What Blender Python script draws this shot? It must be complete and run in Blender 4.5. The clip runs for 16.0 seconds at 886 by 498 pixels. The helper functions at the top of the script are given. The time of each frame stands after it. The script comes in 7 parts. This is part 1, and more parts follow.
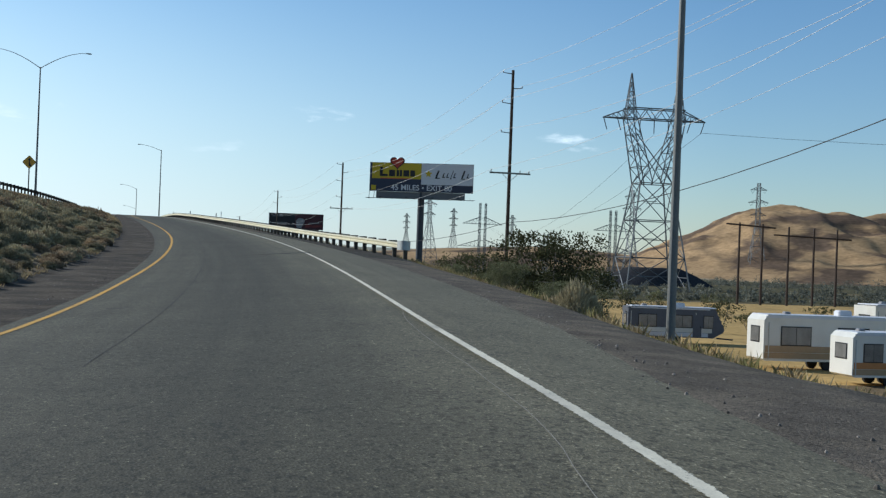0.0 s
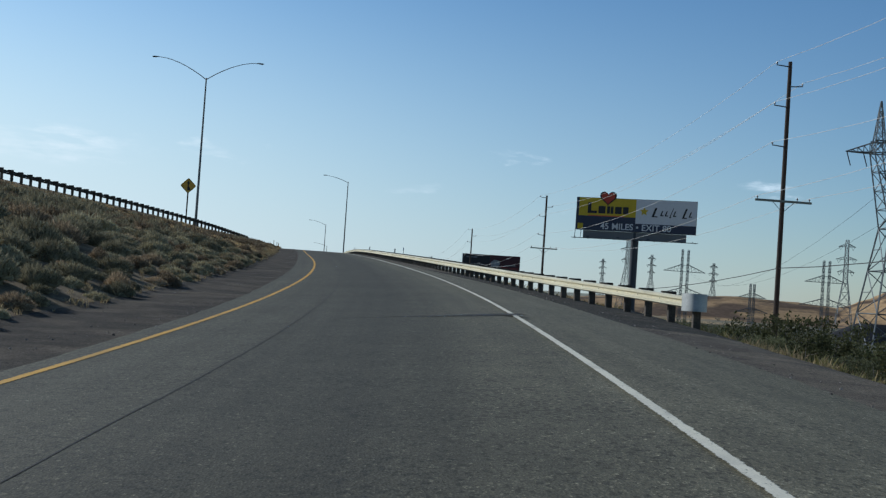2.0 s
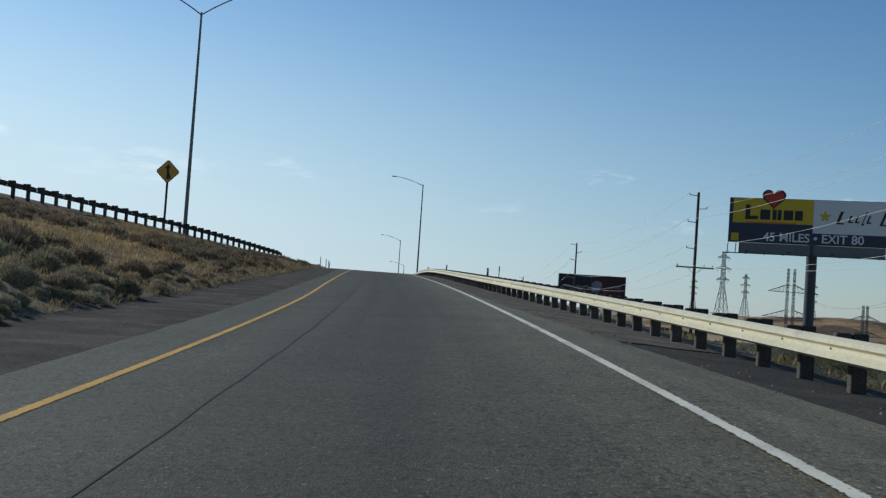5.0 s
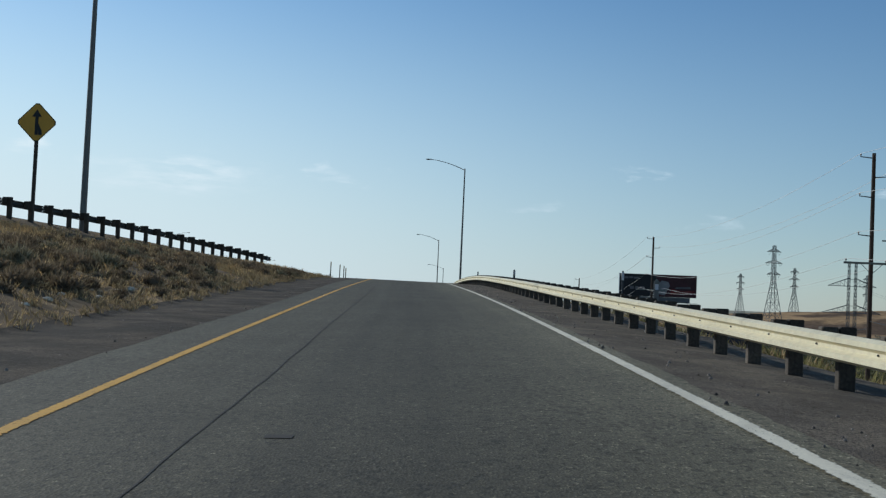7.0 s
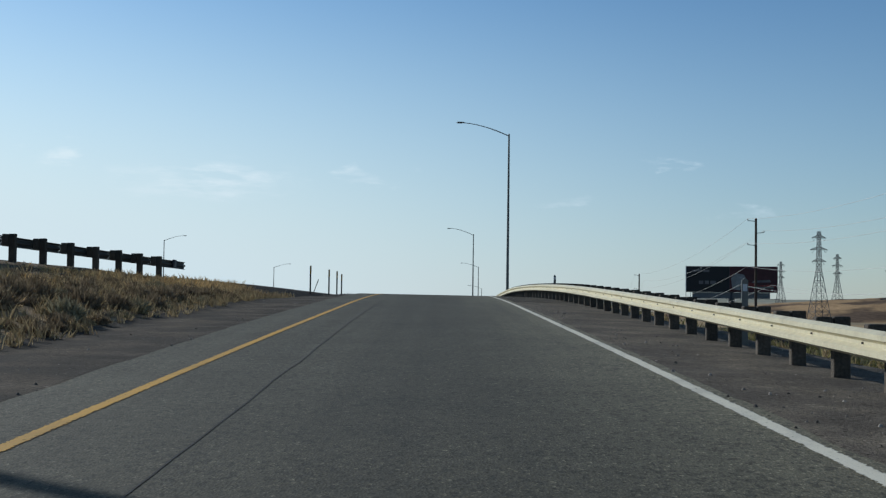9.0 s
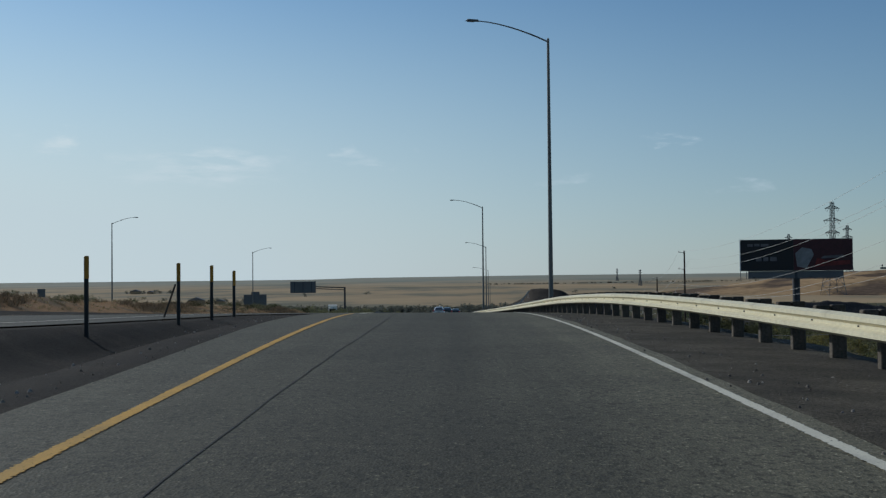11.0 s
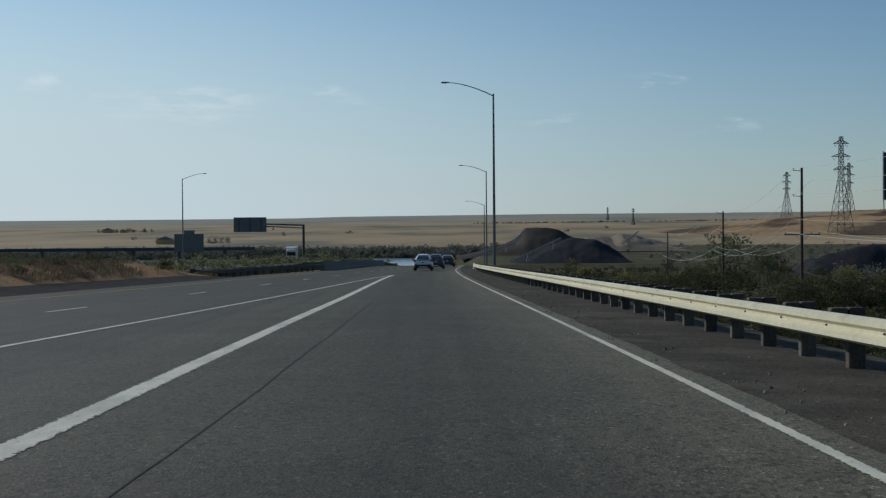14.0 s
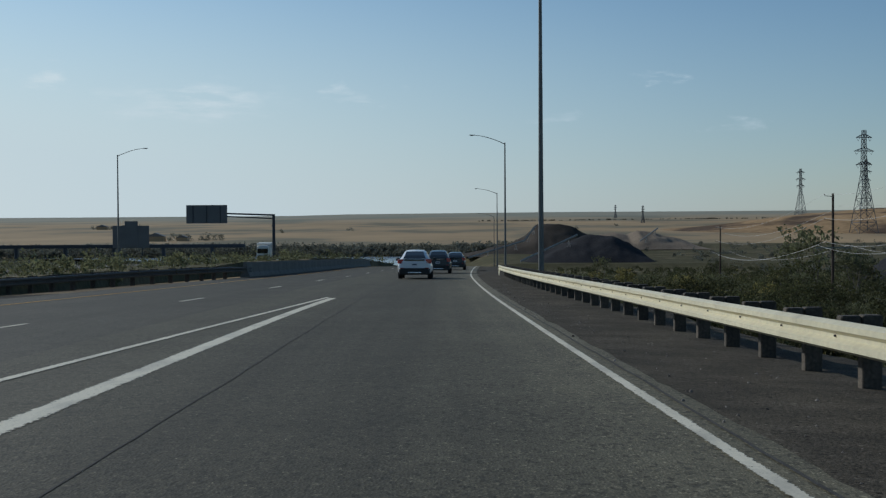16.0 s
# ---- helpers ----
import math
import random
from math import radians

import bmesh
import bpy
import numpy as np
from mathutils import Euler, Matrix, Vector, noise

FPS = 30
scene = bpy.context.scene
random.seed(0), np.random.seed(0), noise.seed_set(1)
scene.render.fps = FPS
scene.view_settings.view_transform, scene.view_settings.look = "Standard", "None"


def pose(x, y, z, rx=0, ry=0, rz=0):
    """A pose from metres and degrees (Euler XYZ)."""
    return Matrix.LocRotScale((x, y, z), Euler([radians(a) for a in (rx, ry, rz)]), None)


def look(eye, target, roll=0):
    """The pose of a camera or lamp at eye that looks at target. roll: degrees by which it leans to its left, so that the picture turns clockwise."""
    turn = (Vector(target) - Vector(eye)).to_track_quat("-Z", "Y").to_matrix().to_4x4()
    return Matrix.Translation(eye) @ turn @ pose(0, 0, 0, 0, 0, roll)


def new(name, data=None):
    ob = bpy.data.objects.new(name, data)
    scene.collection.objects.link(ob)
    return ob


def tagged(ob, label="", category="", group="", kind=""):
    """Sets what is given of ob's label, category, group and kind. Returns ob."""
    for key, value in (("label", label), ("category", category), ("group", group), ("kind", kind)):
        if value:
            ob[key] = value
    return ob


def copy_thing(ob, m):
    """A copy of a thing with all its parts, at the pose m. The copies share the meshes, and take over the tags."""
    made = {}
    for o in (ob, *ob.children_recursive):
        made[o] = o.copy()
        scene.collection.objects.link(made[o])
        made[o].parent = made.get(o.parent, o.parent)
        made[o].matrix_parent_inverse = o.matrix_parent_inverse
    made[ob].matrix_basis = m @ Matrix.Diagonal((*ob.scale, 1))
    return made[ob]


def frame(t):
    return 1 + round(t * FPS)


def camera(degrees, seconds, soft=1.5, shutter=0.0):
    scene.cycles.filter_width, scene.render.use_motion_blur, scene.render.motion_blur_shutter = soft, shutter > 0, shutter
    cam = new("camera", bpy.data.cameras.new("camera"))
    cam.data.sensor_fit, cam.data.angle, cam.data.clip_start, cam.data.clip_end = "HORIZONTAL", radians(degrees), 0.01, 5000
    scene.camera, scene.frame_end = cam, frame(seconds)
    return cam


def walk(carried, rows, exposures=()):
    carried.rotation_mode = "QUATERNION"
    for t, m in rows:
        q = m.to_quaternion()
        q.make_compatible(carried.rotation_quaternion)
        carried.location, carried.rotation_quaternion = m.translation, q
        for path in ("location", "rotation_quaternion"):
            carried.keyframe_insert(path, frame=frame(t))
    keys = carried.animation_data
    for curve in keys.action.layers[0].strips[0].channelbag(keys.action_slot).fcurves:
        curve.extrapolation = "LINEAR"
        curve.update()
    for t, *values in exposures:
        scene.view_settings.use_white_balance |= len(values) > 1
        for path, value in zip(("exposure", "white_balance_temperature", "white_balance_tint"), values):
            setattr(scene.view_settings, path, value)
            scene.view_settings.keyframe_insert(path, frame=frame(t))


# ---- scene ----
cam = camera(38.36, 16.0, soft=1.3)
PATH = [
    (0.0, (-0.000, 0.000, 1.350), (26.156, 96.516, 2.107), 2.18),
    (0.5, (1.398, 6.634, 1.392), (21.267, 104.626, 3.053), 2.66),
    (1.0, (2.535, 13.620, 1.464), (18.119, 112.365, 4.033), 3.17),
    (1.5, (3.448, 20.963, 1.575), (16.306, 120.098, 4.235), 3.70),
    (2.0, (4.237, 28.646, 1.735), (15.297, 127.973, 5.152), 3.87),
    (2.5, (4.962, 36.675, 1.943), (14.554, 136.109, 6.502), 4.03),
    (3.0, (5.644, 45.050, 2.190), (14.320, 144.569, 6.740), 4.05),
    (3.5, (6.235, 53.748, 2.463), (13.917, 153.345, 7.101), 4.04),
    (4.0, (6.778, 62.753, 2.755), (13.255, 162.439, 7.310), 4.13),
    (6.5, (8.195, 112.111, 4.472), (10.312, 211.988, 8.948), 2.95),
    (7.0, (8.140, 122.479, 4.845), (9.528, 222.370, 9.301), 2.56),
    (7.5, (8.187, 133.067, 5.231), (8.841, 232.969, 9.604), 2.03),
    (8.0, (8.174, 143.855, 5.606), (8.102, 243.759, 9.981), 1.58),
    (8.5, (8.047, 154.782, 5.980), (7.364, 254.686, 10.320), 1.19),
    (11.0, (6.974, 211.259, 7.733), (5.917, 311.216, 10.434), -0.55),
    (11.5, (6.879, 223.400, 7.954), (5.860, 323.375, 9.936), -0.45),
    (12.0, (6.665, 235.592, 8.084), (5.710, 335.576, 9.600), -0.49),
    (12.5, (6.473, 247.846, 8.084), (5.676, 347.836, 9.234), -0.55),
    (13.0, (6.301, 260.307, 7.892), (5.735, 360.298, 6.665), -0.32),
    (13.5, (6.162, 273.050, 7.565), (5.860, 373.026, 5.423), -0.21),
    (14.0, (6.073, 286.049, 7.188), (6.090, 386.027, 5.111), -0.45),
    (14.5, (6.016, 299.287, 6.812), (6.245, 399.268, 4.904), -0.18),
    (15.0, (5.988, 312.718, 6.452), (6.475, 412.694, 4.306), -0.20),
    (15.5, (5.979, 326.289, 6.085), (6.407, 426.252, 3.410), -0.29),
    (16.0, (5.906, 339.978, 5.702), (5.610, 439.953, 3.499), -0.32),
]
walk(cam, [(t, look(eye, target, roll)) for t, eye, target, roll in PATH],
     exposures=[(0.0, 0.44, 6000, 6), (1.0, 0.46, 6000, 6), (1.5, 0.26, 5900, 6), (3.0, -0.08, 5800, 6), (4.0, -0.02, 5800, 6), (7.0, 0.0, 6000, 6), (8.5, 0.02, 6000, 6), (11.0, -0.32, 6000, 6), (16.0, -0.30, 6000, 6)])

# ---- world, sun, exposure ----
SUN_AZ, SUN_EL = radians(-50.5), radians(26.0)   # from +Y, towards the left
world = bpy.data.worlds.new("world")
scene.world = world
world.use_nodes = True
wn, wl = world.node_tree.nodes, world.node_tree.links
wn.clear()
w_out = wn.new("ShaderNodeOutputWorld")
w_bg = wn.new("ShaderNodeBackground")
w_sky = wn.new("ShaderNodeTexSky")
w_sky.sky_type = "NISHITA"
w_sky.sun_disc = False
w_sky.sun_elevation = SUN_EL
w_sky.sun_rotation = SUN_AZ
w_sky.air_density, w_sky.dust_density, w_sky.ozone_density = 1.0, 0.3, 3.0
w_bg.inputs["Strength"].default_value = 0.1235
# thin streaks of cloud
w_co = wn.new("ShaderNodeTexCoord")
w_map = wn.new("ShaderNodeMapping")
w_map.inputs["Scale"].default_value = (11.0, 11.0, 55.0)
w_map.inputs["Location"].default_value = (1.7, 0.2, 0.9)
w_noise = wn.new("ShaderNodeTexNoise")
w_noise.inputs["Scale"].default_value = 2.6
w_noise.inputs["Detail"].default_value = 7.0
w_noise.inputs["Roughness"].default_value = 0.55
w_ramp = wn.new("ShaderNodeValToRGB")
w_ramp.color_ramp.elements[0].position, w_ramp.color_ramp.elements[1].position = 0.40, 0.66
w_mul = wn.new("ShaderNodeMath")
w_mul.operation = "MULTIPLY"
w_mix = wn.new("ShaderNodeMixRGB")
w_mix.inputs["Color2"].default_value = (10.2, 10.4, 10.6, 1)
wl.new(w_co.outputs["Generated"], w_map.inputs["Vector"])
wl.new(w_map.outputs["Vector"], w_noise.inputs["Vector"])
wl.new(w_noise.outputs["Fac"], w_ramp.inputs["Fac"])
# a few thin wisps: bearing and height in radians, half length, half height, strength
w_pos = wn.new("ShaderNodeSeparateXYZ")
wl.new(w_co.outputs["Generated"], w_pos.inputs["Vector"])
w_az = wn.new("ShaderNodeMath")
w_az.operation = "ARCTAN2"
wl.new(w_pos.outputs["X"], w_az.inputs[0])
wl.new(w_pos.outputs["Y"], w_az.inputs[1])
w_vec = wn.new("ShaderNodeCombineXYZ")
wl.new(w_az.outputs["Value"], w_vec.inputs["X"])
wl.new(w_pos.outputs["Z"], w_vec.inputs["Y"])
# the wisps' outlines are frayed by a drifting noise
w_fray = wn.new("ShaderNodeTexNoise")
w_fray.inputs["Scale"].default_value, w_fray.inputs["Detail"].default_value, w_fray.inputs["Roughness"].default_value = 22.0, 5.0, 0.6
w_fmap = wn.new("ShaderNodeMapping")
w_fmap.inputs["Scale"].default_value = (1.0, 1.0, 2.5)
w_fmap.inputs["Rotation"].default_value = (0, 0.35, 0)
wl.new(w_co.outputs["Generated"], w_fmap.inputs["Vector"])
wl.new(w_fmap.outputs["Vector"], w_fray.inputs["Vector"])
w_off = wn.new("ShaderNodeVectorMath")
w_off.operation = "SUBTRACT"
w_off.inputs[1].default_value = (0.5, 0.5, 0.5)
wl.new(w_fray.outputs["Color"], w_off.inputs[0])
w_push = wn.new("ShaderNodeVectorMath")
w_push.operation = "MULTIPLY_ADD"
w_push.inputs[1].default_value = (0.11, 0.034, 0)
wl.new(w_off.outputs["Vector"], w_push.inputs[0])
wl.new(w_vec.outputs["Vector"], w_push.inputs[2])
w_sum = None
for az, el, wa, we, power in ((-0.195, 0.092, 0.085, 0.022, 1.1), (0.168, 0.108, 0.030, 0.0065, 1.0), (0.36, 0.092, 0.036, 0.006, 0.9), (-0.30, 0.106, 0.03, 0.012, 1.0),
                              (0.228, 0.071, 0.026, 0.006, 0.5), (-0.07, 0.098, 0.03, 0.008, 0.6), (0.09, 0.078, 0.02, 0.006, 0.3), (-0.42, 0.085, 0.08, 0.03, 0.9)):
    w_a = wn.new("ShaderNodeVectorMath")
    w_a.operation = "SUBTRACT"
    w_a.inputs[1].default_value = (az, el, 0)
    wl.new(w_push.outputs["Vector"], w_a.inputs[0])
    w_b = wn.new("ShaderNodeVectorMath")
    w_b.operation = "MULTIPLY"
    w_b.inputs[1].default_value = (1 / wa, 1 / we, 0)
    wl.new(w_a.outputs["Vector"], w_b.inputs[0])
    w_c = wn.new("ShaderNodeVectorMath")
    w_c.operation = "LENGTH"
    wl.new(w_b.outputs["Vector"], w_c.inputs[0])
    w_d = wn.new("ShaderNodeMapRange")
    w_d.interpolation_type = "SMOOTHSTEP"
    w_d.inputs["From Min"].default_value, w_d.inputs["From Max"].default_value = 0.1, 1.0
    w_d.inputs["To Min"].default_value, w_d.inputs["To Max"].default_value = power, 0.0
    wl.new(w_c.outputs["Value"], w_d.inputs["Value"])
    if w_sum is None:
        w_sum = w_d.outputs["Result"]
    else:
        w_e = wn.new("ShaderNodeMath")
        w_e.operation = "ADD"
        wl.new(w_sum, w_e.inputs[0])
        wl.new(w_d.outputs["Result"], w_e.inputs[1])
        w_sum = w_e.outputs["Value"]
wl.new(w_ramp.outputs["Color"], w_mul.inputs[0])
w_f = wn.new("ShaderNodeMath")
w_f.operation = "MULTIPLY"
w_f.inputs[1].default_value = 1.15
wl.new(w_sum, w_f.inputs[0])
wl.new(w_f.outputs["Value"], w_mul.inputs[1])
wl.new(w_mul.outputs["Value"], w_mix.inputs["Fac"])
wl.new(w_sky.outputs["Color"], w_mix.inputs["Color1"])
w_sep = wn.new("ShaderNodeSeparateXYZ")
wl.new(w_co.outputs["Generated"], w_sep.inputs["Vector"])
w_rng = wn.new("ShaderNodeMapRange")
w_rng.interpolation_type = "SMOOTHSTEP"
w_rng.inputs["From Min"].default_value, w_rng.inputs["From Max"].default_value = -0.02, 0.30
w_rng.inputs["To Min"].default_value, w_rng.inputs["To Max"].default_value = 0.72, 0.0
wl.new(w_sep.outputs["Z"], w_rng.inputs["Value"])
w_haze = wn.new("ShaderNodeMixRGB")
w_haze.inputs["Color2"].default_value = (6.9, 7.9, 8.3, 1)
w_dot = wn.new("ShaderNodeVectorMath")
w_dot.operation = "DOT_PRODUCT"
w_dot.inputs[1].default_value = (math.sin(SUN_AZ), math.cos(SUN_AZ), 0)
wl.new(w_co.outputs["Generated"], w_dot.inputs[0])
w_side = wn.new("ShaderNodeMapRange")
w_side.inputs["From Min"].default_value, w_side.inputs["From Max"].default_value = 0.2, 0.95
w_side.inputs["To Min"].default_value, w_side.inputs["To Max"].default_value = 0.08, 1.88
wl.new(w_dot.outputs["Value"], w_side.inputs["Value"])
w_fac = wn.new("ShaderNodeMath")
w_fac.operation = "MULTIPLY"
w_fac.use_clamp = True
wl.new(w_rng.outputs["Result"], w_fac.inputs[0])
wl.new(w_side.outputs["Result"], w_fac.inputs[1])
wl.new(w_fac.outputs["Value"], w_haze.inputs["Fac"])
wl.new(w_mix.outputs["Color"], w_haze.inputs["Color1"])
w_tone = wn.new("ShaderNodeMixRGB")
w_tone.blend_type = "MULTIPLY"
w_tone.inputs["Fac"].default_value = 1.0
w_glow = wn.new("ShaderNodeMapRange")
w_glow.interpolation_type = "SMOOTHSTEP"
w_glow.inputs["From Min"].default_value, w_glow.inputs["From Max"].default_value = 0.42, 1.0
wl.new(w_dot.outputs["Value"], w_glow.inputs["Value"])
w_hue = wn.new("ShaderNodeMixRGB")
w_hue.inputs["Color1"].default_value = (0.785, 0.868, 0.932, 1)
w_hue.inputs["Color2"].default_value = (1.135, 1.14, 1.125, 1)
wl.new(w_glow.outputs["Result"], w_hue.inputs["Fac"])
wl.new(w_hue.outputs["Color"], w_tone.inputs["Color2"])
wl.new(w_haze.outputs["Color"], w_tone.inputs["Color1"])
# paler at the horizon, then bluer; overhead warmed to tint the fill light
w_deep = wn.new("ShaderNodeValToRGB")
for q, shade in ((0.28, (0.62, 0.70, 0.742)), (0.55, (0.77, 0.72, 0.64))):
    w_deep.color_ramp.elements.new(q).color = (*shade, 1)
w_deep.color_ramp.elements[0].color = (0.785, 0.735, 0.705, 1)
w_deep.color_ramp.elements[-1].color = (0.80, 0.72, 0.62, 1)
wl.new(w_sep.outputs["Z"], w_deep.inputs["Fac"])
w_tint = wn.new("ShaderNodeMixRGB")
w_tint.blend_type = "MULTIPLY"
w_tint.inputs["Fac"].default_value = 1.0
wl.new(w_tone.outputs["Color"], w_tint.inputs["Color1"])
wl.new(w_deep.outputs["Color"], w_tint.inputs["Color2"])
wl.new(w_tint.outputs["Color"], w_bg.inputs["Color"])
wl.new(w_bg.outputs["Background"], w_out.inputs["Surface"])

sun_data = bpy.data.lights.new("sun", "SUN")
sun_data.energy, sun_data.angle, sun_data.color = 3.2, radians(0.53), (1.0, 0.95, 0.88)
sun = new("sun", sun_data)
sun_dir = Vector((math.sin(SUN_AZ) * math.cos(SUN_EL), math.cos(SUN_AZ) * math.cos(SUN_EL), math.sin(SUN_EL)))
sun.matrix_world = look((-60, 120, 90), Vector((-60, 120, 90)) - sun_dir)

# ---- materials ----
def material(name, color, rough=0.7, metal=0.0, var=0.25, scale=3.0, fine=40.0, bump=0.0, bump_scale=60.0,
             tint=None, tint_at=(0.5, 0.7), tint_scale=0.4, obj_var=0.0, island=0.0, coords="Object", spec=0.4, stretch=None, thin=0.0):
    """Procedural paint: base colour, two scales of variation, optional stain colour, bump and per-object change."""
    m = bpy.data.materials.new(name)
    m.use_nodes = True
    n, l = m.node_tree.nodes, m.node_tree.links
    b = n["Principled BSDF"]
    b.inputs["Roughness"].default_value = rough
    b.inputs["Metallic"].default_value = metal
    b.inputs["Specular IOR Level"].default_value = spec
    co = n.new("ShaderNodeTexCoord")
    vec = co.outputs[coords]
    if stretch:
        mp = n.new("ShaderNodeMapping")
        mp.inputs["Scale"].default_value = stretch
        l.new(vec, mp.inputs["Vector"])
        vec = mp.outputs["Vector"]

    def noise_node(s, detail=4.0):
        t = n.new("ShaderNodeTexNoise")
        t.inputs["Scale"].default_value = s
        t.inputs["Detail"].default_value = detail
        l.new(vec, t.inputs["Vector"])
        return t.outputs["Fac"]

    def scaled(sock, lo, hi):
        r = n.new("ShaderNodeMapRange")
        r.inputs["From Min"].default_value, r.inputs["From Max"].default_value = 0.25, 0.75
        r.inputs["To Min"].default_value, r.inputs["To Max"].default_value = lo, hi
        l.new(sock, r.inputs["Value"])
        return r.outputs["Result"]

    def times(a, b_):
        t = n.new("ShaderNodeMath")
        t.operation = "MULTIPLY"
        l.new(a, t.inputs[0])
        l.new(b_, t.inputs[1])
        return t.outputs["Value"]

    base = n.new("ShaderNodeRGB")
    base.outputs[0].default_value = (*color, 1)
    col = base.outputs[0]
    if tint:
        rp = n.new("ShaderNodeMapRange")
        rp.inputs["From Min"].default_value, rp.inputs["From Max"].default_value = tint_at
        l.new(noise_node(tint_scale, 5.0), rp.inputs["Value"])
        mx = n.new("ShaderNodeMixRGB")
        mx.inputs["Color2"].default_value = (*tint, 1)
        l.new(rp.outputs["Result"], mx.inputs["Fac"])
        l.new(col, mx.inputs["Color1"])
        col = mx.outputs["Color"]
    k = times(scaled(noise_node(scale), 1 - var, 1 + var), scaled(noise_node(fine, 2.0), 1 - var, 1 + var))
    if obj_var:
        oi = n.new("ShaderNodeObjectInfo")
        r = n.new("ShaderNodeMapRange")
        r.inputs["To Min"].default_value, r.inputs["To Max"].default_value = 1 - obj_var, 1 + obj_var
        l.new(oi.outputs["Random"], r.inputs["Value"])
        k = times(k, r.outputs["Result"])
    if island:
        ge = n.new("ShaderNodeNewGeometry")
        r = n.new("ShaderNodeMapRange")
        r.inputs["To Min"].default_value, r.inputs["To Max"].default_value = 1 - island, 1 + island
        l.new(ge.outputs["Random Per Island"], r.inputs["Value"])
        k = times(k, r.outputs["Result"])
    vm = n.new("ShaderNodeVectorMath")
    vm.operation = "SCALE"
    l.new(col, vm.inputs[0])
    l.new(k, vm.inputs["Scale"])
    l.new(vm.outputs["Vector"], b.inputs["Base Color"])
    if bump:
        bp = n.new("ShaderNodeBump")
        bp.inputs["Strength"].default_value = bump
        bp.inputs["Distance"].default_value = 0.02
        l.new(noise_node(bump_scale, 3.0), bp.inputs["Height"])
        l.new(bp.outputs["Normal"], b.inputs["Normal"])
    if thin:
        tr = n.new("ShaderNodeBsdfTranslucent")
        l.new(vm.outputs["Vector"], tr.inputs["Color"])
        ms = n.new("ShaderNodeMixShader")
        ms.inputs["Fac"].default_value = thin
        l.new(b.outputs["BSDF"], ms.inputs[1])
        l.new(tr.outputs["BSDF"], ms.inputs[2])
        l.new(ms.outputs["Shader"], n["Material Output"].inputs["Surface"])
    return m


def fill_ramp(node, stops):
    """Colour stops (position, colour) for a ramp, in rising order."""
    els = node.color_ramp.elements
    stops = sorted(stops)
    els[0].position, els[1].position = stops[0][0], stops[-1][0]
    els[0].color, els[1].color = (*stops[0][1], 1), (*stops[-1][1], 1)
    for q, c in stops[1:-1]:
        els.new(q).color = (*c, 1)


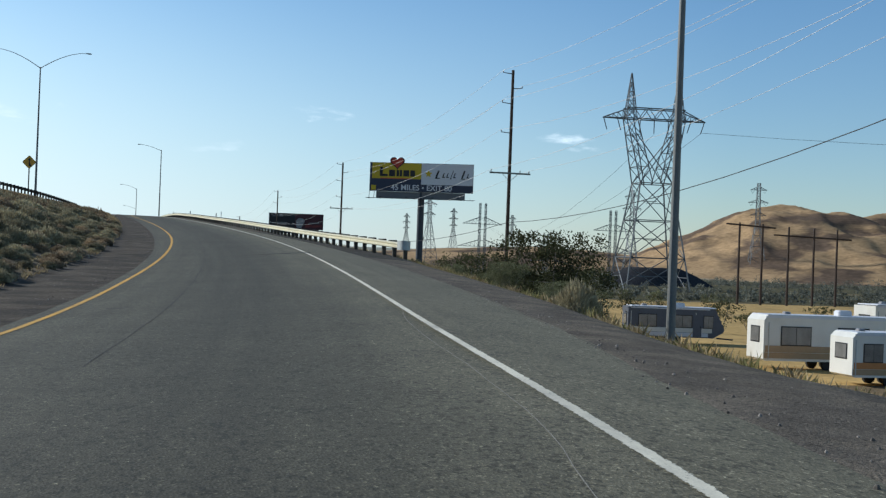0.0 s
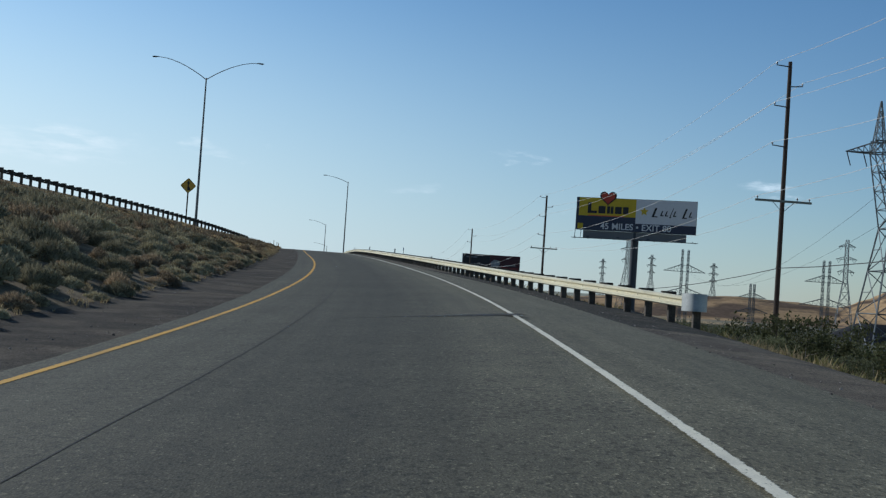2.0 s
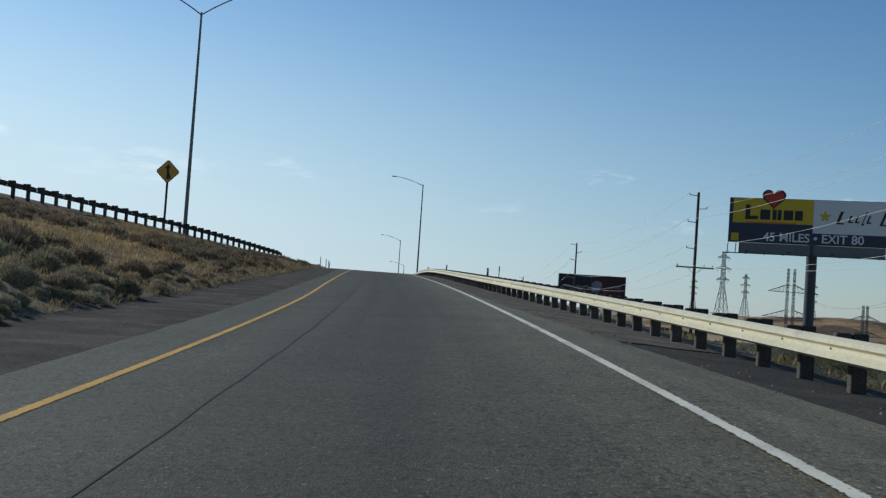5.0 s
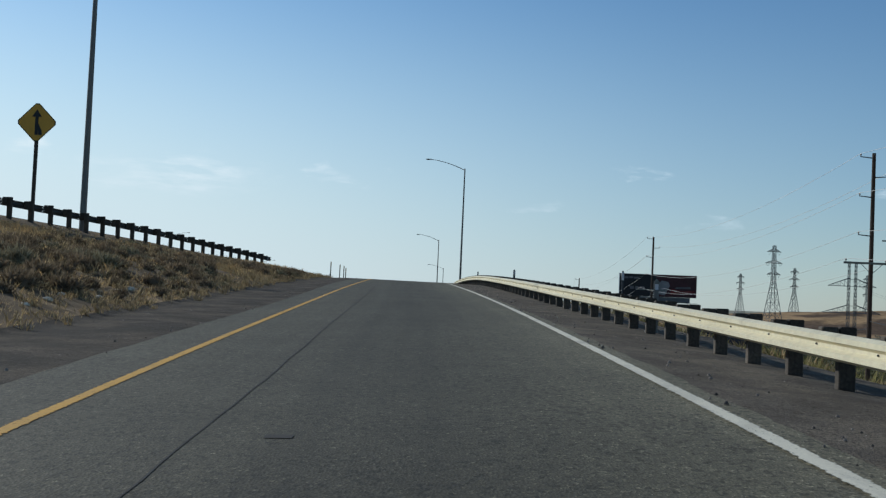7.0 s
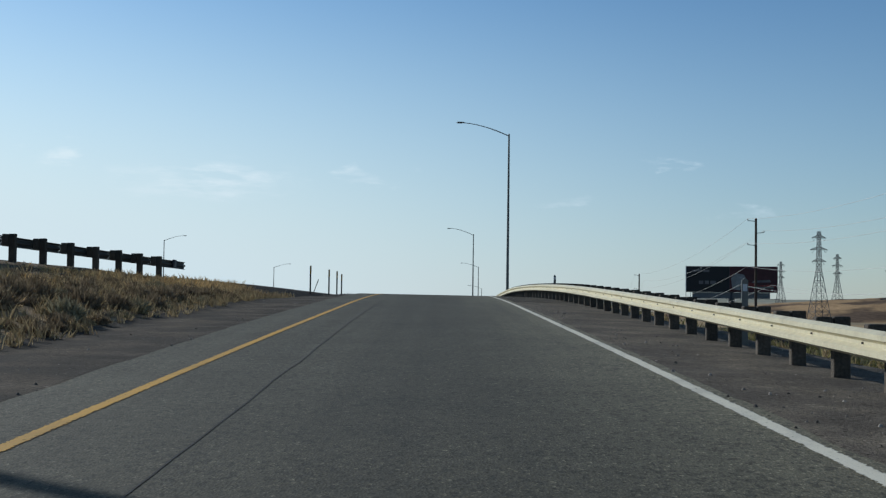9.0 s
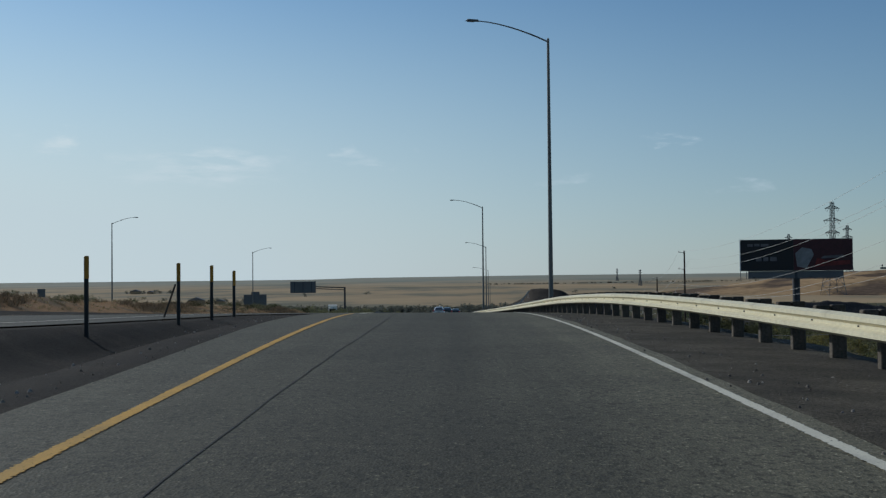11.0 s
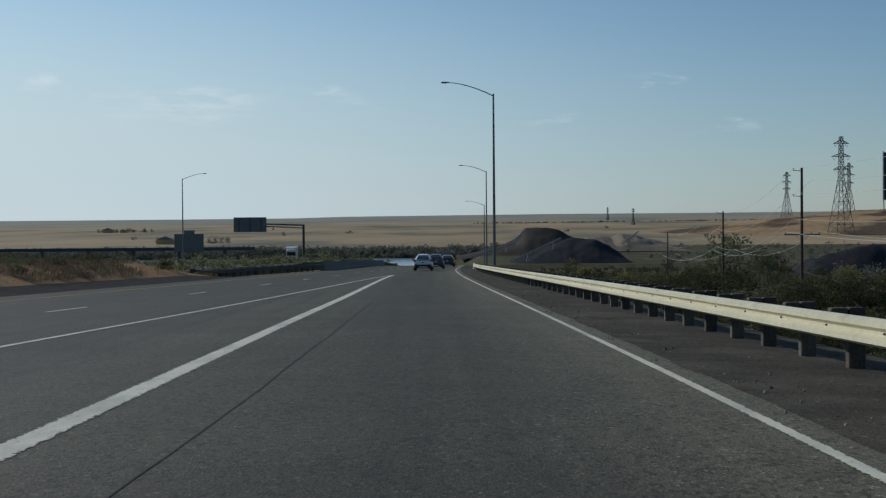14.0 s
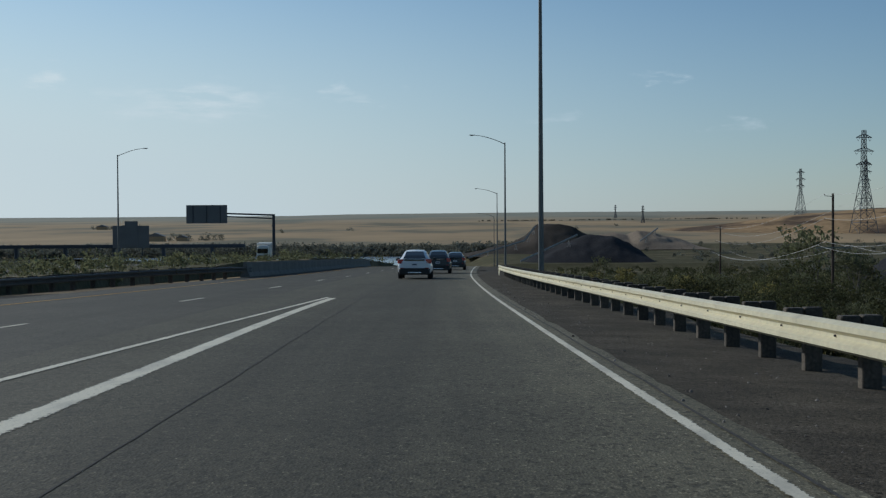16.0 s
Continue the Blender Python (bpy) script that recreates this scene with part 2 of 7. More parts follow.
def asphalt(name, color, lanes):
    """Worn chip-seal asphalt: stones in dark binder, blotches, streaks along the road and wheel wear across it."""
    m = bpy.data.materials.new(name)
    m.use_nodes = True
    n, l = m.node_tree.nodes, m.node_tree.links
    b = n["Principled BSDF"]
    b.inputs["Roughness"].default_value = 0.85
    b.inputs["Specular IOR Level"].default_value = 0.25
    co, uv = n.new("ShaderNodeTexCoord"), n.new("ShaderNodeUVMap")
    uv.uv_map = "across_along"

    def span(sock, a0, a1, b0, b1):
        r = n.new("ShaderNodeMapRange")
        r.inputs["From Min"].default_value, r.inputs["From Max"].default_value = a0, a1
        r.inputs["To Min"].default_value, r.inputs["To Max"].default_value = b0, b1
        l.new(sock, r.inputs["Value"])
        return r.outputs["Result"]

    def math2(op, a, c):
        t = n.new("ShaderNodeMath")
        t.operation = op
        l.new(a, t.inputs[0])
        l.new(c, t.inputs[1])
        return t.outputs["Value"]

    # stone pattern drawn out along y so grains look rounder from low down
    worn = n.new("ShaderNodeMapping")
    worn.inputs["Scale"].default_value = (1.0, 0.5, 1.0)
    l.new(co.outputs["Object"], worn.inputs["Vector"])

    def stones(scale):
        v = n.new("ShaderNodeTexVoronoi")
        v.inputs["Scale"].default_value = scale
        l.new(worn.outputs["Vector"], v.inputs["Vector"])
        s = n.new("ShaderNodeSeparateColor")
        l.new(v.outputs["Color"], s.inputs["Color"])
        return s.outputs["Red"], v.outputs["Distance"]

    def noise_of(vec, scale, detail):
        t = n.new("ShaderNodeTexNoise")
        t.inputs["Scale"].default_value, t.inputs["Detail"].default_value = scale, detail
        l.new(vec, t.inputs["Vector"])
        return t.outputs["Fac"]

    mp = n.new("ShaderNodeMapping")
    mp.inputs["Scale"].default_value = (2.2, 0.035, 1.0)
    l.new(uv.outputs["UV"], mp.inputs["Vector"])
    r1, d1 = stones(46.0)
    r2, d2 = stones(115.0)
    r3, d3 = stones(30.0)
    k = math2("ADD", span(r1, 0.0, 1.0, 0.72, 1.12), span(r1, 0.96, 1.0, 0.0, 0.9))
    k = math2("MULTIPLY", k, math2("ADD", span(r2, 0.0, 1.0, 0.62, 1.16), span(r2, 0.95, 1.0, 0.0, 1.0)))
    fleck = span(noise_of(co.outputs["Object"], 0.9, 4.0), 0.42, 0.62, 0.10, 0.26)
    dark = n.new("ShaderNodeMath")
    dark.operation = "LESS_THAN"
    l.new(r3, dark.inputs[0])
    l.new(fleck, dark.inputs[1])
    k = math2("MULTIPLY", k, span(dark.outputs["Value"], 0.0, 1.0, 1.04, 0.62))
    k = math2("MULTIPLY", k, span(noise_of(mp.outputs["Vector"], 1.0, 4.0), 0.3, 0.7, 0.86, 1.14))
    k = math2("MULTIPLY", k, span(noise_of(co.outputs["Object"], 0.35, 6.0), 0.3, 0.7, 0.86, 1.14))
    k = math2("MULTIPLY", k, span(noise_of(co.outputs["Object"], 2.6, 4.0), 0.3, 0.7, 0.92, 1.08))
    sep = n.new("ShaderNodeSeparateXYZ")
    l.new(uv.outputs["UV"], sep.inputs["Vector"])
    rp = n.new("ShaderNodeValToRGB")
    fill_ramp(rp, [((u + 14.0) / 17.0, (val / 2, val / 2, val / 2)) for u, val in lanes])
    l.new(span(sep.outputs["X"], -14.0, 3.0, 0.0, 1.0), rp.inputs["Fac"])
    k = math2("MULTIPLY", k, span(rp.outputs["Color"], 0.0, 1.0, 0.0, 2.0))
    base = n.new("ShaderNodeRGB")
    base.outputs[0].default_value = (*color, 1)
    vm = n.new("ShaderNodeVectorMath")
    vm.operation = "SCALE"
    l.new(base.outputs[0], vm.inputs[0])
    l.new(k, vm.inputs["Scale"])
    l.new(vm.outputs["Vector"], b.inputs["Base Color"])
    bp = n.new("ShaderNodeBump")
    bp.inputs["Strength"].default_value, bp.inputs["Distance"].default_value = 0.35, 0.010
    l.new(d1, bp.inputs["Height"])
    l.new(bp.outputs["Normal"], b.inputs["Normal"])
    return m


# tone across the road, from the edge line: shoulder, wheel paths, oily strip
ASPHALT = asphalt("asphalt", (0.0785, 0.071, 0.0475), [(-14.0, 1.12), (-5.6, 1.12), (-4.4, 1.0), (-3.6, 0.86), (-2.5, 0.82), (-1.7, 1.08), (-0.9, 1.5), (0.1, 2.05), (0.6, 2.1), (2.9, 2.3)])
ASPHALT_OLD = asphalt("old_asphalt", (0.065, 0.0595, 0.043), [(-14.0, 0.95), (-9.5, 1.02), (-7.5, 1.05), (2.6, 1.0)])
PALE_CRACK = material("dusty_crack", (0.24, 0.22, 0.18), 0.9, var=0.3, scale=3.0)
PATCH = material("patch_asphalt", (0.050, 0.047, 0.041), 0.9, var=0.3, scale=4.0, bump=0.5)
SEAM_DARK = material("pit_in_asphalt", (0.024, 0.021, 0.018), 0.9, var=0.4, scale=8.0, fine=60.0)


def line_paint(name, color, under):
    """Worn road paint: ragged along both edges, cracked and thin in places, dirty in patches."""
    m = bpy.data.materials.new(name)
    m.use_nodes = True
    n, l = m.node_tree.nodes, m.node_tree.links
    b = n["Principled BSDF"]
    b.inputs["Roughness"].default_value, b.inputs["Specular IOR Level"].default_value = 0.8, 0.3
    co, uv = n.new("ShaderNodeTexCoord"), n.new("ShaderNodeUVMap")
    uv.uv_map = "stripe"

    def noise_of(scale, detail, stretch):
        mp = n.new("ShaderNodeMapping")
        mp.inputs["Scale"].default_value = stretch
        l.new(co.outputs["Object"], mp.inputs["Vector"])
        t = n.new("ShaderNodeTexNoise")
        t.inputs["Scale"].default_value, t.inputs["Detail"].default_value, t.inputs["Roughness"].default_value = scale, detail, 0.65
        l.new(mp.outputs["Vector"], t.inputs["Vector"])
        return t.outputs["Fac"]

    def span(sock, a0, a1, b0, b1):
        r = n.new("ShaderNodeMapRange")
        r.inputs["From Min"].default_value, r.inputs["From Max"].default_value = a0, a1
        r.inputs["To Min"].default_value, r.inputs["To Max"].default_value = b0, b1
        l.new(sock, r.inputs["Value"])
        return r.outputs["Result"]

    def math2(op, a, c):
        t = n.new("ShaderNodeMath")
        t.operation = op
        l.new(a, t.inputs[0])
        l.new(c, t.inputs[1])
        return t.outputs["Value"]

    sep = n.new("ShaderNodeSeparateXYZ")
    l.new(uv.outputs["UV"], sep.inputs["Vector"])
    edge = math2("MINIMUM", sep.outputs["X"], span(sep.outputs["X"], 0.0, 1.0, 1.0, 0.0))
    ragged = math2("ADD", edge, span(noise_of(24.0, 8.0, (1.0, 0.6, 1.0)), 0.3, 0.7, -0.17, 0.09))
    cover = span(ragged, 0.02, 0.10, 0.0, 1.0)
    chips = span(noise_of(26.0, 5.0, (1.0, 0.5, 1.0)), 0.30, 0.38, 0.25, 1.0)
    l.new(math2("MULTIPLY", cover, chips), b.inputs["Alpha"])
    mx = n.new("ShaderNodeMixRGB")
    mx.inputs["Color1"].default_value, mx.inputs["Color2"].default_value = (*under, 1), (*color, 1)
    l.new(math2("MULTIPLY", span(noise_of(2.2, 6.0, (1.0, 0.3, 1.0)), 0.30, 0.55, 0.45, 1.0), span(noise_of(60.0, 3.0, (1, 1, 1)), 0.3, 0.6, 0.7, 1.0)), mx.inputs["Fac"])
    l.new(mx.outputs["Color"], b.inputs["Base Color"])
    return m


WHITE_LINE = line_paint("white_road_paint", (0.73, 0.685, 0.55), (0.26, 0.25, 0.22))
SEAM = line_paint("tar_seam", (0.016, 0.014, 0.012), (0.034, 0.031, 0.026))
YELLOW_LINE = line_paint("yellow_road_paint", (0.62, 0.34, 0.05), (0.24, 0.165, 0.06))


def gravel(name, color, dust, dust_at):
    """Loose crushed stone: grains of two sizes that differ in tone, over dust in drifts."""
    m = bpy.data.materials.new(name)
    m.use_nodes = True
    n, l = m.node_tree.nodes, m.node_tree.links
    b = n["Principled BSDF"]
    b.inputs["Roughness"].default_value, b.inputs["Specular IOR Level"].default_value = 0.95, 0.08
    co = n.new("ShaderNodeTexCoord")

    def span(sock, a0, a1, b0, b1):
        r = n.new("ShaderNodeMapRange")
        r.inputs["From Min"].default_value, r.inputs["From Max"].default_value = a0, a1
        r.inputs["To Min"].default_value, r.inputs["To Max"].default_value = b0, b1
        l.new(sock, r.inputs["Value"])
        return r.outputs["Result"]

    def math2(op, a, c):
        t = n.new("ShaderNodeMath")
        t.operation = op
        l.new(a, t.inputs[0])
        l.new(c, t.inputs[1])
        return t.outputs["Value"]

    def noise_of(scale, detail):
        t = n.new("ShaderNodeTexNoise")
        t.inputs["Scale"].default_value, t.inputs["Detail"].default_value = scale, detail
        l.new(co.outputs["Object"], t.inputs["Vector"])
        return t.outputs["Fac"]

    def grains(scale):
        v = n.new("ShaderNodeTexVoronoi")
        v.inputs["Scale"].default_value = scale
        l.new(co.outputs["Object"], v.inputs["Vector"])
        c = n.new("ShaderNodeSeparateColor")
        l.new(v.outputs["Color"], c.inputs["Color"])
        return c.outputs["Red"], v.outputs["Distance"]

    r1, d1 = grains(24.0)
    r2, d2 = grains(75.0)
    coarse = math2("ADD", span(r1, 0.0, 0.10, 0.45, 1.0), span(r1, 0.96, 1.0, 0.0, 0.7))
    k = math2("MULTIPLY", coarse, span(r2, 0.0, 1.0, 0.55, 1.4))
    k = math2("MULTIPLY", k, span(noise_of(1.3, 5.0), 0.3, 0.7, 0.82, 1.18))
    mx = n.new("ShaderNodeMixRGB")
    mx.inputs["Color1"].default_value, mx.inputs["Color2"].default_value = (*color, 1), (*dust, 1)
    l.new(span(noise_of(0.7, 6.0), dust_at[0], dust_at[1], 0.0, 1.0), mx.inputs["Fac"])
    vm = n.new("ShaderNodeVectorMath")
    vm.operation = "SCALE"
    l.new(mx.outputs["Color"], vm.inputs[0])
    l.new(k, vm.inputs["Scale"])
    l.new(vm.outputs["Vector"], b.inputs["Base Color"])
    bp = n.new("ShaderNodeBump")
    bp.inputs["Strength"].default_value, bp.inputs["Distance"].default_value = 0.55, 0.016
    l.new(math2("ADD", span(d1, 0.0, 0.6, 0.7, 0.0), span(d2, 0.0, 0.6, 0.4, 0.0)), bp.inputs["Height"])
    l.new(bp.outputs["Normal"], b.inputs["Normal"])
    return m


GRAVEL = gravel("grey_gravel", (0.108, 0.092, 0.074), (0.155, 0.130, 0.100), (0.42, 0.62))
BROWN_GRAVEL = gravel("brown_gravel", (0.067, 0.058, 0.045), (0.096, 0.083, 0.063), (0.42, 0.62))
FOOT_GRAVEL = gravel("dusty_bank_gravel", (0.062, 0.052, 0.042), (0.108, 0.088, 0.066), (0.42, 0.62))
GOLD = material("golden_stubble", (0.46, 0.31, 0.125), 0.95, spec=0.05, var=0.2, scale=0.08, fine=1.6, bump=0.6, bump_scale=4.0, tint=(0.26, 0.185, 0.09), tint_at=(0.54, 0.68), tint_scale=0.05)
DIRT = material("dry_ground", (0.17, 0.125, 0.075), 0.95, spec=0.05, var=0.3, scale=0.5, fine=9.0, bump=0.8, bump_scale=9.0,
                tint=(0.30, 0.21, 0.105), tint_at=(0.46, 0.6), tint_scale=0.05)
TAR_GRAVEL = gravel("tarry_gravel", (0.058, 0.053, 0.045), (0.084, 0.073, 0.058), (0.50, 0.72))
CINDER = gravel("dark_cinder_gravel", (0.030, 0.025, 0.021), (0.050, 0.040, 0.032), (0.50, 0.70))
ORANGE_SOIL = material("orange_bank_soil", (0.30, 0.175, 0.085), 0.95, spec=0.05, var=0.3, scale=0.6, fine=9.0, bump=0.9, bump_scale=9.0,
                       tint=(0.14, 0.10, 0.06), tint_at=(0.5, 0.62), tint_scale=0.3)
SCRUB = material("scrub_floor", (0.085, 0.078, 0.042), 0.95, spec=0.05, var=0.35, scale=0.15, fine=3.0, bump=0.9, bump_scale=3.0,
                 tint=(0.15, 0.12, 0.07), tint_at=(0.52, 0.66), tint_scale=0.06)
DARK_SLOPE = material("shrubby_slope_soil", (0.165, 0.128, 0.083), 0.95, spec=0.05, var=0.35, scale=0.9, fine=10.0, bump=0.9, bump_scale=9.0, tint=(0.16, 0.115, 0.07), tint_at=(0.55, 0.7), tint_scale=0.3)
SLOPE = material("sage_slope_soil", (0.155, 0.115, 0.073), 0.95, spec=0.05, var=0.35, scale=0.9, fine=10.0, bump=0.9, bump_scale=9.0,
                 tint=(0.27, 0.195, 0.115), tint_at=(0.5, 0.64), tint_scale=0.25)
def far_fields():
    """Grain fields in long strips across the view, greener on the far ridge and paled there in place of haze."""
    m = bpy.data.materials.new("far_fields")
    m.use_nodes = True
    n, l = m.node_tree.nodes, m.node_tree.links
    b = n["Principled BSDF"]
    b.inputs["Roughness"].default_value = 0.95
    b.inputs["Specular IOR Level"].default_value = 0.1
    co = n.new("ShaderNodeTexCoord")

    def strips(scale, detail):
        mp = n.new("ShaderNodeMapping")
        mp.inputs["Scale"].default_value = scale
        l.new(co.outputs["Object"], mp.inputs["Vector"])
        t = n.new("ShaderNodeTexNoise")
        t.inputs["Scale"].default_value, t.inputs["Detail"].default_value = 1.0, detail
        t.inputs["Roughness"].default_value = 0.62
        l.new(mp.outputs["Vector"], t.inputs["Vector"])
        return t.outputs["Fac"]

    rp = n.new("ShaderNodeValToRGB")
    fill_ramp(rp, ((0.34, (0.14, 0.135, 0.090)), (0.66, (0.44, 0.315, 0.18)), (0.43, (0.21, 0.18, 0.12)), (0.50, (0.34, 0.25, 0.145))))
    l.new(strips((0.0042, 0.0024, 0.01), 8.0), rp.inputs["Fac"])
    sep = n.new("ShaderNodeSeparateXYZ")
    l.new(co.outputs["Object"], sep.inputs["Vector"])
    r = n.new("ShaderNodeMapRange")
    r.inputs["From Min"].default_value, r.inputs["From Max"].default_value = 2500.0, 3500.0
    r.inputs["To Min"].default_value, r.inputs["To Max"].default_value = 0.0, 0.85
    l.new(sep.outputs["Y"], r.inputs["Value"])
    # pale grey-green mixed in with distance: haze put into the base colour
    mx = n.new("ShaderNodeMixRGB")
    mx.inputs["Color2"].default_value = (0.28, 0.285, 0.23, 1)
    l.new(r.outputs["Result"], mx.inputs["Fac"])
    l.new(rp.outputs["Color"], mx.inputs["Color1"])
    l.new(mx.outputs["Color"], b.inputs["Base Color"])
    return m


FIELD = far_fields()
HILL = material("butte_grass", (0.36, 0.24, 0.13), 0.95, spec=0.05, var=0.25, scale=0.02, fine=0.15, tint=(0.13, 0.09, 0.062),
                tint_at=(0.47, 0.56), tint_scale=0.012, stretch=(1, 1, 3.0))
WATER = material("river_water", (0.22, 0.27, 0.32), 0.18, var=0.1, scale=0.02, fine=0.3, bump=0.25, bump_scale=0.6, spec=0.6)
GALV = material("galvanised_steel", (0.45, 0.46, 0.44), 0.5, metal=0.35, var=0.12, scale=1.4, fine=25.0, tint=(0.26, 0.26, 0.25), tint_scale=1.0)
LAMP_STEEL = material("lamp_pole_steel", (0.165, 0.165, 0.155), 0.55, metal=0.3, var=0.12, scale=0.7, fine=12.0)
RAIL = material("weathered_rail", (0.66, 0.60, 0.42), 0.5, metal=0.15, var=0.08, scale=0.8, fine=9.0, tint=(0.48, 0.42, 0.29),
                tint_at=(0.55, 0.75), tint_scale=1.6, obj_var=0.05)
POST_WOOD = material("creosoted_wood", (0.070, 0.057, 0.043), 0.85, var=0.35, scale=3.0, fine=30.0, bump=0.6, bump_scale=22.0, obj_var=0.3)
POLE_WOOD = material("pole_wood", (0.055, 0.036, 0.026), 0.85, var=0.35, scale=0.9, fine=16.0, bump=0.5, bump_scale=14.0, stretch=(3, 3, 0.4))
ARM_WOOD = material("crossarm_wood", (0.17, 0.19, 0.17), 0.8, var=0.2, scale=2.0)
BLACK = material("black_plastic", (0.014, 0.014, 0.015), 0.45, var=0.15)
PORCELAIN = material("porcelain", (0.16, 0.12, 0.1), 0.3, var=0.1)
WIRE = material("aluminium_wire", (0.64, 0.62, 0.59), 0.5, var=0.1)
CABLE = material("black_cable", (0.02, 0.02, 0.02), 0.6, var=0.1)
LATTICE = material("lattice_steel", (0.15, 0.16, 0.165), 0.6, metal=0.3, var=0.12, scale=0.3)
SIGN_YELLOW = material("sign_yellow", (0.62, 0.335, 0.04), 0.5, var=0.06)
ORANGE = material("orange_sheeting", (0.42, 0.20, 0.02), 0.55, var=0.12, obj_var=0.1)
BOARD_BACK = material("board_back_steel", (0.15, 0.15, 0.15), 0.6, metal=0.2, var=0.12, scale=0.5)
NAVY = material("navy_vinyl", (0.030, 0.036, 0.065), 0.5, var=0.08)
AD_YELLOW = material("yellow_vinyl", (0.52, 0.37, 0.015), 0.5, var=0.06)
AD_WHITE = material("white_vinyl", (0.60, 0.60, 0.62), 0.5, var=0.05)
AD_RED = material("red_vinyl", (0.42, 0.045, 0.022), 0.5, var=0.08)
AD_ORANGE = material("orange_vinyl", (0.55, 0.13, 0.03), 0.5, var=0.08)
AD_MAROON = material("maroon_vinyl", (0.060, 0.014, 0.018), 0.5, var=0.2, scale=0.3, fine=2.0)
AD_BLACK = material("black_vinyl", (0.018, 0.016, 0.018), 0.5, var=0.1)
AD_DEEP_RED = material("deep_red_vinyl", (0.15, 0.018, 0.016), 0.5, var=0.35, scale=0.5, fine=2.0)
AD_DIM = material("dim_grey_vinyl", (0.13, 0.12, 0.125), 0.5, var=0.35, scale=0.8)
AD_GREY = material("grey_vinyl", (0.25, 0.24, 0.24), 0.5, var=0.3, scale=0.8)
STEEL_DARK = material("dark_steel", (0.045, 0.05, 0.06), 0.55, metal=0.2, var=0.12)
CAR_WHITE = material("white_car_paint", (0.72, 0.73, 0.74), 0.22, var=0.02, spec=0.6)
CAR_DARK = material("dark_car_paint", (0.03, 0.038, 0.045), 0.25, var=0.04, spec=0.6)
CAR_GLASS = material("tinted_glass", (0.012, 0.014, 0.016), 0.06, var=0.03, spec=0.8)
TAIL_RED = material("tail_lamp_red", (0.40, 0.035, 0.03), 0.2, var=0.05, spec=0.6)
RUBBER = material("tyre_rubber", (0.016, 0.016, 0.016), 0.8, var=0.15)
CHROME = material("chrome_trim", (0.55, 0.56, 0.58), 0.2, metal=0.9, var=0.04)
RV_WHITE = material("trailer_white", (0.66, 0.64, 0.58), 0.45, var=0.07, scale=0.8, tint=(0.5, 0.46, 0.38), tint_at=(0.55, 0.75))
RV_TAN = material("trailer_tan", (0.36, 0.25, 0.14), 0.5, var=0.08)
RV_GREY = material("trailer_grey", (0.085, 0.092, 0.115), 0.4, var=0.1)
RV_GLASS = material("camper_window_glass", (0.17, 0.165, 0.155), 0.12, var=0.25, scale=1.5, spec=0.6)
RV_STRIPE = material("trailer_orange_stripe", (0.48, 0.20, 0.06), 0.45, var=0.08)
CONCRETE = material("barrier_concrete", (0.15, 0.145, 0.13), 0.85, var=0.2, scale=1.0, fine=12.0, bump=0.3)
MOUND_BROWN = material("brown_mound", (0.062, 0.052, 0.043), 0.95, spec=0.05, var=0.3, scale=0.06, fine=1.5, bump=1.0, bump_scale=1.2)
# rail steel again, its colour darkened for the shade of the backlit rails
SHADED_RAIL = material("shaded_rail", (0.07, 0.068, 0.062), 0.6, metal=0.2, var=0.2, scale=1.0)
MOUND = material("mound_gravel", (0.034, 0.034, 0.037), 0.95, spec=0.05, var=0.3, scale=0.06, fine=1.5, bump=1.0, bump_scale=1.2)
PALE_STEEL = material("weathered_pale_steel", (0.34, 0.33, 0.31), 0.7, var=0.2, scale=0.5)
SAND = material("pale_sand", (0.25, 0.20, 0.15), 0.95, spec=0.05, var=0.25, scale=0.05, fine=1.2, bump=0.8, bump_scale=1.2)
SAGE = material("sagebrush_leaf", (0.34, 0.295, 0.185), 0.9, var=0.2, scale=1.0, obj_var=0.4, island=0.35, spec=0.1, thin=0.2)
DRYGRASS = material("dry_grass_blade", (0.42, 0.335, 0.20), 0.9, var=0.2, scale=0.3, island=0.35, spec=0.1, thin=0.45)
GOLD_GRASS = material("golden_grass_blade", (0.56, 0.43, 0.24), 0.9, var=0.25, scale=0.25, island=0.35, spec=0.1, thin=0.5)
WEED = material("weed_blade", (0.30, 0.27, 0.12), 0.9, var=0.25, scale=0.3, island=0.4, spec=0.1, thin=0.45)
BRUSH = material("brown_brush_twig", (0.33, 0.25, 0.16), 0.9, var=0.2, scale=1.0, obj_var=0.4, island=0.35, spec=0.1, thin=0.3)
LEAF = material("olive_leaf", (0.066, 0.069, 0.030), 0.8, var=0.25, scale=0.4, obj_var=0.35, island=0.4, spec=0.2, thin=0.4)
LEAF_GOLD = material("yellowing_leaf", (0.19, 0.165, 0.06), 0.8, var=0.25, scale=0.4, obj_var=0.35, island=0.4, spec=0.2, thin=0.4)
LEAF_GREY = material("willow_leaf", (0.125, 0.128, 0.068), 0.8, var=0.25, scale=0.4, obj_var=0.35, island=0.4, spec=0.2, thin=0.4)
BARK = material("grey_bark", (0.16, 0.14, 0.12), 0.9, var=0.3, scale=2.0)
# leaf colour lightened to stand in for haze over the far trees
FARTREE = material("far_tree_leaf", (0.165, 0.165, 0.130), 0.9, var=0.35, scale=0.02, island=0.4, spec=0.1, thin=0.3)
PALE_ROCK = material("pale_rock", (0.52, 0.47, 0.38), 0.9, var=0.25, scale=6.0, fine=40.0, obj_var=0.3)
STONE = material("roadside_stone", (0.19, 0.165, 0.14), 0.9, var=0.3, scale=6.0, island=0.75)


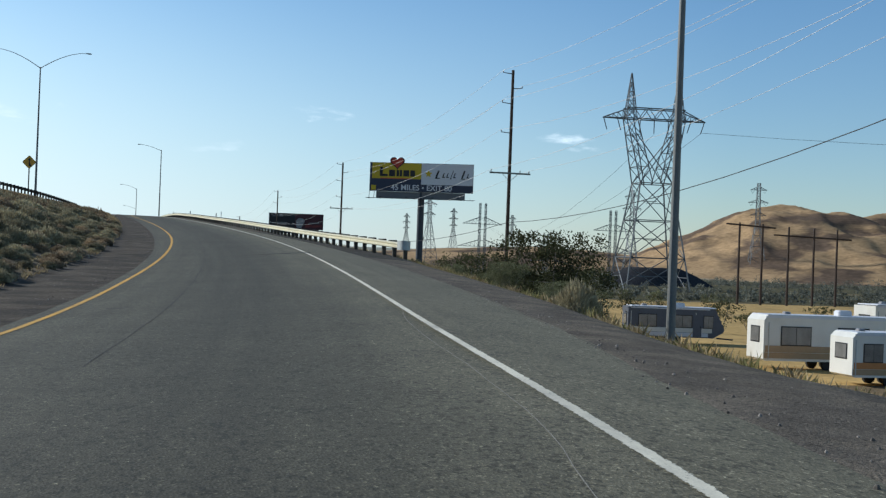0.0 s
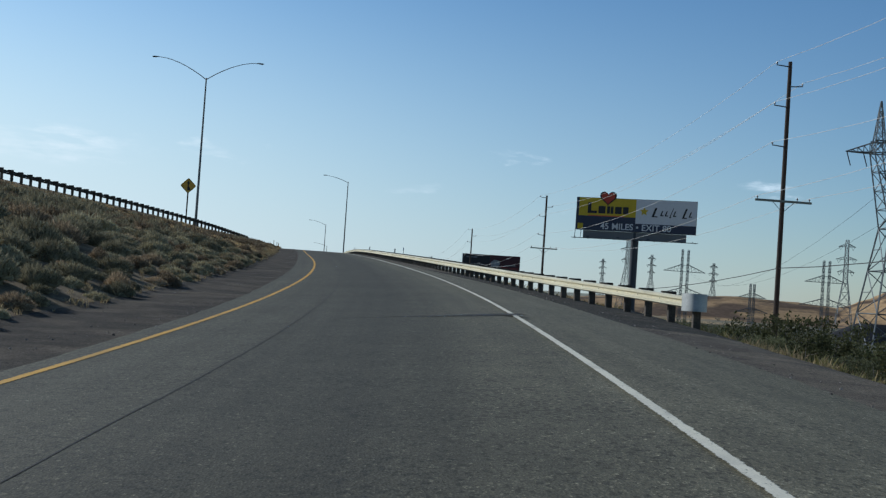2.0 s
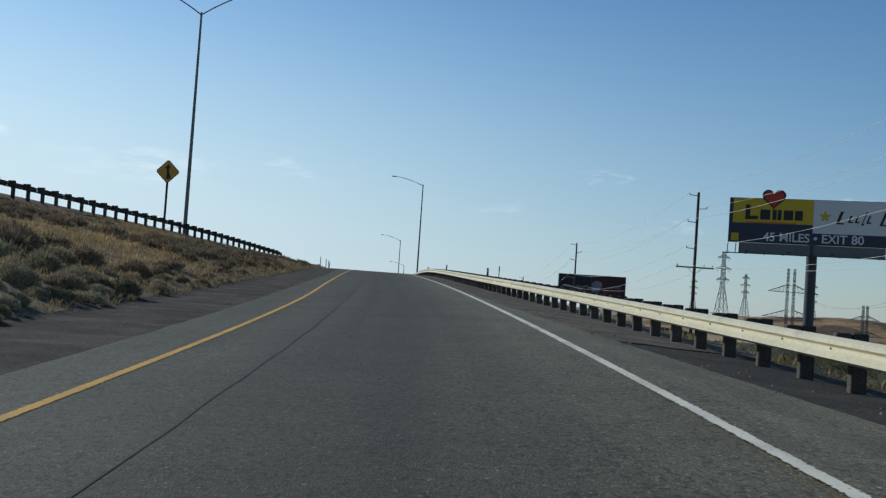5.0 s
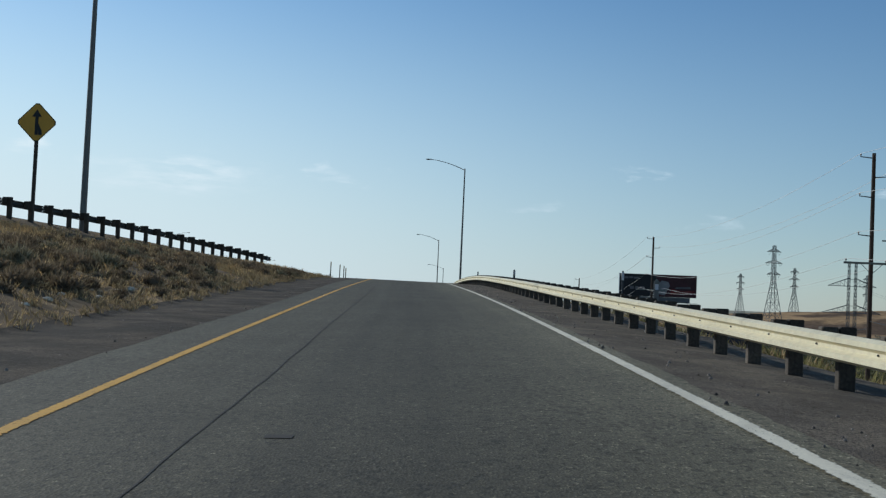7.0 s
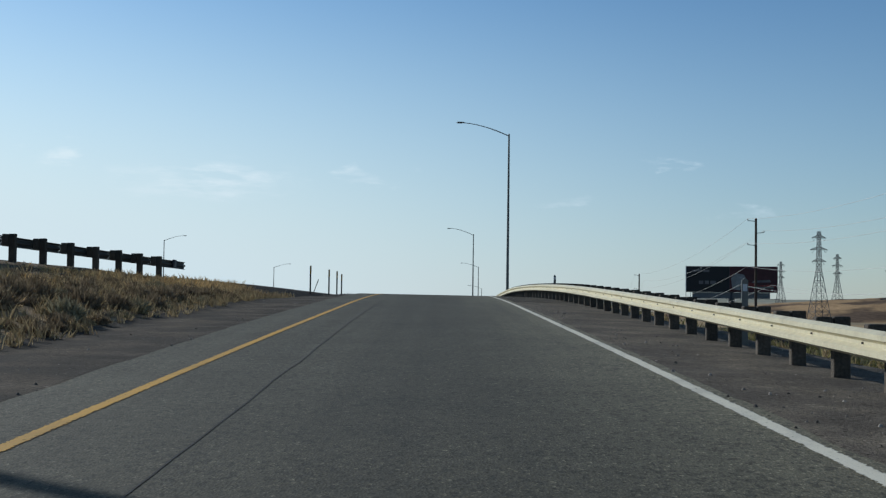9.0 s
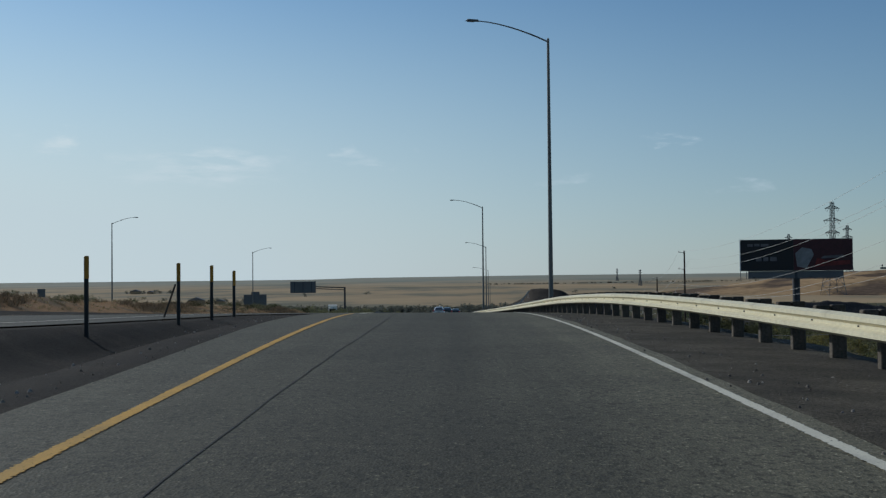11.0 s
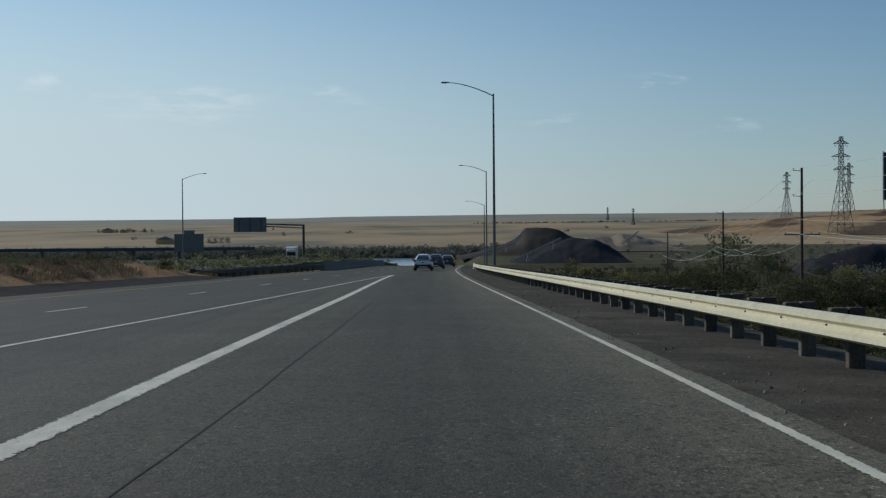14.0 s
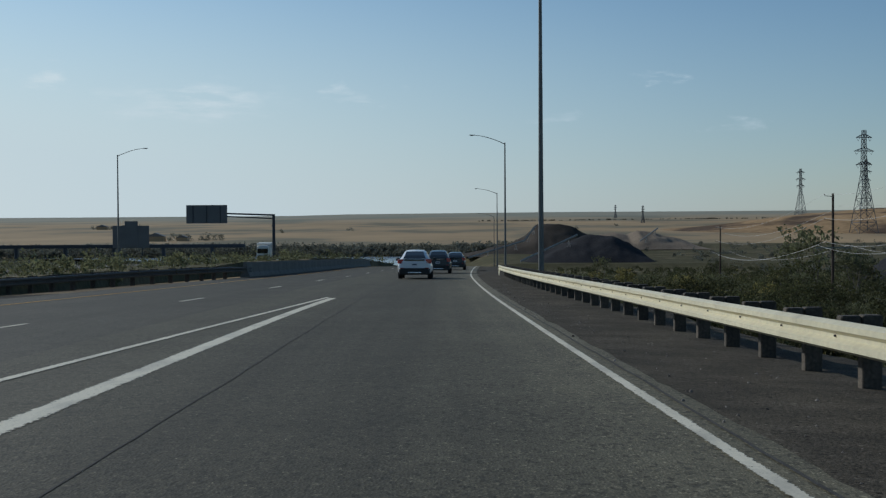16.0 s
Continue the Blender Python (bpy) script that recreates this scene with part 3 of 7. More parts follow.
# ---- mesh building ----
class Geo:
    """Collects vertices and faces for one mesh."""

    def __init__(self):
        self.v, self.f = [], []

    def add(self, vs, fs):
        k = len(self.v)
        self.v += [tuple(p) for p in vs]
        self.f += [tuple(i + k for i in q) for q in fs]
        return self

    def box(self, c, s, rz=0.0, bevel=0.0, top=1.0):
        """A box with chamfered vertical edges and an optionally narrower top."""
        hx, hy, hz = s[0] / 2, s[1] / 2, s[2] / 2
        b = min(bevel, hx * 0.9, hy * 0.9)
        ring = [(hx, hy - b), (hx - b, hy), (-hx + b, hy), (-hx, hy - b), (-hx, -hy + b), (-hx + b, -hy), (hx - b, -hy), (hx, -hy + b)] if b else \
            [(hx, hy), (-hx, hy), (-hx, -hy), (hx, -hy)]
        ca, sa = math.cos(rz), math.sin(rz)
        n = len(ring)
        rows = [(-hz, 1.0), (hz - b, top), (hz, top * (1 - b / max(hx, hy)))] if b else [(-hz, 1.0), (hz, top)]
        vs = [(c[0] + (x * ca - y * sa) * k, c[1] + (x * sa + y * ca) * k, c[2] + z) for z, k in rows for x, y in ring]
        fs = [tuple(range(n - 1, -1, -1)), tuple(range(n * (len(rows) - 1), n * len(rows)))]
        for r in range(len(rows) - 1):
            fs += [(r * n + i, r * n + (i + 1) % n, (r + 1) * n + (i + 1) % n, (r + 1) * n + i) for i in range(n)]
        return self.add(vs, fs)

    def rod(self, a, b, ra, rb=None, n=8, caps=True):
        """A tapered round bar from a to b."""
        a, b = Vector(a), Vector(b)
        rb = ra if rb is None else rb
        d = (b - a).normalized()
        p = d.cross(Vector((0, 0, 1)) if abs(d.z) < 0.95 else Vector((1, 0, 0))).normalized()
        q = d.cross(p)
        vs = [o + (p * math.cos(2 * math.pi * i / n) + q * math.sin(2 * math.pi * i / n)) * r for o, r in ((a, ra), (b, rb)) for i in range(n)]
        fs = [(i, (i + 1) % n, n + (i + 1) % n, n + i) for i in range(n)]
        if caps:
            fs += [tuple(range(n - 1, -1, -1)), tuple(range(n, 2 * n))]
        return self.add(vs, fs)

    def path(self, pts, r, n=6):
        for i in range(len(pts) - 1):
            r0, r1 = (r[i], r[i + 1]) if isinstance(r, (list, tuple)) else (r, r)
            self.rod(pts[i], pts[i + 1], r0, r1, n)
        return self

    def cord(self, pts, r, n=6):
        """One unbroken tube along the points."""
        rings = []
        for i, p in enumerate(pts):
            d = (Vector(pts[min(i + 1, len(pts) - 1)]) - Vector(pts[max(i - 1, 0)])).normalized()
            a = d.cross(Vector((0, 0, 1))).normalized()
            b = d.cross(a)
            k = r[i] if isinstance(r, (list, tuple)) else r
            rings.append([Vector(p) + (a * math.cos(2 * math.pi * j / n) + b * math.sin(2 * math.pi * j / n)) * k for j in range(n + 1)])
        return self.grid(rings)

    def prism(self, outline, y0, y1):
        """An outline in x and z, pushed from y0 to y1."""
        n = len(outline)
        vs = [(x, y0, z) for x, z in outline] + [(x, y1, z) for x, z in outline]
        fs = [tuple(range(n)), tuple(range(2 * n - 1, n - 1, -1))] + [(i, n + i, n + (i + 1) % n, (i + 1) % n) for i in range(n)]
        return self.add(vs, fs)

    def grid(self, rows):
        """A sheet from rows of points, all rows of equal length."""
        m = len(rows[0])
        vs = [p for r in rows for p in r]
        fs = [(i * m + j, i * m + j + 1, (i + 1) * m + j + 1, (i + 1) * m + j) for i in range(len(rows) - 1) for j in range(m - 1)]
        return self.add(vs, fs)

    def mesh(self, name, mat, smooth=False):
        me = bpy.data.meshes.new(name)
        me.from_pydata(self.v, [], self.f)
        me.materials.append(mat)
        if smooth:
            me.polygons.foreach_set("use_smooth", [True] * len(me.polygons))
        me.update()
        return me


def part(name, geo, mat, parent, label="", smooth=False, m=None):
    """One mesh object under a thing or a part; geo is a Geo or a finished mesh."""
    me = geo.mesh(name, mat, smooth) if isinstance(geo, Geo) else geo
    ob = new(name, me)
    ob.parent = parent
    if m is not None:
        ob.matrix_basis = m
    if label:
        tagged(ob, label)
    return ob


def thing(name, label, category, m=None, group="", kind=""):
    ob = tagged(new(name), label, category, group, kind)
    if m is not None:
        ob.matrix_basis = m
    return ob


def solid(name, geo, mat, label, category, group="", kind="", smooth=False, m=None):
    ob = tagged(new(name, geo.mesh(name, mat, smooth) if isinstance(geo, Geo) else geo), label, category, group, kind)
    if m is not None:
        ob.matrix_basis = m
    return ob


rng = random.Random(7)


# ---- alignment of the roads ----
def spline(table):
    """A smooth curve through the rows (y, value) of a table, straight beyond its ends."""
    ys, vs = np.array([r[0] for r in table], float), np.array([r[1] for r in table], float)
    d = np.gradient(vs, ys)

    def at(y):
        if y <= ys[0]:
            return float(vs[0] + d[0] * (y - ys[0]))
        if y >= ys[-1]:
            return float(vs[-1] + d[-1] * (y - ys[-1]))
        i = int(np.searchsorted(ys, y) - 1)
        i = max(0, min(i, len(ys) - 2))
        h = ys[i + 1] - ys[i]
        t = (y - ys[i]) / h
        return float((2 * t ** 3 - 3 * t * t + 1) * vs[i] + (t ** 3 - 2 * t * t + t) * h * d[i] + (3 * t * t - 2 * t ** 3) * vs[i + 1] + (t ** 3 - t * t) * h * d[i + 1])
    return at


# right edge line of the ramp, road level on the car's line, cross slope
edge_x = spline([(-60, -14.52), (-40, -8.55), (-20, -2.67), (0, 2.03), (20, 5.03), (40, 7.38), (60, 9.04), (80, 9.98), (100, 10.49), (120, 10.68), (140, 10.68), (160, 10.61), (180, 10.28), (200, 9.86), (220, 9.55), (240, 9.45), (260, 9.17), (280, 8.70), (300, 8.55), (320, 8.24), (340, 7.87), (360, 7.56), (380, 7.34), (400, 7.30), (420, 7.44), (440, 7.83), (460, 8.38), (500, 9.67), (560, 11.50), (620, 13.33), (720, 17.40)])
anchor = spline([(-60, 1.9), (6, 1.9), (16, 1.7), (30, 1.8), (50, 2.2), (70, 2.6), (85, 2.7), (100, 2.55), (124, 2.4), (165, 2.6), (220, 2.8), (250, 3.0), (280, 2.8), (310, 2.4), (350, 2.0), (400, 1.7), (720, 1.7)])
road_z = spline([(-60, 0.1), (-20, 0.0), (0, 0.08), (20, 0.29), (40, 0.77), (60, 1.39), (80, 2.08), (100, 2.78), (120, 3.49), (140, 4.2), (160, 4.86),
                 (180, 5.53), (200, 6.15), (211, 6.45), (223, 6.68), (236, 6.81), (248, 6.80), (260, 6.62), (280, 6.09), (300, 5.52), (340, 4.43), (400, 2.79), (440, 1.68),
                 (480, 0.6), (514, -0.5), (570, -2.8), (622, -5.2), (700, -9.0), (840, -14.5)])
bank = spline([(-60, 0.03), (0, 0.038), (20, 0.063), (40, 0.0706), (60, 0.0717), (80, 0.065), (100, 0.0564), (120, 0.0463), (140, 0.0302), (160, 0.018),
               (180, 0.008), (200, -0.001), (220, -0.007), (260, -0.006), (340, -0.004), (700, -0.004)])
main_x = spline([(-60, -51.80), (0, -41.80), (60, -31.80), (120, -21.80), (160, -15.32), (180, -11.97), (200, -8.79), (220, -5.87), (240, -3.30), (260, -1.50), (280, -1.01), (300, -0.54), (320, 0.27), (340, 0.94), (360, 1.56), (380, 2.30), (400, 2.86), (440, 3.80), (480, 4.63), (540, 6.37), (622, 9.00), (720, 13.10)])
main_level = spline([(-60, 7.9), (120, 8.0), (160, 8.0), (190, 7.75), (217, 7.25), (240, 6.95), (262, 6.65)])


def smooth(a, b, x):
    """A soft step from 0 at a to 1 at b."""
    t = max(0.0, min(1.0, (x - a) / (b - a)))
    return t * t * (3 - 2 * t)


def ramp_z(x, y):
    """The banked slip road, whose shoulder falls away past the edge line."""
    u = x - edge_x(y)
    if u <= 0.2:
        return road_z(y) + (u + anchor(y)) * bank(y)
    return road_z(y) + (anchor(y) + 0.2) * bank(y) - (u - 0.2) * (0.066 - 0.03 * smooth(140, 172, y))


rail_x = spline([(50, 14.9), (63, 14.2), (70, 13.75), (80, 13.35), (100, 13.2), (125, 13.0), (150, 12.5), (168, 12.2), (190, 12.1), (225, 11.9), (250, 11.42), (275, 11.0),
                 (300, 10.65), (325, 10.25), (350, 9.8), (375, 9.45), (400, 9.2), (425, 9.45), (470, 10.6), (720, 19.3)])
verge = spline([(-60, 4.4), (10, 4.4), (16, 4.0), (23, 4.3), (31, 4.8), (40, 5.0), (52, 5.1), (64, 5.5), (80, 4.6), (100, 4.3), (125, 4.1), (150, 3.7), (170, 3.5), (300, 3.6), (430, 3.6), (720, 3.6)])


def main_z(x, y):
    w = smooth(228, 266, y)
    low = ramp_z(max(x, edge_x(y) - 9.0), y) if w > 0 else 0.0
    return (1 - w) * main_level(min(y, 262)) + w * low


def ramp_left(y):
    return edge_x(y) - (6.7 - 0.35 * smooth(180, 215, y) + 0.75 * smooth(222, 246, y))


shoulder = spline([(-60, 1.0), (6, 1.25), (10, 1.5), (17, 2.25), (26, 2.75), (36, 3.0), (48, 3.0), (60, 2.8), (75, 2.6), (90, 2.1), (105, 1.2), (118, 0.5), (140, 0.35), (265, 0.35), (300, 0.38), (720, 0.5)])


def ramp_right(y):
    return edge_x(y) + shoulder(y)


def main_right(y):
    return min(main_x(y) + 2.3 + 3.5 * smooth(252.0, 256.0, y), ramp_left(y))


def main_left(y):
    return main_x(y) - 9.9


def base_level(x, y):
    """The wide country: flat below the embankment, the river, then plains rising to a far ridge."""
    near = float(np.interp(y, [-200, 250, 420, 560, 700, 850], [-4.6, -4.6, -5.0, -6.5, -9.5, -14.0]))
    far = float(np.interp(y, [850, 880, 1070, 1120, 1500, 2600, 4300, 4900], [-14.0, -19.0, -19.0, -12.0, -9.0, 4.0, 30.0, 20.0]))
    az = x / max(y, 300.0)
    far = far if y < 1120 else far + (y - 1120) / 3200 * (14.0 * min(max(az, -0.3), 0.5) - 3.0 * (az < -0.1))
    if 840 < y < 1120 and x > 8:
        far = far + smooth(8, 30, x) * (-12.0 - far)
    z = near if y < 850 else far
    if y > 1200:
        z += 3.0 * noise.noise((x * 0.0012, y * 0.0012, 0.3)) * smooth(1200, 1700, y)
    return z


left_level = spline([(-100, 4.5), (250, 4.5), (310, 4.4), (440, 2.3), (555, -0.8), (620, -3.8), (700, -8.5), (840, -14.2)])


def section(y_at):
    """The cross section of the ground at y, as points (x, z) from left to right."""
    y = min(y_at, 840.0)
    xw = edge_x(y)
    L, R, M, ML = ramp_left(y), ramp_right(y), main_right(y), main_left(y)
    out = []
    gl = left_level(y)
    zl = main_z(ML, y)
    bank_l = max(zl - 0.5 - gl, 0.2)
    for x in (-2600, -1700, -1100, -700, -450, -300, -200, -130, -90):
        out.append((x + min(ML, 0), base_level(x, y) if x < -100 else gl * 0.6 + base_level(x, y) * 0.4))
    berm = smooth(222, 258, y) * (1 - smooth(366, 383, y))
    out += [(ML - 5.0 - 8.0 * berm - bank_l * 3.0, gl), (ML - 5.0 - 8.0 * berm - bank_l * 1.2, gl + bank_l * 0.55 + 0.9 * berm), (ML - 5.0, zl - 0.35 + 1.35 * berm),
            (ML - 2.2, zl - 0.12 + 0.35 * berm), (ML - 0.1, zl - 0.05), (ML + 0.3, zl - 0.1)]
    zm = main_z(M, y)
    zr = ramp_z(L, y)
    if M < L - 0.4:
        out += [(M - 0.3, zm - 0.1), (M + 0.1, zm - 0.03)]
        gap = L - M
        foot = min(2.0, gap * 0.45) * (1 - 0.5 * smooth(190, 226, y))
        a, b = M + min(1.2, gap * 0.2), L - foot
        crest = zm - 0.03 - 0.31 * smooth(0.4, 2.0, zm - zr)
        out += [(a, crest)]
        dip = 0.45 * smooth(2.0, 4.4, gap) * smooth(190, 226, y)
        for k, up, low in ((0.2, -0.16, 0.35), (0.4, -0.10, 0.8), (0.6, 0.02, 1.0), (0.8, 0.12, 0.75)):
            out += [(a + (b - a) * k, crest * (1 - k) + (zr - 0.04) * k + up * min(1.0, (zm - zr) / 3) - dip * low)]
        out += [(b, zr - 0.05), (L - 0.1, zr - 0.03), (L + 0.3, zr - 0.1)]
    else:
        for k in range(10):
            out += [(L - 0.1 + k * 0.04, zr - (0.03 if y < 258.5 else 0.12))]
    z_r = ramp_z(R, y)
    g = base_level(60, y)
    xv = xw + verge(y)
    zv = ramp_z(xv, y) - 0.03
    out += [(R - 0.3, z_r - 0.1), (R + 0.1, z_r - 0.03), (xv, zv), (xv + 0.9, zv - 0.32)]
    z0v = zv - 0.32
    fall = max(z0v - g, 0.3)
    x0 = xv + 0.9
    for k in (0.25, 0.5, 0.75):
        out.append((x0 + fall * 1.75 * k, z0v - fall * k))
    x1 = x0 + fall * 1.75
    out.append((x1 + 0.8, g + 0.0))
    for d in (6, 14, 24, 38, 56, 80, 120, 180, 280, 430, 680, 1050, 1650, 2600):
        out.append((x1 + d, base_level(x1 + d, y)))
    if y_at > 840.0:
        out = [(x, base_level(x, y_at)) for x, z in out]
    return out


def ground_z(x, y):
    s = section(y)
    return float(np.interp(x, [p[0] for p in s], [p[1] for p in s]))


# ---- ground ----
ROWS_Y = [-60 + 3.0 * i for i in range(0, 160)] + [422 + 6.0 * i for i in range(0, 76)] + [880, 900, 940, 980, 1030, 1070, 1085, 1100, 1120] + \
    [1160 + 70 * i for i in range(0, 20)] + [2600 + 160 * i for i in range(0, 15)]
rows_near, rows_far = [], []
for y in ROWS_Y:
    row = []
    for i, (x, z) in enumerate(section(y)):
        off = x < main_left(y) - 4 or x > ramp_right(y) + 2.5 or (main_right(y) + 1.0 < x < ramp_left(y) - 2.2 and y < 215)
        if off:
            z += 0.22 * noise.noise((x * 0.21, y * 0.21, 0)) + 0.12 * noise.noise((x * 0.6, y * 0.6, 4))
        row.append((x, y, z))
    rows_near.append(row)
g = Geo().grid(rows_near)
gm = g.mesh("ground", DIRT, True)
gm.materials.append(GRAVEL)
gm.materials.append(SLOPE)
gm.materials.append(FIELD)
gm.materials.append(GOLD)
gm.materials.append(CINDER)
gm.materials.append(ORANGE_SOIL)
gm.materials.append(SCRUB)
gm.materials.append(DARK_SLOPE)
gm.materials.append(TAR_GRAVEL)
gm.materials.append(BROWN_GRAVEL)
gm.materials.append(FOOT_GRAVEL)
ncol = len(rows_near[0])
for p in gm.polygons:
    i, j = divmod(p.index, ncol - 1)
    c = p.center
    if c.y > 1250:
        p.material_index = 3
    elif c.y > 760:
        p.material_index = 7
    elif c.x > edge_x(c.y) and c.x < edge_x(c.y) + verge(c.y) + 0.1:
        p.material_index = 9 if 56 < c.y < 104 else 10 if c.y > 268 else 1
    elif main_left(c.y) - 0.5 < c.x < edge_x(c.y):
        p.material_index = 5 if c.y > 216 else 11 if c.x > ramp_left(c.y) - 2.1 else 8 if c.y < 118 else 2
    elif edge_x(c.y) + 22 < c.x < edge_x(c.y) + 330 and 60 < c.y < 205:
        p.material_index = 4
    elif c.x > edge_x(c.y) + 20 and c.y >= 205 or c.x > edge_x(c.y) and c.y > 330:
        p.material_index = 7
    elif c.x < main_left(c.y) and 245 < c.y < 386 and c.x > main_left(c.y) - 16:
        p.material_index = 6 if c.y < 378 and c.x < main_left(c.y) - 2.6 else 5
    elif c.x < main_left(c.y) - 4 and c.y >= 300:
        p.material_index = 7
    elif c.x < 0 and c.y < 300:
        p.material_index = 2
ground = tagged(new("ground", gm), "dry brown country with gravel shoulders, banks and far fields", "ground", kind="structure")


def ribbon(name, left, right, height, y0, y1, step, mat, label, category, lift=0.0, cols=3, kind="structure"):
    rows, y = [], y0
    while y <= y1 + 1e-6:
        a, b = left(y), right(y)
        rows.append([(a + (b - a) * k / cols, y, height(a + (b - a) * k / cols, y) + lift) for k in range(cols + 1)])
        y += step
    ob = solid(name, Geo().grid(rows), mat, label, category, kind=kind, smooth=True)
    uv = ob.data.uv_layers.new(name="across_along")
    for lp in ob.data.loops:
        co = ob.data.vertices[lp.vertex_index].co
        uv.data[lp.index].uv = (co.x - edge_x(co.y), co.y)
    return ob


def gravel_strip(name, inner, outer, sign, y0, y1, mat, label, rise, rough=1.0):
    """Loose gravel with humps and an uneven inner edge that spills over the asphalt."""
    rows, y = [], y0
    while y <= y1:
        a = inner(y) - sign * (0.16 + rough * 0.16 * noise.noise((y * 0.5, sign, 0)) + rough * 0.06 * noise.noise((y * 2.3, sign, 3)))
        b = outer(y)
        row = []
        for k in range(13):
            f = (k / 12) ** 1.2
            x = a + (b - a) * f
            lump = rough * (0.022 * noise.noise((x * 1.1, y * 0.3, 1)) + 0.018 * noise.noise((x * 3.2, y * 1.2, 2)) + 0.012 * noise.noise((x * 7.5, y * 3.2, 5)))
            z = ground_z(x, y) + 0.012 + (0.02 + rise * smooth(0.2, 0.55, f) * (1 - smooth(0.75, 1.0, f)) + lump) * smooth(0.0, 0.2, f) * (1 - 0.6 * smooth(0.9, 1.0, f))
            if k == 0:
                z = ramp_z(x, y) - 0.02
            elif k == 1:
                z = max(z, ramp_z(x, y) + 0.004 + 0.5 * lump)
            row.append((x, y, z))
        rows.append(row if sign > 0 else row[::-1])
        y += 0.4
    return solid(name, Geo().grid(rows), mat, label, "gravel", kind="structure", smooth=True)


for y0, y1, mat, label in ((-6, 56, GRAVEL, "dusty brown gravel along the asphalt shoulder"), (56, 104, TAR_GRAVEL, "tarry dark gravel along the asphalt shoulder"), (104, 212, GRAVEL, "grey loose gravel below the guardrail"), (212, 430, BROWN_GRAVEL, "brown-grey loose gravel below the guardrail")):
    gravel_strip("gravel_verge", ramp_right, lambda y: edge_x(y) + verge(y), 1, y0, y1, mat, label, 0.02, 0.35 if y0 == 212 else 0.5)
gravel_strip("gravel_verge", ramp_left, lambda y: ramp_left(y) - 2.3, -1, 8, 216, FOOT_GRAVEL, "dusty gravel at the foot of the bank", 0.01, 0.3)
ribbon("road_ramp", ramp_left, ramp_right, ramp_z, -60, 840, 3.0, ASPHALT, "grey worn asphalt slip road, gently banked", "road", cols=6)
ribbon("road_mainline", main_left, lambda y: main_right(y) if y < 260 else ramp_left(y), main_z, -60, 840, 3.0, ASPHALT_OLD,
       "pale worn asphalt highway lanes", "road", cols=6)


def stripe(name, at_x, w, y0, y1, mat, label, height=ramp_z, lift=0.006, step=3.0, wob=0.0):
    def off(y):
        return wob * noise.noise((y * 0.35, 1.7, 0)) + wob * 0.5 * noise.noise((y * 1.3, 5.1, 0))
    width = w if callable(w) else lambda y: w
    ob = ribbon(name, lambda y: at_x(y) - width(y) / 2 + off(y), lambda y: at_x(y) + width(y) / 2 + off(y), height, y0, y1, step, mat, label, "road marking", lift, 1)
    across = ob.data.uv_layers.new(name="stripe")
    for lp in ob.data.loops:
        across.data[lp.index].uv = (lp.vertex_index % 2, ob.data.vertices[lp.vertex_index].co.y)
    return ob


GORE_END = 381.0
gore_x = spline([(250, 3.63), (270, 3.60), (290, 3.22), (310, 2.98), (330, 2.84), (350, 2.60), (370, 2.42), (382, 2.50)])
stripe("edge_line_white", edge_x, lambda y: 0.125 + 0.06 * smooth(70, 125, y) - 0.05 * smooth(180, 240, y), -60, 640, WHITE_LINE, "worn white edge line on asphalt")
left_x = spline([(-60, -20.90), (-40, -14.41), (-20, -9.00), (0, -4.64), (20, -1.28), (40, 1.12), (60, 3.07), (80, 4.38), (100, 5.02), (120, 5.22), (140, 5.04), (160, 4.82), (180, 4.66), (200, 4.55), (220, 4.29), (240, 3.79), (260, 3.30)])
stripe("edge_line_yellow", left_x, 0.155, -60, 255, YELLOW_LINE, "worn yellow edge line on asphalt")
stripe("gore_line", gore_x, 0.30, 255.2, GORE_END, WHITE_LINE, "wide white gore line on asphalt")
stripe("main_edge_line", main_x, 0.155, 217, GORE_END, WHITE_LINE, "white edge line of the highway", main_z, 0.008)
stripe("main_left_line", lambda y: main_x(y) - 7.9, 0.14, 150, 700, YELLOW_LINE, "faded yellow line along the highway", main_z, 0.008)
stripe("tar_seam", lambda y: edge_x(y) - 4.13 - 0.2 * smooth(80, 40, y) - 0.28 * smooth(132, 158, y) + 0.2 * smooth(190, 240, y) - 0.1 * smooth(238, 256, y) + 0.32 * smooth(296, 350, y), 0.02, 14, 560, SEAM, "black tar-filled seam in asphalt", lift=0.004, step=0.6, wob=0.03)
crack_off = spline([(-10, -0.95), (6, -0.60), (8, -0.42), (12, -0.33), (20, -0.2), (22.5, -0.02), (30, 0.2)])
stripe("crack", lambda y: edge_x(y) + crack_off(y), 0.008, -10, 24, PALE_CRACK, "thin pale crack along asphalt", lift=0.004, step=0.6, wob=0.03)
stripe("tar_seam", lambda y: edge_x(y) + 0.22, 0.035, 320, 380, PATCH, "thin joint beside the edge line", lift=0.004, step=0.6, wob=0.03)
y = 258.4
while y < 560:
    stripe("lane_dash", lambda q: main_x(q) - 3.72, 0.14, y, y + 3.35, WHITE_LINE, "short white lane dash on asphalt", main_z, 0.008, 1.0)
    y += 14.65


opp_x = spline([(200, -47.0), (300, -46.0), (440, -42.0), (555, -32.0), (640, -21.0), (720, -9.0)])
ribbon("road_opposite", lambda y: opp_x(y) - 6.0, lambda y: opp_x(y) + 6.0, lambda x, y: max(ground_z(opp_x(y) - 6.0, y), ground_z(opp_x(y) + 6.0, y), ground_z(opp_x(y), y)) + 0.06, 300, 640, 6.0,
       ASPHALT_OLD, "pale asphalt of the opposite carriageway", "road", cols=2)


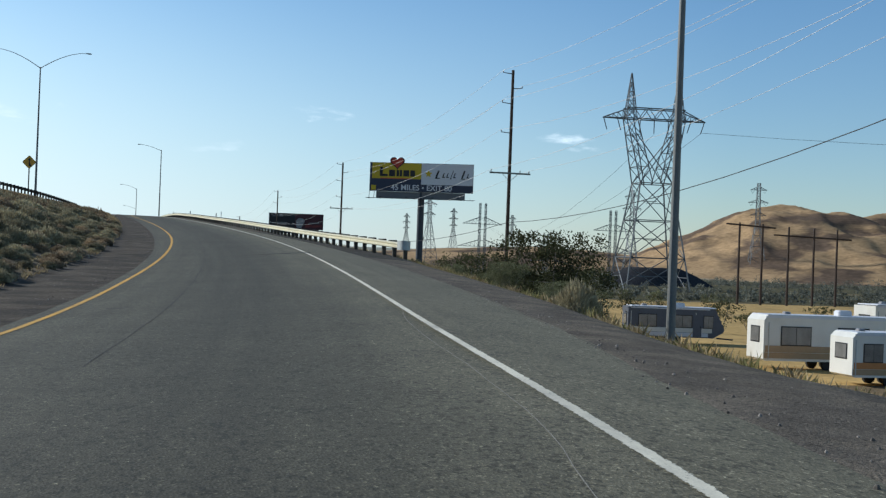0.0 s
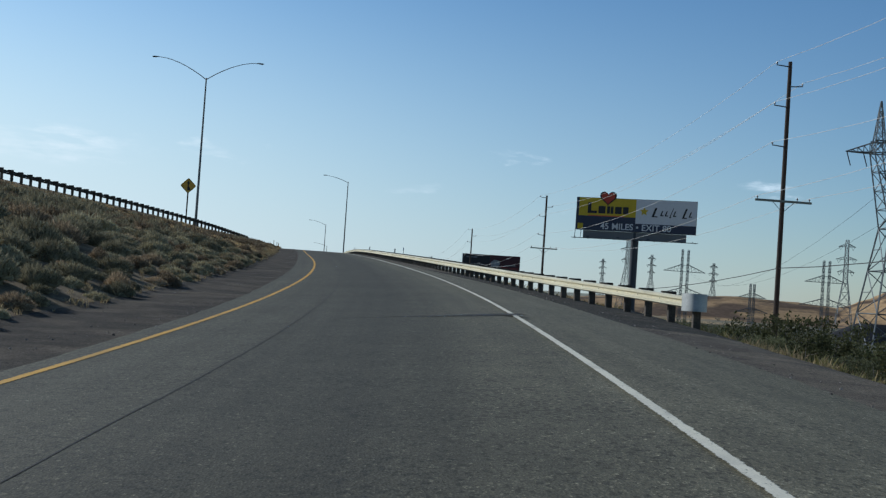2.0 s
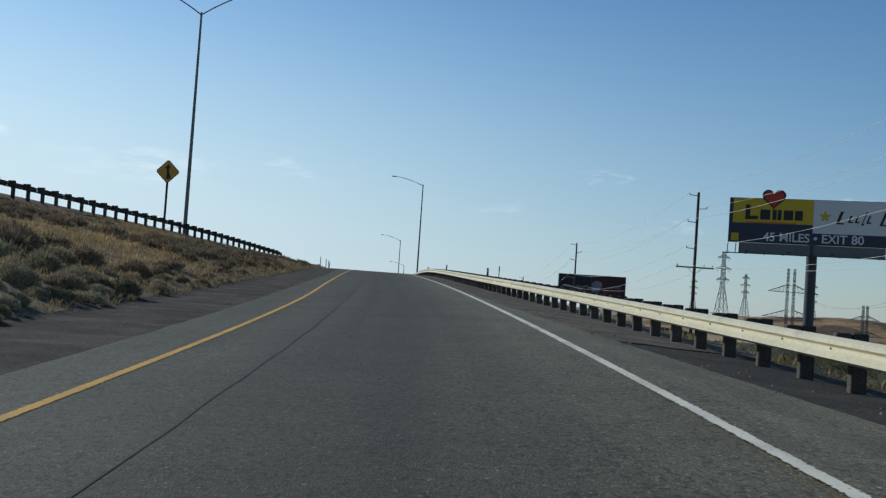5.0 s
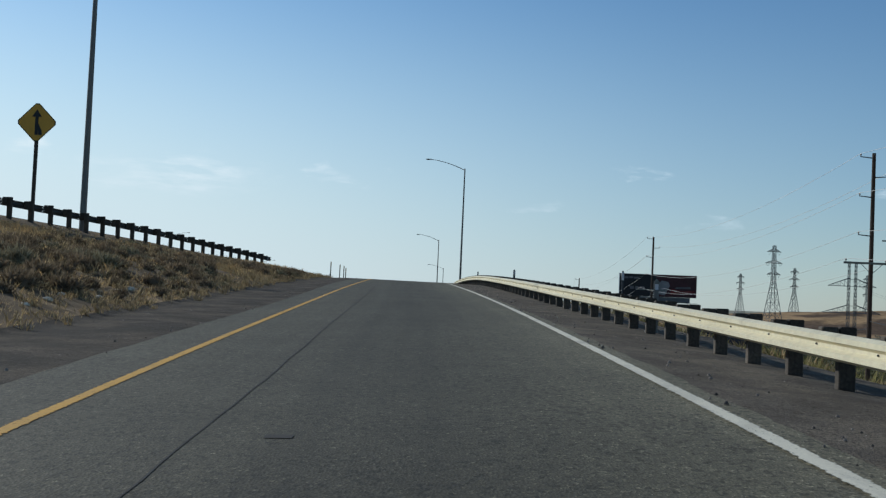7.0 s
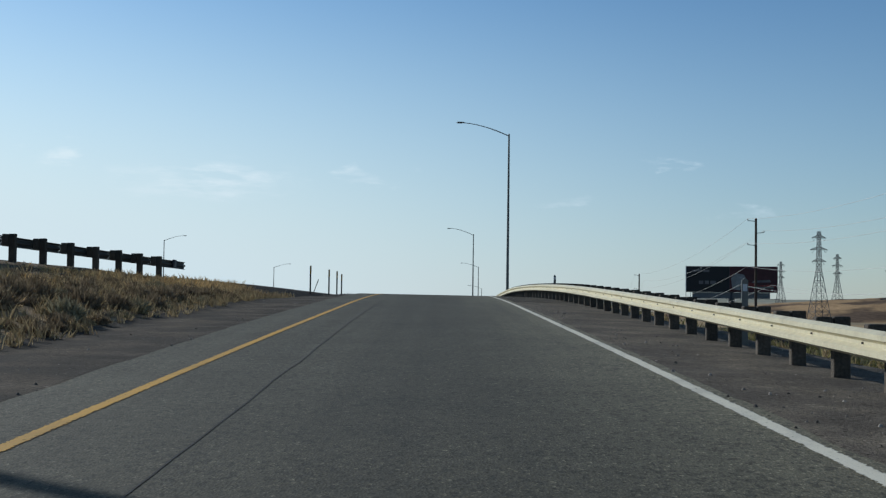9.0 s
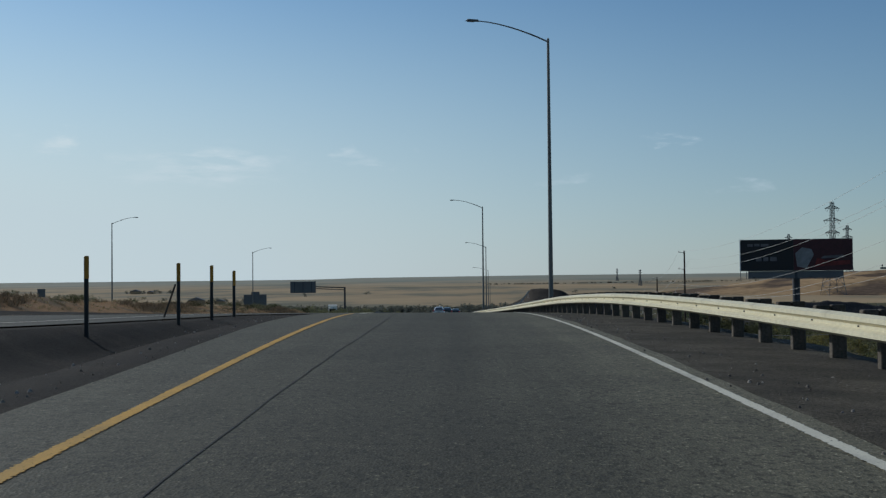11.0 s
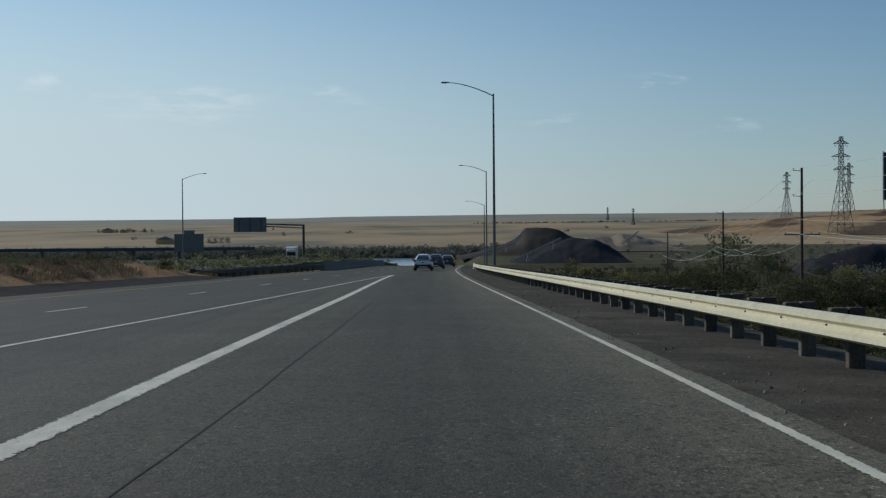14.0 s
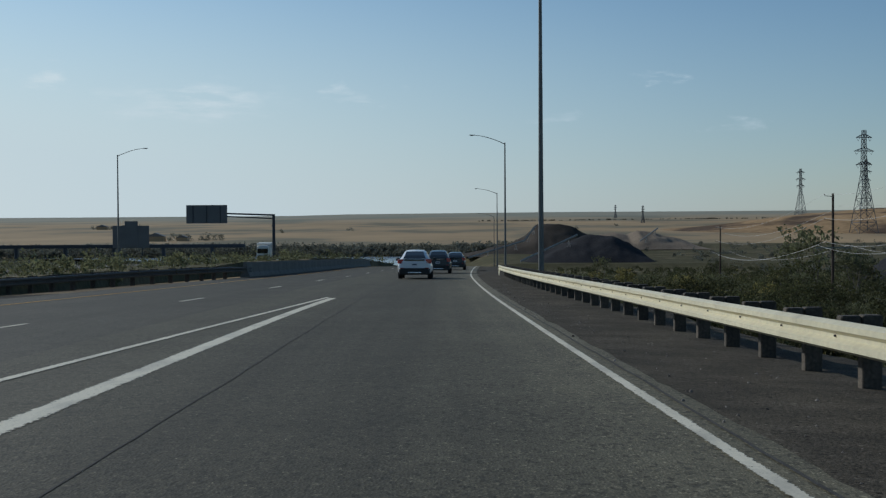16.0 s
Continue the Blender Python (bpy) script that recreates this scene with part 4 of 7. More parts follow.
# ---- guard rails ----
def w_beam(length, depth=0.08):
    """A corrugated beam along y, its crests towards -x."""
    prof = [(0.0, 0.155), (-0.018, 0.152), (-depth, 0.118), (-depth, 0.062), (-0.012, 0.022), (-0.012, -0.022), (-depth, -0.062), (-depth, -0.118), (-0.018, -0.152), (0.0, -0.155)]
    outline = prof + [(x + 0.006, z) for x, z in reversed(prof)]
    return Geo().prism(outline, 0.0, length)


BEAM = w_beam(3.83).mesh("rail_beam", RAIL)
BEAM_SHADED = w_beam(3.83).mesh("rail_beam", SHADED_RAIL)
POST = Geo().box((0, 0, 0), (0.20, 0.15, 1.10), bevel=0.012).mesh("post", POST_WOOD)
BLOCK = Geo().box((0, 0, 0), (0.20, 0.15, 0.36), bevel=0.012).mesh("offset_block", POST_WOOD)
BOLT = Geo().rod((-0.02, 0, 0), (0.0, 0, 0), 0.010, 0.013, 8).mesh("bolt", STEEL_DARK)


def guardrail(x_at, z_at, y0, y1, side, label, top=0.69, bolts=False, beam=None):
    """side 1: the beam faces -x; side -1: it faces +x."""
    rail = thing("guardrail", label, "guardrail")
    ys, y = [], y0
    while y < y1:
        ys.append(y)
        y += 1.905
    for i, y in enumerate(ys):
        x, z = x_at(y), z_at(x_at(y), y)
        head = math.atan2(-(x_at(y + 2) - x_at(y - 2)), 4.0)
        tilt = 0.012 * (rng.random() - 0.5)
        turn = Matrix.Rotation(head, 4, "Z") @ Matrix.Rotation(tilt, 4, "X") @ (Matrix.Rotation(math.pi, 4, "Z") if side < 0 else Matrix.Identity(4))
        o = Matrix.Translation((x, y, z)) @ turn
        part("post", POST, None, rail, m=o @ Matrix.Translation((0.33, 0, top + 0.05 - 0.55)))
        part("offset_block", BLOCK, None, rail, m=o @ Matrix.Translation((0.115, 0, top - 0.135)))
        if bolts:
            part("bolt", BOLT, None, rail, m=o @ Matrix.Translation((-0.012, 0.0, top - 0.155)))
        if i % 2 == 0:
            x2 = x_at(y + 3.81)
            z2 = z_at(x2, y + 3.81)
            d = Vector((x2 - x, 3.81, z2 - z))
            yaw, pit = math.atan2(-d.x, d.y), math.atan2(d.z, math.hypot(d.x, d.y))
            b = Matrix.Translation((x, y, z + top - 0.155)) @ Matrix.Rotation(yaw, 4, "Z") @ Matrix.Rotation(pit, 4, "X")
            if side < 0:
                b = b @ Matrix.Translation((0, 3.83, 0)) @ Matrix.Rotation(math.pi, 4, "Z")
            part("rail_beam", beam or BEAM, None, rail, m=b)
    return rail


RAIL_Y0, RAIL_Y1 = 61.095, 424.0


def rail_foot(x, y):
    return ramp_z(x, y) + 0.10 * smooth(84, 60, y)


right_rail = guardrail(rail_x, rail_foot, RAIL_Y0, RAIL_Y1, 1, "cream weathered steel guardrail on dark wooden posts", bolts=True)
zt = rail_foot(rail_x(RAIL_Y0), RAIL_Y0)
tm = Geo()
ring = []
for k in range(9):
    a = math.pi * k / 8
    ring.append((rail_x(RAIL_Y0) - 0.10 + 0.31 * (1 - math.cos(a)), RAIL_Y0 - 0.02 - 0.60 * math.sin(a) ** 0.8))
tm.grid([[(x, y, zt + z) for x, y in ring] for z in (0.30, 0.40, 0.52, 0.64, 0.76)])
tm.grid([[(x + 0.006, y + 0.01, zt + z) for x, y in reversed(ring)] for z in (0.30, 0.40, 0.52, 0.64, 0.76)])
part("end_terminal", tm, GALV, right_rail, "scuffed galvanised end terminal", True)
ex, ez = rail_x(RAIL_Y1), ramp_z(rail_x(RAIL_Y1), RAIL_Y1)
part("end_terminal", Geo().grid([[(ex - 0.06, RAIL_Y1 + 0.2 + k * 0.5, ez + 0.69 - k * 0.18), (ex - 0.02, RAIL_Y1 + 0.2 + k * 0.5, ez + 0.38 - k * 0.17)] for k in range(4)]),
     RAIL, right_rail, "turned-down steel end")

left_rail = guardrail(lambda y: main_right(y) + 0.35, lambda x, y: main_z(x, y) - 0.03, 70, 216.5, 1,
                      "steel guardrail along the highway bank, backlit shade in its colour", 0.72, beam=BEAM_SHADED)
part("end_terminal", Geo().box((main_right(217.2) + 0.35, 217.3, main_z(0, 217) + 0.56), (0.12, 0.5, 0.34), bevel=0.04), STEEL_DARK, left_rail, "blunt steel end")
far_rail_off = spline([(378, -4.6), (392, -4.2), (400, -3.0), (410, -0.7), (417, 0.3)])
far_rail = guardrail(lambda y: main_left(y) + far_rail_off(y), lambda x, y: ground_z(x, y), 380, 415, -1, "steel guardrail on the far side of the highway, backlit shade in its colour", 0.72, beam=BEAM_SHADED)

# concrete parapet on the far side
par = thing("bridge_barrier", "dark grey concrete barrier beside the highway", "barrier")
for i in range(22):
    y = 417 + i * 4.05
    x, z = main_left(y) + 0.3, main_z(main_left(y) + 0.3, y)
    x2 = main_left(y + 4) + 0.3
    z2 = main_z(x2, y + 4)
    d = Vector((x2 - x, 4.0, z2 - z))
    m = Matrix.Translation((x, y, z)) @ Matrix.Rotation(math.atan2(-d.x, d.y), 4, "Z") @ Matrix.Rotation(math.atan2(d.z, 4.0), 4, "X")
    if i == 0:
        seg = Geo().prism([(-0.3, -0.1), (0.3, -0.1), (0.3, 0.08), (0.16, 0.33), (0.09, 0.95), (-0.09, 0.95), (-0.16, 0.33), (-0.3, 0.08)], 0, 4.0).mesh("barrier_segment", CONCRETE)
    part("barrier_segment", seg, None, par, m=m)


# ---- lamps ----
def street_lamp(x, y, z0, z1, arms, label, r0=0.15, r1=0.075):
    """arms: list of (dx, dy, rise) from the pole's head."""
    m = Matrix.Translation((x, y, z0))
    h = z1 - z0
    lamp = thing("street_lamp", label, "street lamp", m, "highway lamps")
    part("pole", Geo().rod((0, 0, -0.6), (0, 0, h), r0, r1, 14), LAMP_STEEL, lamp, smooth=False)
    part("base_plate", Geo().box((0, 0, 0.05), (0.5, 0.5, 0.10), bevel=0.05).box((0, 0, -0.4), (0.75, 0.75, 0.8), bevel=0.1), CONCRETE, lamp, "concrete footing with flange")
    part("pole_cap", Geo().rod((0, 0, h), (0, 0, h + 0.09), r1 * 1.05, r1 * 0.5, 10), LAMP_STEEL, lamp)
    for dx, dy, rise in arms:
        pts = []
        for k in range(8):
            t = k / 7
            pts.append((dx * t * 0.86, dy * t * 0.86, h - 0.15 + (rise + 0.1) * (1 - (1 - t) ** 1.7)))
        a = part("arm", Geo().cord(pts, [0.055 - 0.003 * k for k in range(8)], 8), LAMP_STEEL, lamp)
        e = Vector(pts[-1])
        u = Vector((dx, dy, 0)).normalized()
        yaw = math.atan2(u.y, u.x)
        c = e + u * 0.38
        part("lamp_head", Geo().box((c.x, c.y, c.z + 0.02), (0.95, 0.30, 0.10), yaw, 0.05, 0.8).box((c.x + u.x * 0.12, c.y + u.y * 0.12, c.z - 0.055), (0.45, 0.22, 0.05), yaw, 0.03), LAMP_STEEL, a, "flat grey lamp head")
    return lamp


street_lamp(19.2, 40.4, -2.1, 15.2, [(-5.2, 0.8, 1.0)], "tall grey steel street lamp on the weedy slope", 0.175, 0.09)
street_lamp(-8.6, 184.7, ground_z(-8.6, 184.7) - 0.1, 25.7, [(-6.9, 1.4, 2.4), (6.9, 0.8, 2.5)], "tall double-armed steel street lamp on the bank", 0.17, 0.085)
street_lamp(12.95, 292.25, ground_z(12.95, 292.25), 23.24, [(-5.2, -1.9, 0.95)], "tall single-armed steel street lamp behind the guardrail", 0.16, 0.085)
street_lamp(11.1, 410.1, ground_z(11.1, 410.1), 19.6, [(-5.0, -1.3, 1.1)], "tall single-armed steel street lamp behind the guardrail", 0.16, 0.085)
street_lamp(14.0, 516.0, ground_z(14.0, 516.0), 16.4, [(-4.9, -2.5, 1.0)], "single-armed steel street lamp beside the road", 0.16, 0.085)
street_lamp(17.1, 622.3, ground_z(17.1, 622.3), 11.8, [(-4.9, -1.5, 1.0)], "single-armed steel street lamp beside the road", 0.16, 0.085)
street_lamp(20.6, 735.0, ground_z(20.6, 735.0), 7.0, [(-4.9, -1.5, 1.0)], "single-armed steel street lamp far down the road", 0.16, 0.085)
street_lamp(-56.4, 444.8, ground_z(-56.4, 444.8), 19.4, [(5.2, -1.5, 1.0)], "single-armed steel street lamp of the far carriageway", 0.16, 0.085)
street_lamp(-45.8, 540.4, ground_z(-45.8, 540.4), 16.3, [(5.2, -2.0, 1.0)], "single-armed steel street lamp of the far carriageway", 0.16, 0.085)


# ---- wooden poles and wires ----
def insulator(x, y, z, h=0.22):
    return Geo().rod((x, y, z), (x, y, z + h * 0.5), 0.025, 0.03, 6).rod((x, y, z + h * 0.4), (x, y, z + h * 0.75), 0.07, 0.06, 8).rod((x, y, z + h * 0.75), (x, y, z + h), 0.045, 0.03, 8)


ARM_L = 1.95


def utility_pole(x, y, z1, head, arm_z=None, brackets=(), lean=0.0, r=0.20):
    z0 = ground_z(x, y) - 0.3
    h = z1 - z0
    m = Matrix.Translation((x, y, z0)) @ Matrix.Rotation(head, 4, "Z") @ Matrix.Rotation(lean, 4, "Y")
    p = thing("utility_pole", "dark weathered wooden utility pole with crossarm", "utility pole", m, "roadside pole line")
    part("pole", Geo().rod((0, 0, -1.0), (0, 0, h), r, r * 0.66, 12), POLE_WOOD, p)
    for s, dz in brackets:
        b = part("bracket", Geo().rod((0, 0, h - dz), (s * 0.95, 0, h - dz + 0.08), 0.045, 0.035, 6), STEEL_DARK, p)
        part("insulator", insulator(s * 0.92, 0, h - dz + 0.08), PORCELAIN, b, "brown porcelain insulator")
    if arm_z is not None:
        az = arm_z - z0
        a = part("crossarm", Geo().box((0, -0.2, az), (ARM_L * 2, 0.12, 0.15), bevel=0.015), ARM_WOOD, p, "grey-green wooden crossarm")
        for sx in (-1.8, 0.95, 1.8):
            part("insulator", insulator(sx, -0.2, az + 0.075), PORCELAIN, a, "brown porcelain insulator")
        part("brace", Geo().rod((-0.75, -0.2, az - 0.05), (0, -0.16, az - 0.75), 0.02, n=5).rod((0.75, -0.2, az - 0.05), (0, -0.16, az - 0.75), 0.02, n=5), STEEL_DARK, p)
    return p


TOPS = ((-1, 0.35), (-1, 3.1), (-1, 5.8), (1, 1.7))
POLES = [(36.2, 111.3, 18.9, 9.4), (39.1, 210.4, 16.8, 9.1), (42.0, 311.2, 16.5, 8.6), (44.9, 423.7, 12.8, 5.6), (50.0, 485.5, 8.6, 2.4), (60.6, 594.7, 4.3, -1.0)]
for i, (x, y, z, a) in enumerate(POLES):
    utility_pole(x, y, z, -0.03 - 0.05 * (i > 3), a, TOPS[:4 if i < 3 else 2], 0.0)



def wire(a, b, sag, r=0.014, mat=None, label="thin sagging overhead wire between poles"):
    a, b = Vector(a), Vector(b)
    pts = []
    for k in range(15):
        t = k / 14
        q = a.lerp(b, t)
        q.z -= sag * 4 * t * (1 - t)
        pts.append(q)
    return solid("overhead_wire", Geo().cord(pts, r, 5), mat or WIRE, label, "overhead wire", "overhead wires")


LINE = [(33.0, 8.0, 24.8, 20.4)] + POLES
for k, ((x0, y0_, za, aa), (x1, y1_, zb, ab)) in enumerate(zip(LINE[:-1], LINE[1:])):
    sag = 3.0 if k == 0 else 1.7
    for s, dz in TOPS:
        wire((x0 + s * 0.92, y0_, za - dz + 0.3), (x1 + s * 0.92, y1_, zb - dz + 0.3), sag)
    for sx in (-1.8, 1.8):
        wire((x0 + sx, y0_ - 0.2, aa + 0.3), (x1 + sx, y1_ - 0.2, ab + 0.3), sag)
    wire((x0, y0_, aa - 4.5), (x1, y1_, ab - 4.5 + 0.5 * (k > 0)), sag, 0.028, CABLE, "black sagging telephone cable between poles")


# ---- billboards ----
def text_mesh(body, size, mat, name="lettering"):
    cu = bpy.data.curves.new(name, "FONT")
    cu.body, cu.size, cu.extrude, cu.offset = body, size, 0.01, 0.022
    cu.align_x, cu.align_y = "CENTER", "CENTER"
    tmp = new(name, cu)
    dg = bpy.context.evaluated_depsgraph_get()
    me = bpy.data.meshes.new_from_object(tmp.evaluated_get(dg))
    bpy.data.objects.remove(tmp)
    me.materials.clear()
    me.materials.append(mat)
    return me


def panel(x0, x1, z0, z1, y, d=0.03):
    return Geo().box(((x0 + x1) / 2, y, (z0 + z1) / 2), (x1 - x0, d, z1 - z0))


def blob_poly(pts, y, d=0.03):
    return Geo().prism(pts, y - d, y)


def bars(spec, y, h):
    g_ = Geo()
    for x0, x1, z in spec:
        g_.box(((x0 + x1) / 2, y, z), (x1 - x0, 0.03, h), bevel=0.0)
    return g_


def billboard(a, b, z_top, height, foot_z, label, art, pole_r=0.62):
    """A panel board from a to b (left and right ends as seen from the road), with apron, catwalk and one column."""
    a, b = Vector((*a, 0)), Vector((*b, 0))
    w = (b - a).length
    c = (a + b) / 2
    m = Matrix.Translation((c.x, c.y, z_top)) @ Matrix.Rotation(math.atan2(b.y - a.y, b.x - a.x), 4, "Z")
    bb = thing("billboard", label, "billboard", m)
    part("panel", panel(-w / 2, w / 2, -height, 0, 0.12, 0.24), BOARD_BACK, bb)
    part("apron", panel(-w / 2 + 1.3, w / 2 - 1.5, -height - 1.25, -height - 0.02, 0.25, 0.16), BOARD_BACK, bb, "grey steel apron below the panel")
    walk_ = Geo().box((0, -0.55, -height - 1.32), (w + 0.9, 0.75, 0.07))
    for k in range(10):
        x = -w / 2 + k * w / 9
        walk_.rod((x, -0.9, -height - 1.35), (x, 0.4, -height - 1.35), 0.06, n=5)
        walk_.rod((x * 0.97, -0.9, -height - 1.3), (x * 0.97, -1.3, -height - 1.15), 0.04, n=5)
    cw = part("catwalk", walk_, STEEL_DARK, bb, "dark steel catwalk")
    for off in (0.05, 1.0):
        part("end_frame", Geo().rod((-w / 2 + off, -0.05, -height), (-w / 2 + off, -0.5, -height - 1.3), 0.05, n=6), STEEL_DARK, bb)
    for k in range(4):
        x = -w / 2 + (k + 0.5) * w / 4
        part("floodlight", Geo().box((x, -1.35, -height - 1.1), (0.5, 0.2, 0.16), bevel=0.04), STEEL_DARK, cw)
    gz = foot_z - z_top
    part("column", Geo().rod((0, 0.75, gz - 0.5), (0, 0.75, -height * 0.6), pole_r, pole_r, 20), STEEL_DARK, bb, "dark steel column")
    part("torsion_beam", Geo().rod((-w * 0.42, 0.75, -height * 0.62), (w * 0.42, 0.75, -height * 0.62), 0.35, n=10), STEEL_DARK, bb)
    art(bb, w, height)
    return bb


def art_food(bb, w, h):
    f = -0.015
    part("advert_field", panel(-w / 2 + 0.45, 0.0, -h * 0.56, -0.06, f), AD_YELLOW, bb, "yellow printed field")
    part("advert_field", panel(0.02, w / 2 - 0.05, -h * 0.74, -0.06, f), AD_WHITE, bb, "white printed field")
    part("advert_field", panel(-w / 2 + 0.05, 0.0, -h + 0.05, -h * 0.56, f), NAVY, bb, "navy printed field")
    part("advert_field", panel(0.02, w / 2 - 0.05, -h + 0.05, -h * 0.74, f), NAVY, bb, "navy printed field")
    part("advert_field", panel(-w / 2 + 0.02, -w / 2 + 0.43, -h * 0.56, -0.06, f), NAVY, bb, "navy printed field")
    # wordmark of the left half as plain shapes: two stems and a bar with a heart above
    x0 = -w / 2 + 1.9
    for k, (dx, ww, zz, hh) in enumerate(((0.0, 0.55, -1.7, 1.75), (0.3, 1.2, -2.35, 0.42), (1.75, 1.15, -1.95, 1.2), (3.15, 0.5, -1.95, 1.2), (3.75, 0.45, -1.95, 1.2), (4.45, 1.1, -1.95, 1.15), (5.75, 0.9, -1.95, 1.15))):
        part("wordmark", Geo().box((x0 + dx + ww / 2, f - 0.02, zz), (ww, 0.03, hh), bevel=0.0), AD_BLACK, bb, "dark block wordmark shape")
    part("wordmark_bar", bars([(x0 + 0.1, x0 + 5.9, -2.92)], f - 0.02, 0.16), AD_ORANGE, bb, "thin orange bar")
    heart, rim = [], []
    for k in range(28):
        t = 2 * math.pi * k / 28
        hx, hz = 16 * math.sin(t) ** 3, 13 * math.cos(t) - 5 * math.cos(2 * t) - 2 * math.cos(3 * t) - math.cos(4 * t)
        heart.append((-w * 0.235 + hx * 0.072, 0.05 + hz * 0.068))
        rim.append((-w * 0.235 + hx * 0.087, 0.05 + hz * 0.082))
    r_ = part("heart_cutout", blob_poly(rim, 0.0, 0.1), AD_BLACK, bb, "dark-edged heart cut-out above the board")
    part("heart_face", blob_poly(heart, -0.11, 0.04), AD_RED, r_, "red printed heart")
    # script wordmark of the right half as slanted strokes
    for k, (dx, hh, ww) in enumerate(((0.0, 1.5, 0.9), (1.35, 0.8, 0.55), (2.1, 0.8, 0.5), (2.85, 1.6, 0.3), (3.4, 0.85, 0.5), (4.85, 1.6, 0.75), (5.9, 0.8, 0.5))):
        s = Geo()
        x = 2.55 + dx
        z = -2.25
        s.add([(x, f - 0.03, z - hh * 0.35), (x + ww * 0.4, f - 0.03, z - hh * 0.35), (x + ww * 0.4 + hh * 0.35, f - 0.03, z + hh * 0.65), (x + hh * 0.35, f - 0.03, z + hh * 0.65)], [(0, 1, 2, 3)])
        s.box((x + ww * 0.55, f - 0.03, z - hh * 0.3), (ww, 0.02, 0.17))
        part("wordmark", s, AD_BLACK, bb, "black slanted script shape")
    star = []
    for k in range(10):
        t = math.pi / 2 + math.pi * k / 5
        r = 0.75 if k % 2 == 0 else 0.33
        star.append((1.35 + r * math.cos(t), -1.95 + r * math.sin(t)))
    part("star_mark", blob_poly(star, f - 0.02), AD_YELLOW, bb, "small yellow star")
    part("badge", panel(-w / 2 + 0.35, -w / 2 + 1.25, -h + 0.2, -h + 1.1, f - 0.02), AD_YELLOW, bb, "small dull yellow badge")
    words = [text_mesh(word, 1.42, AD_WHITE) for word in ("45", "MILES", "\u2022", "EXIT", "80")]
    spans = [max(v.co.x for v in me.vertices) - min(v.co.x for v in me.vertices) for me in words]
    at = 0.1 - (sum(spans) + 0.5 * 4) / 2
    for me, width in zip(words, spans):
        part("lettering", me, None, bb, "white capital lettering", m=Matrix.Translation((at + width / 2, f - 0.05, -h + 0.72)) @ Matrix.Rotation(math.pi / 2, 4, "X"))
        at += width + 0.5


def art_dark(bb, w, h):
    f = -0.015
    part("advert_field", panel(-w / 2 + 0.1, -0.4, -h + 0.05, -0.06, f), AD_BLACK, bb, "near-black printed field")
    part("advert_field", panel(-0.38, w / 2 - 0.1, -h + 0.05, -0.06, f), AD_MAROON, bb, "deep maroon printed field")
    part("edge_trim", panel(-w / 2 - 0.05, -w / 2 + 0.09, -h, 0.1, f), AD_WHITE, bb, "white edge strip")
    part("picture_shape", blob_poly([(0.2, -4.6), (1.7, -4.9), (2.9, -2.6), (2.5, -1.7), (1.0, -1.4), (-0.1, -2.4)], f - 0.02), AD_GREY, bb, "pale blurred shape")
    part("picture_shape", blob_poly([(2.9, -4.7), (8.7, -4.3), (8.7, -3.6), (5.5, -3.8), (3.4, -3.2)], f - 0.02), AD_DEEP_RED, bb, "red blurred shape")
    part("picture_shape", blob_poly([(4.0, -3.3), (7.8, -3.2), (7.6, -2.7), (4.4, -2.9)], f - 0.03), AD_DIM, bb, "pale blurred shape")
    for one in [(-7.9, -7.0, -0.95), (-6.8, -5.9, -0.9), (-5.7, -4.4, -0.95)]:
        part("lettering_bar", bars([one], f - 0.02, 0.45), AD_DIM, bb, "dim grey writing bar")
    for one in [(-6.5, -5.6, -3.3), (-5.3, -4.5, -3.3), (-4.2, -3.1, -3.3)]:
        part("lettering_bar", bars([one], f - 0.02, 0.7), AD_DIM, bb, "dim grey writing bar")


billboard((48.4, 232.7), (66.2, 224.8), 18.85, 5.35, ground_z(57.3, 229), "two-part yellow, white and navy billboard on one column", art_food)
billboard((55.0, 427.5), (72.75, 423.3), 14.6, 5.3, ground_z(64.2, 428), "dark maroon billboard on one steel column", art_dark)


# ---- signs and marker posts ----
gz = ground_z(-9.25, 178.7)
sg = thing("warning_sign", "yellow diamond merge warning sign on a steel post", "road sign", Matrix.Translation((-9.25, 178.7, gz)) @ Matrix.Rotation(-0.06, 4, "Z"))
top_s = 13.0 - gz
cs = top_s - 0.87


def diamond(r, y, d, k=0.16):
    o = []
    for i in range(4):
        t = math.pi / 2 * i
        for s in (-1, 1):
            o.append((r * math.cos(t) + s * k * -math.sin(t) * 0.5 - k * 0.3 * math.cos(t), cs + r * math.sin(t) + s * k * math.cos(t) * 0.5 - k * 0.3 * math.sin(t)))
    return Geo().prism(o, y, y + d)


part("post", Geo().box((0, 0.085, (top_s + 0.0) / 2 - 0.2), (0.15, 0.13, top_s + 0.35), bevel=0.015), POST_WOOD, sg)
part("plate", diamond(0.90, -0.005, 0.012), BLACK, sg, "black-edged diamond plate")
fa = part("face", diamond(0.85, -0.010, 0.004), SIGN_YELLOW, sg, "yellow reflective face")
arrow = Geo().prism([(-0.075, cs - 0.55), (0.075, cs - 0.55), (0.075, cs + 0.25), (0.22, cs + 0.25), (0.0, cs + 0.58), (-0.22, cs + 0.25), (-0.075, cs + 0.25)], -0.018, -0.012)
arrow.prism([(0.10, cs - 0.55), (0.26, cs - 0.55), (0.24, cs - 0.35), (0.07, cs - 0.02), (0.07, cs - 0.24)], -0.018, -0.012)
part("arrow", arrow, BLACK, fa, "black merging arrow")

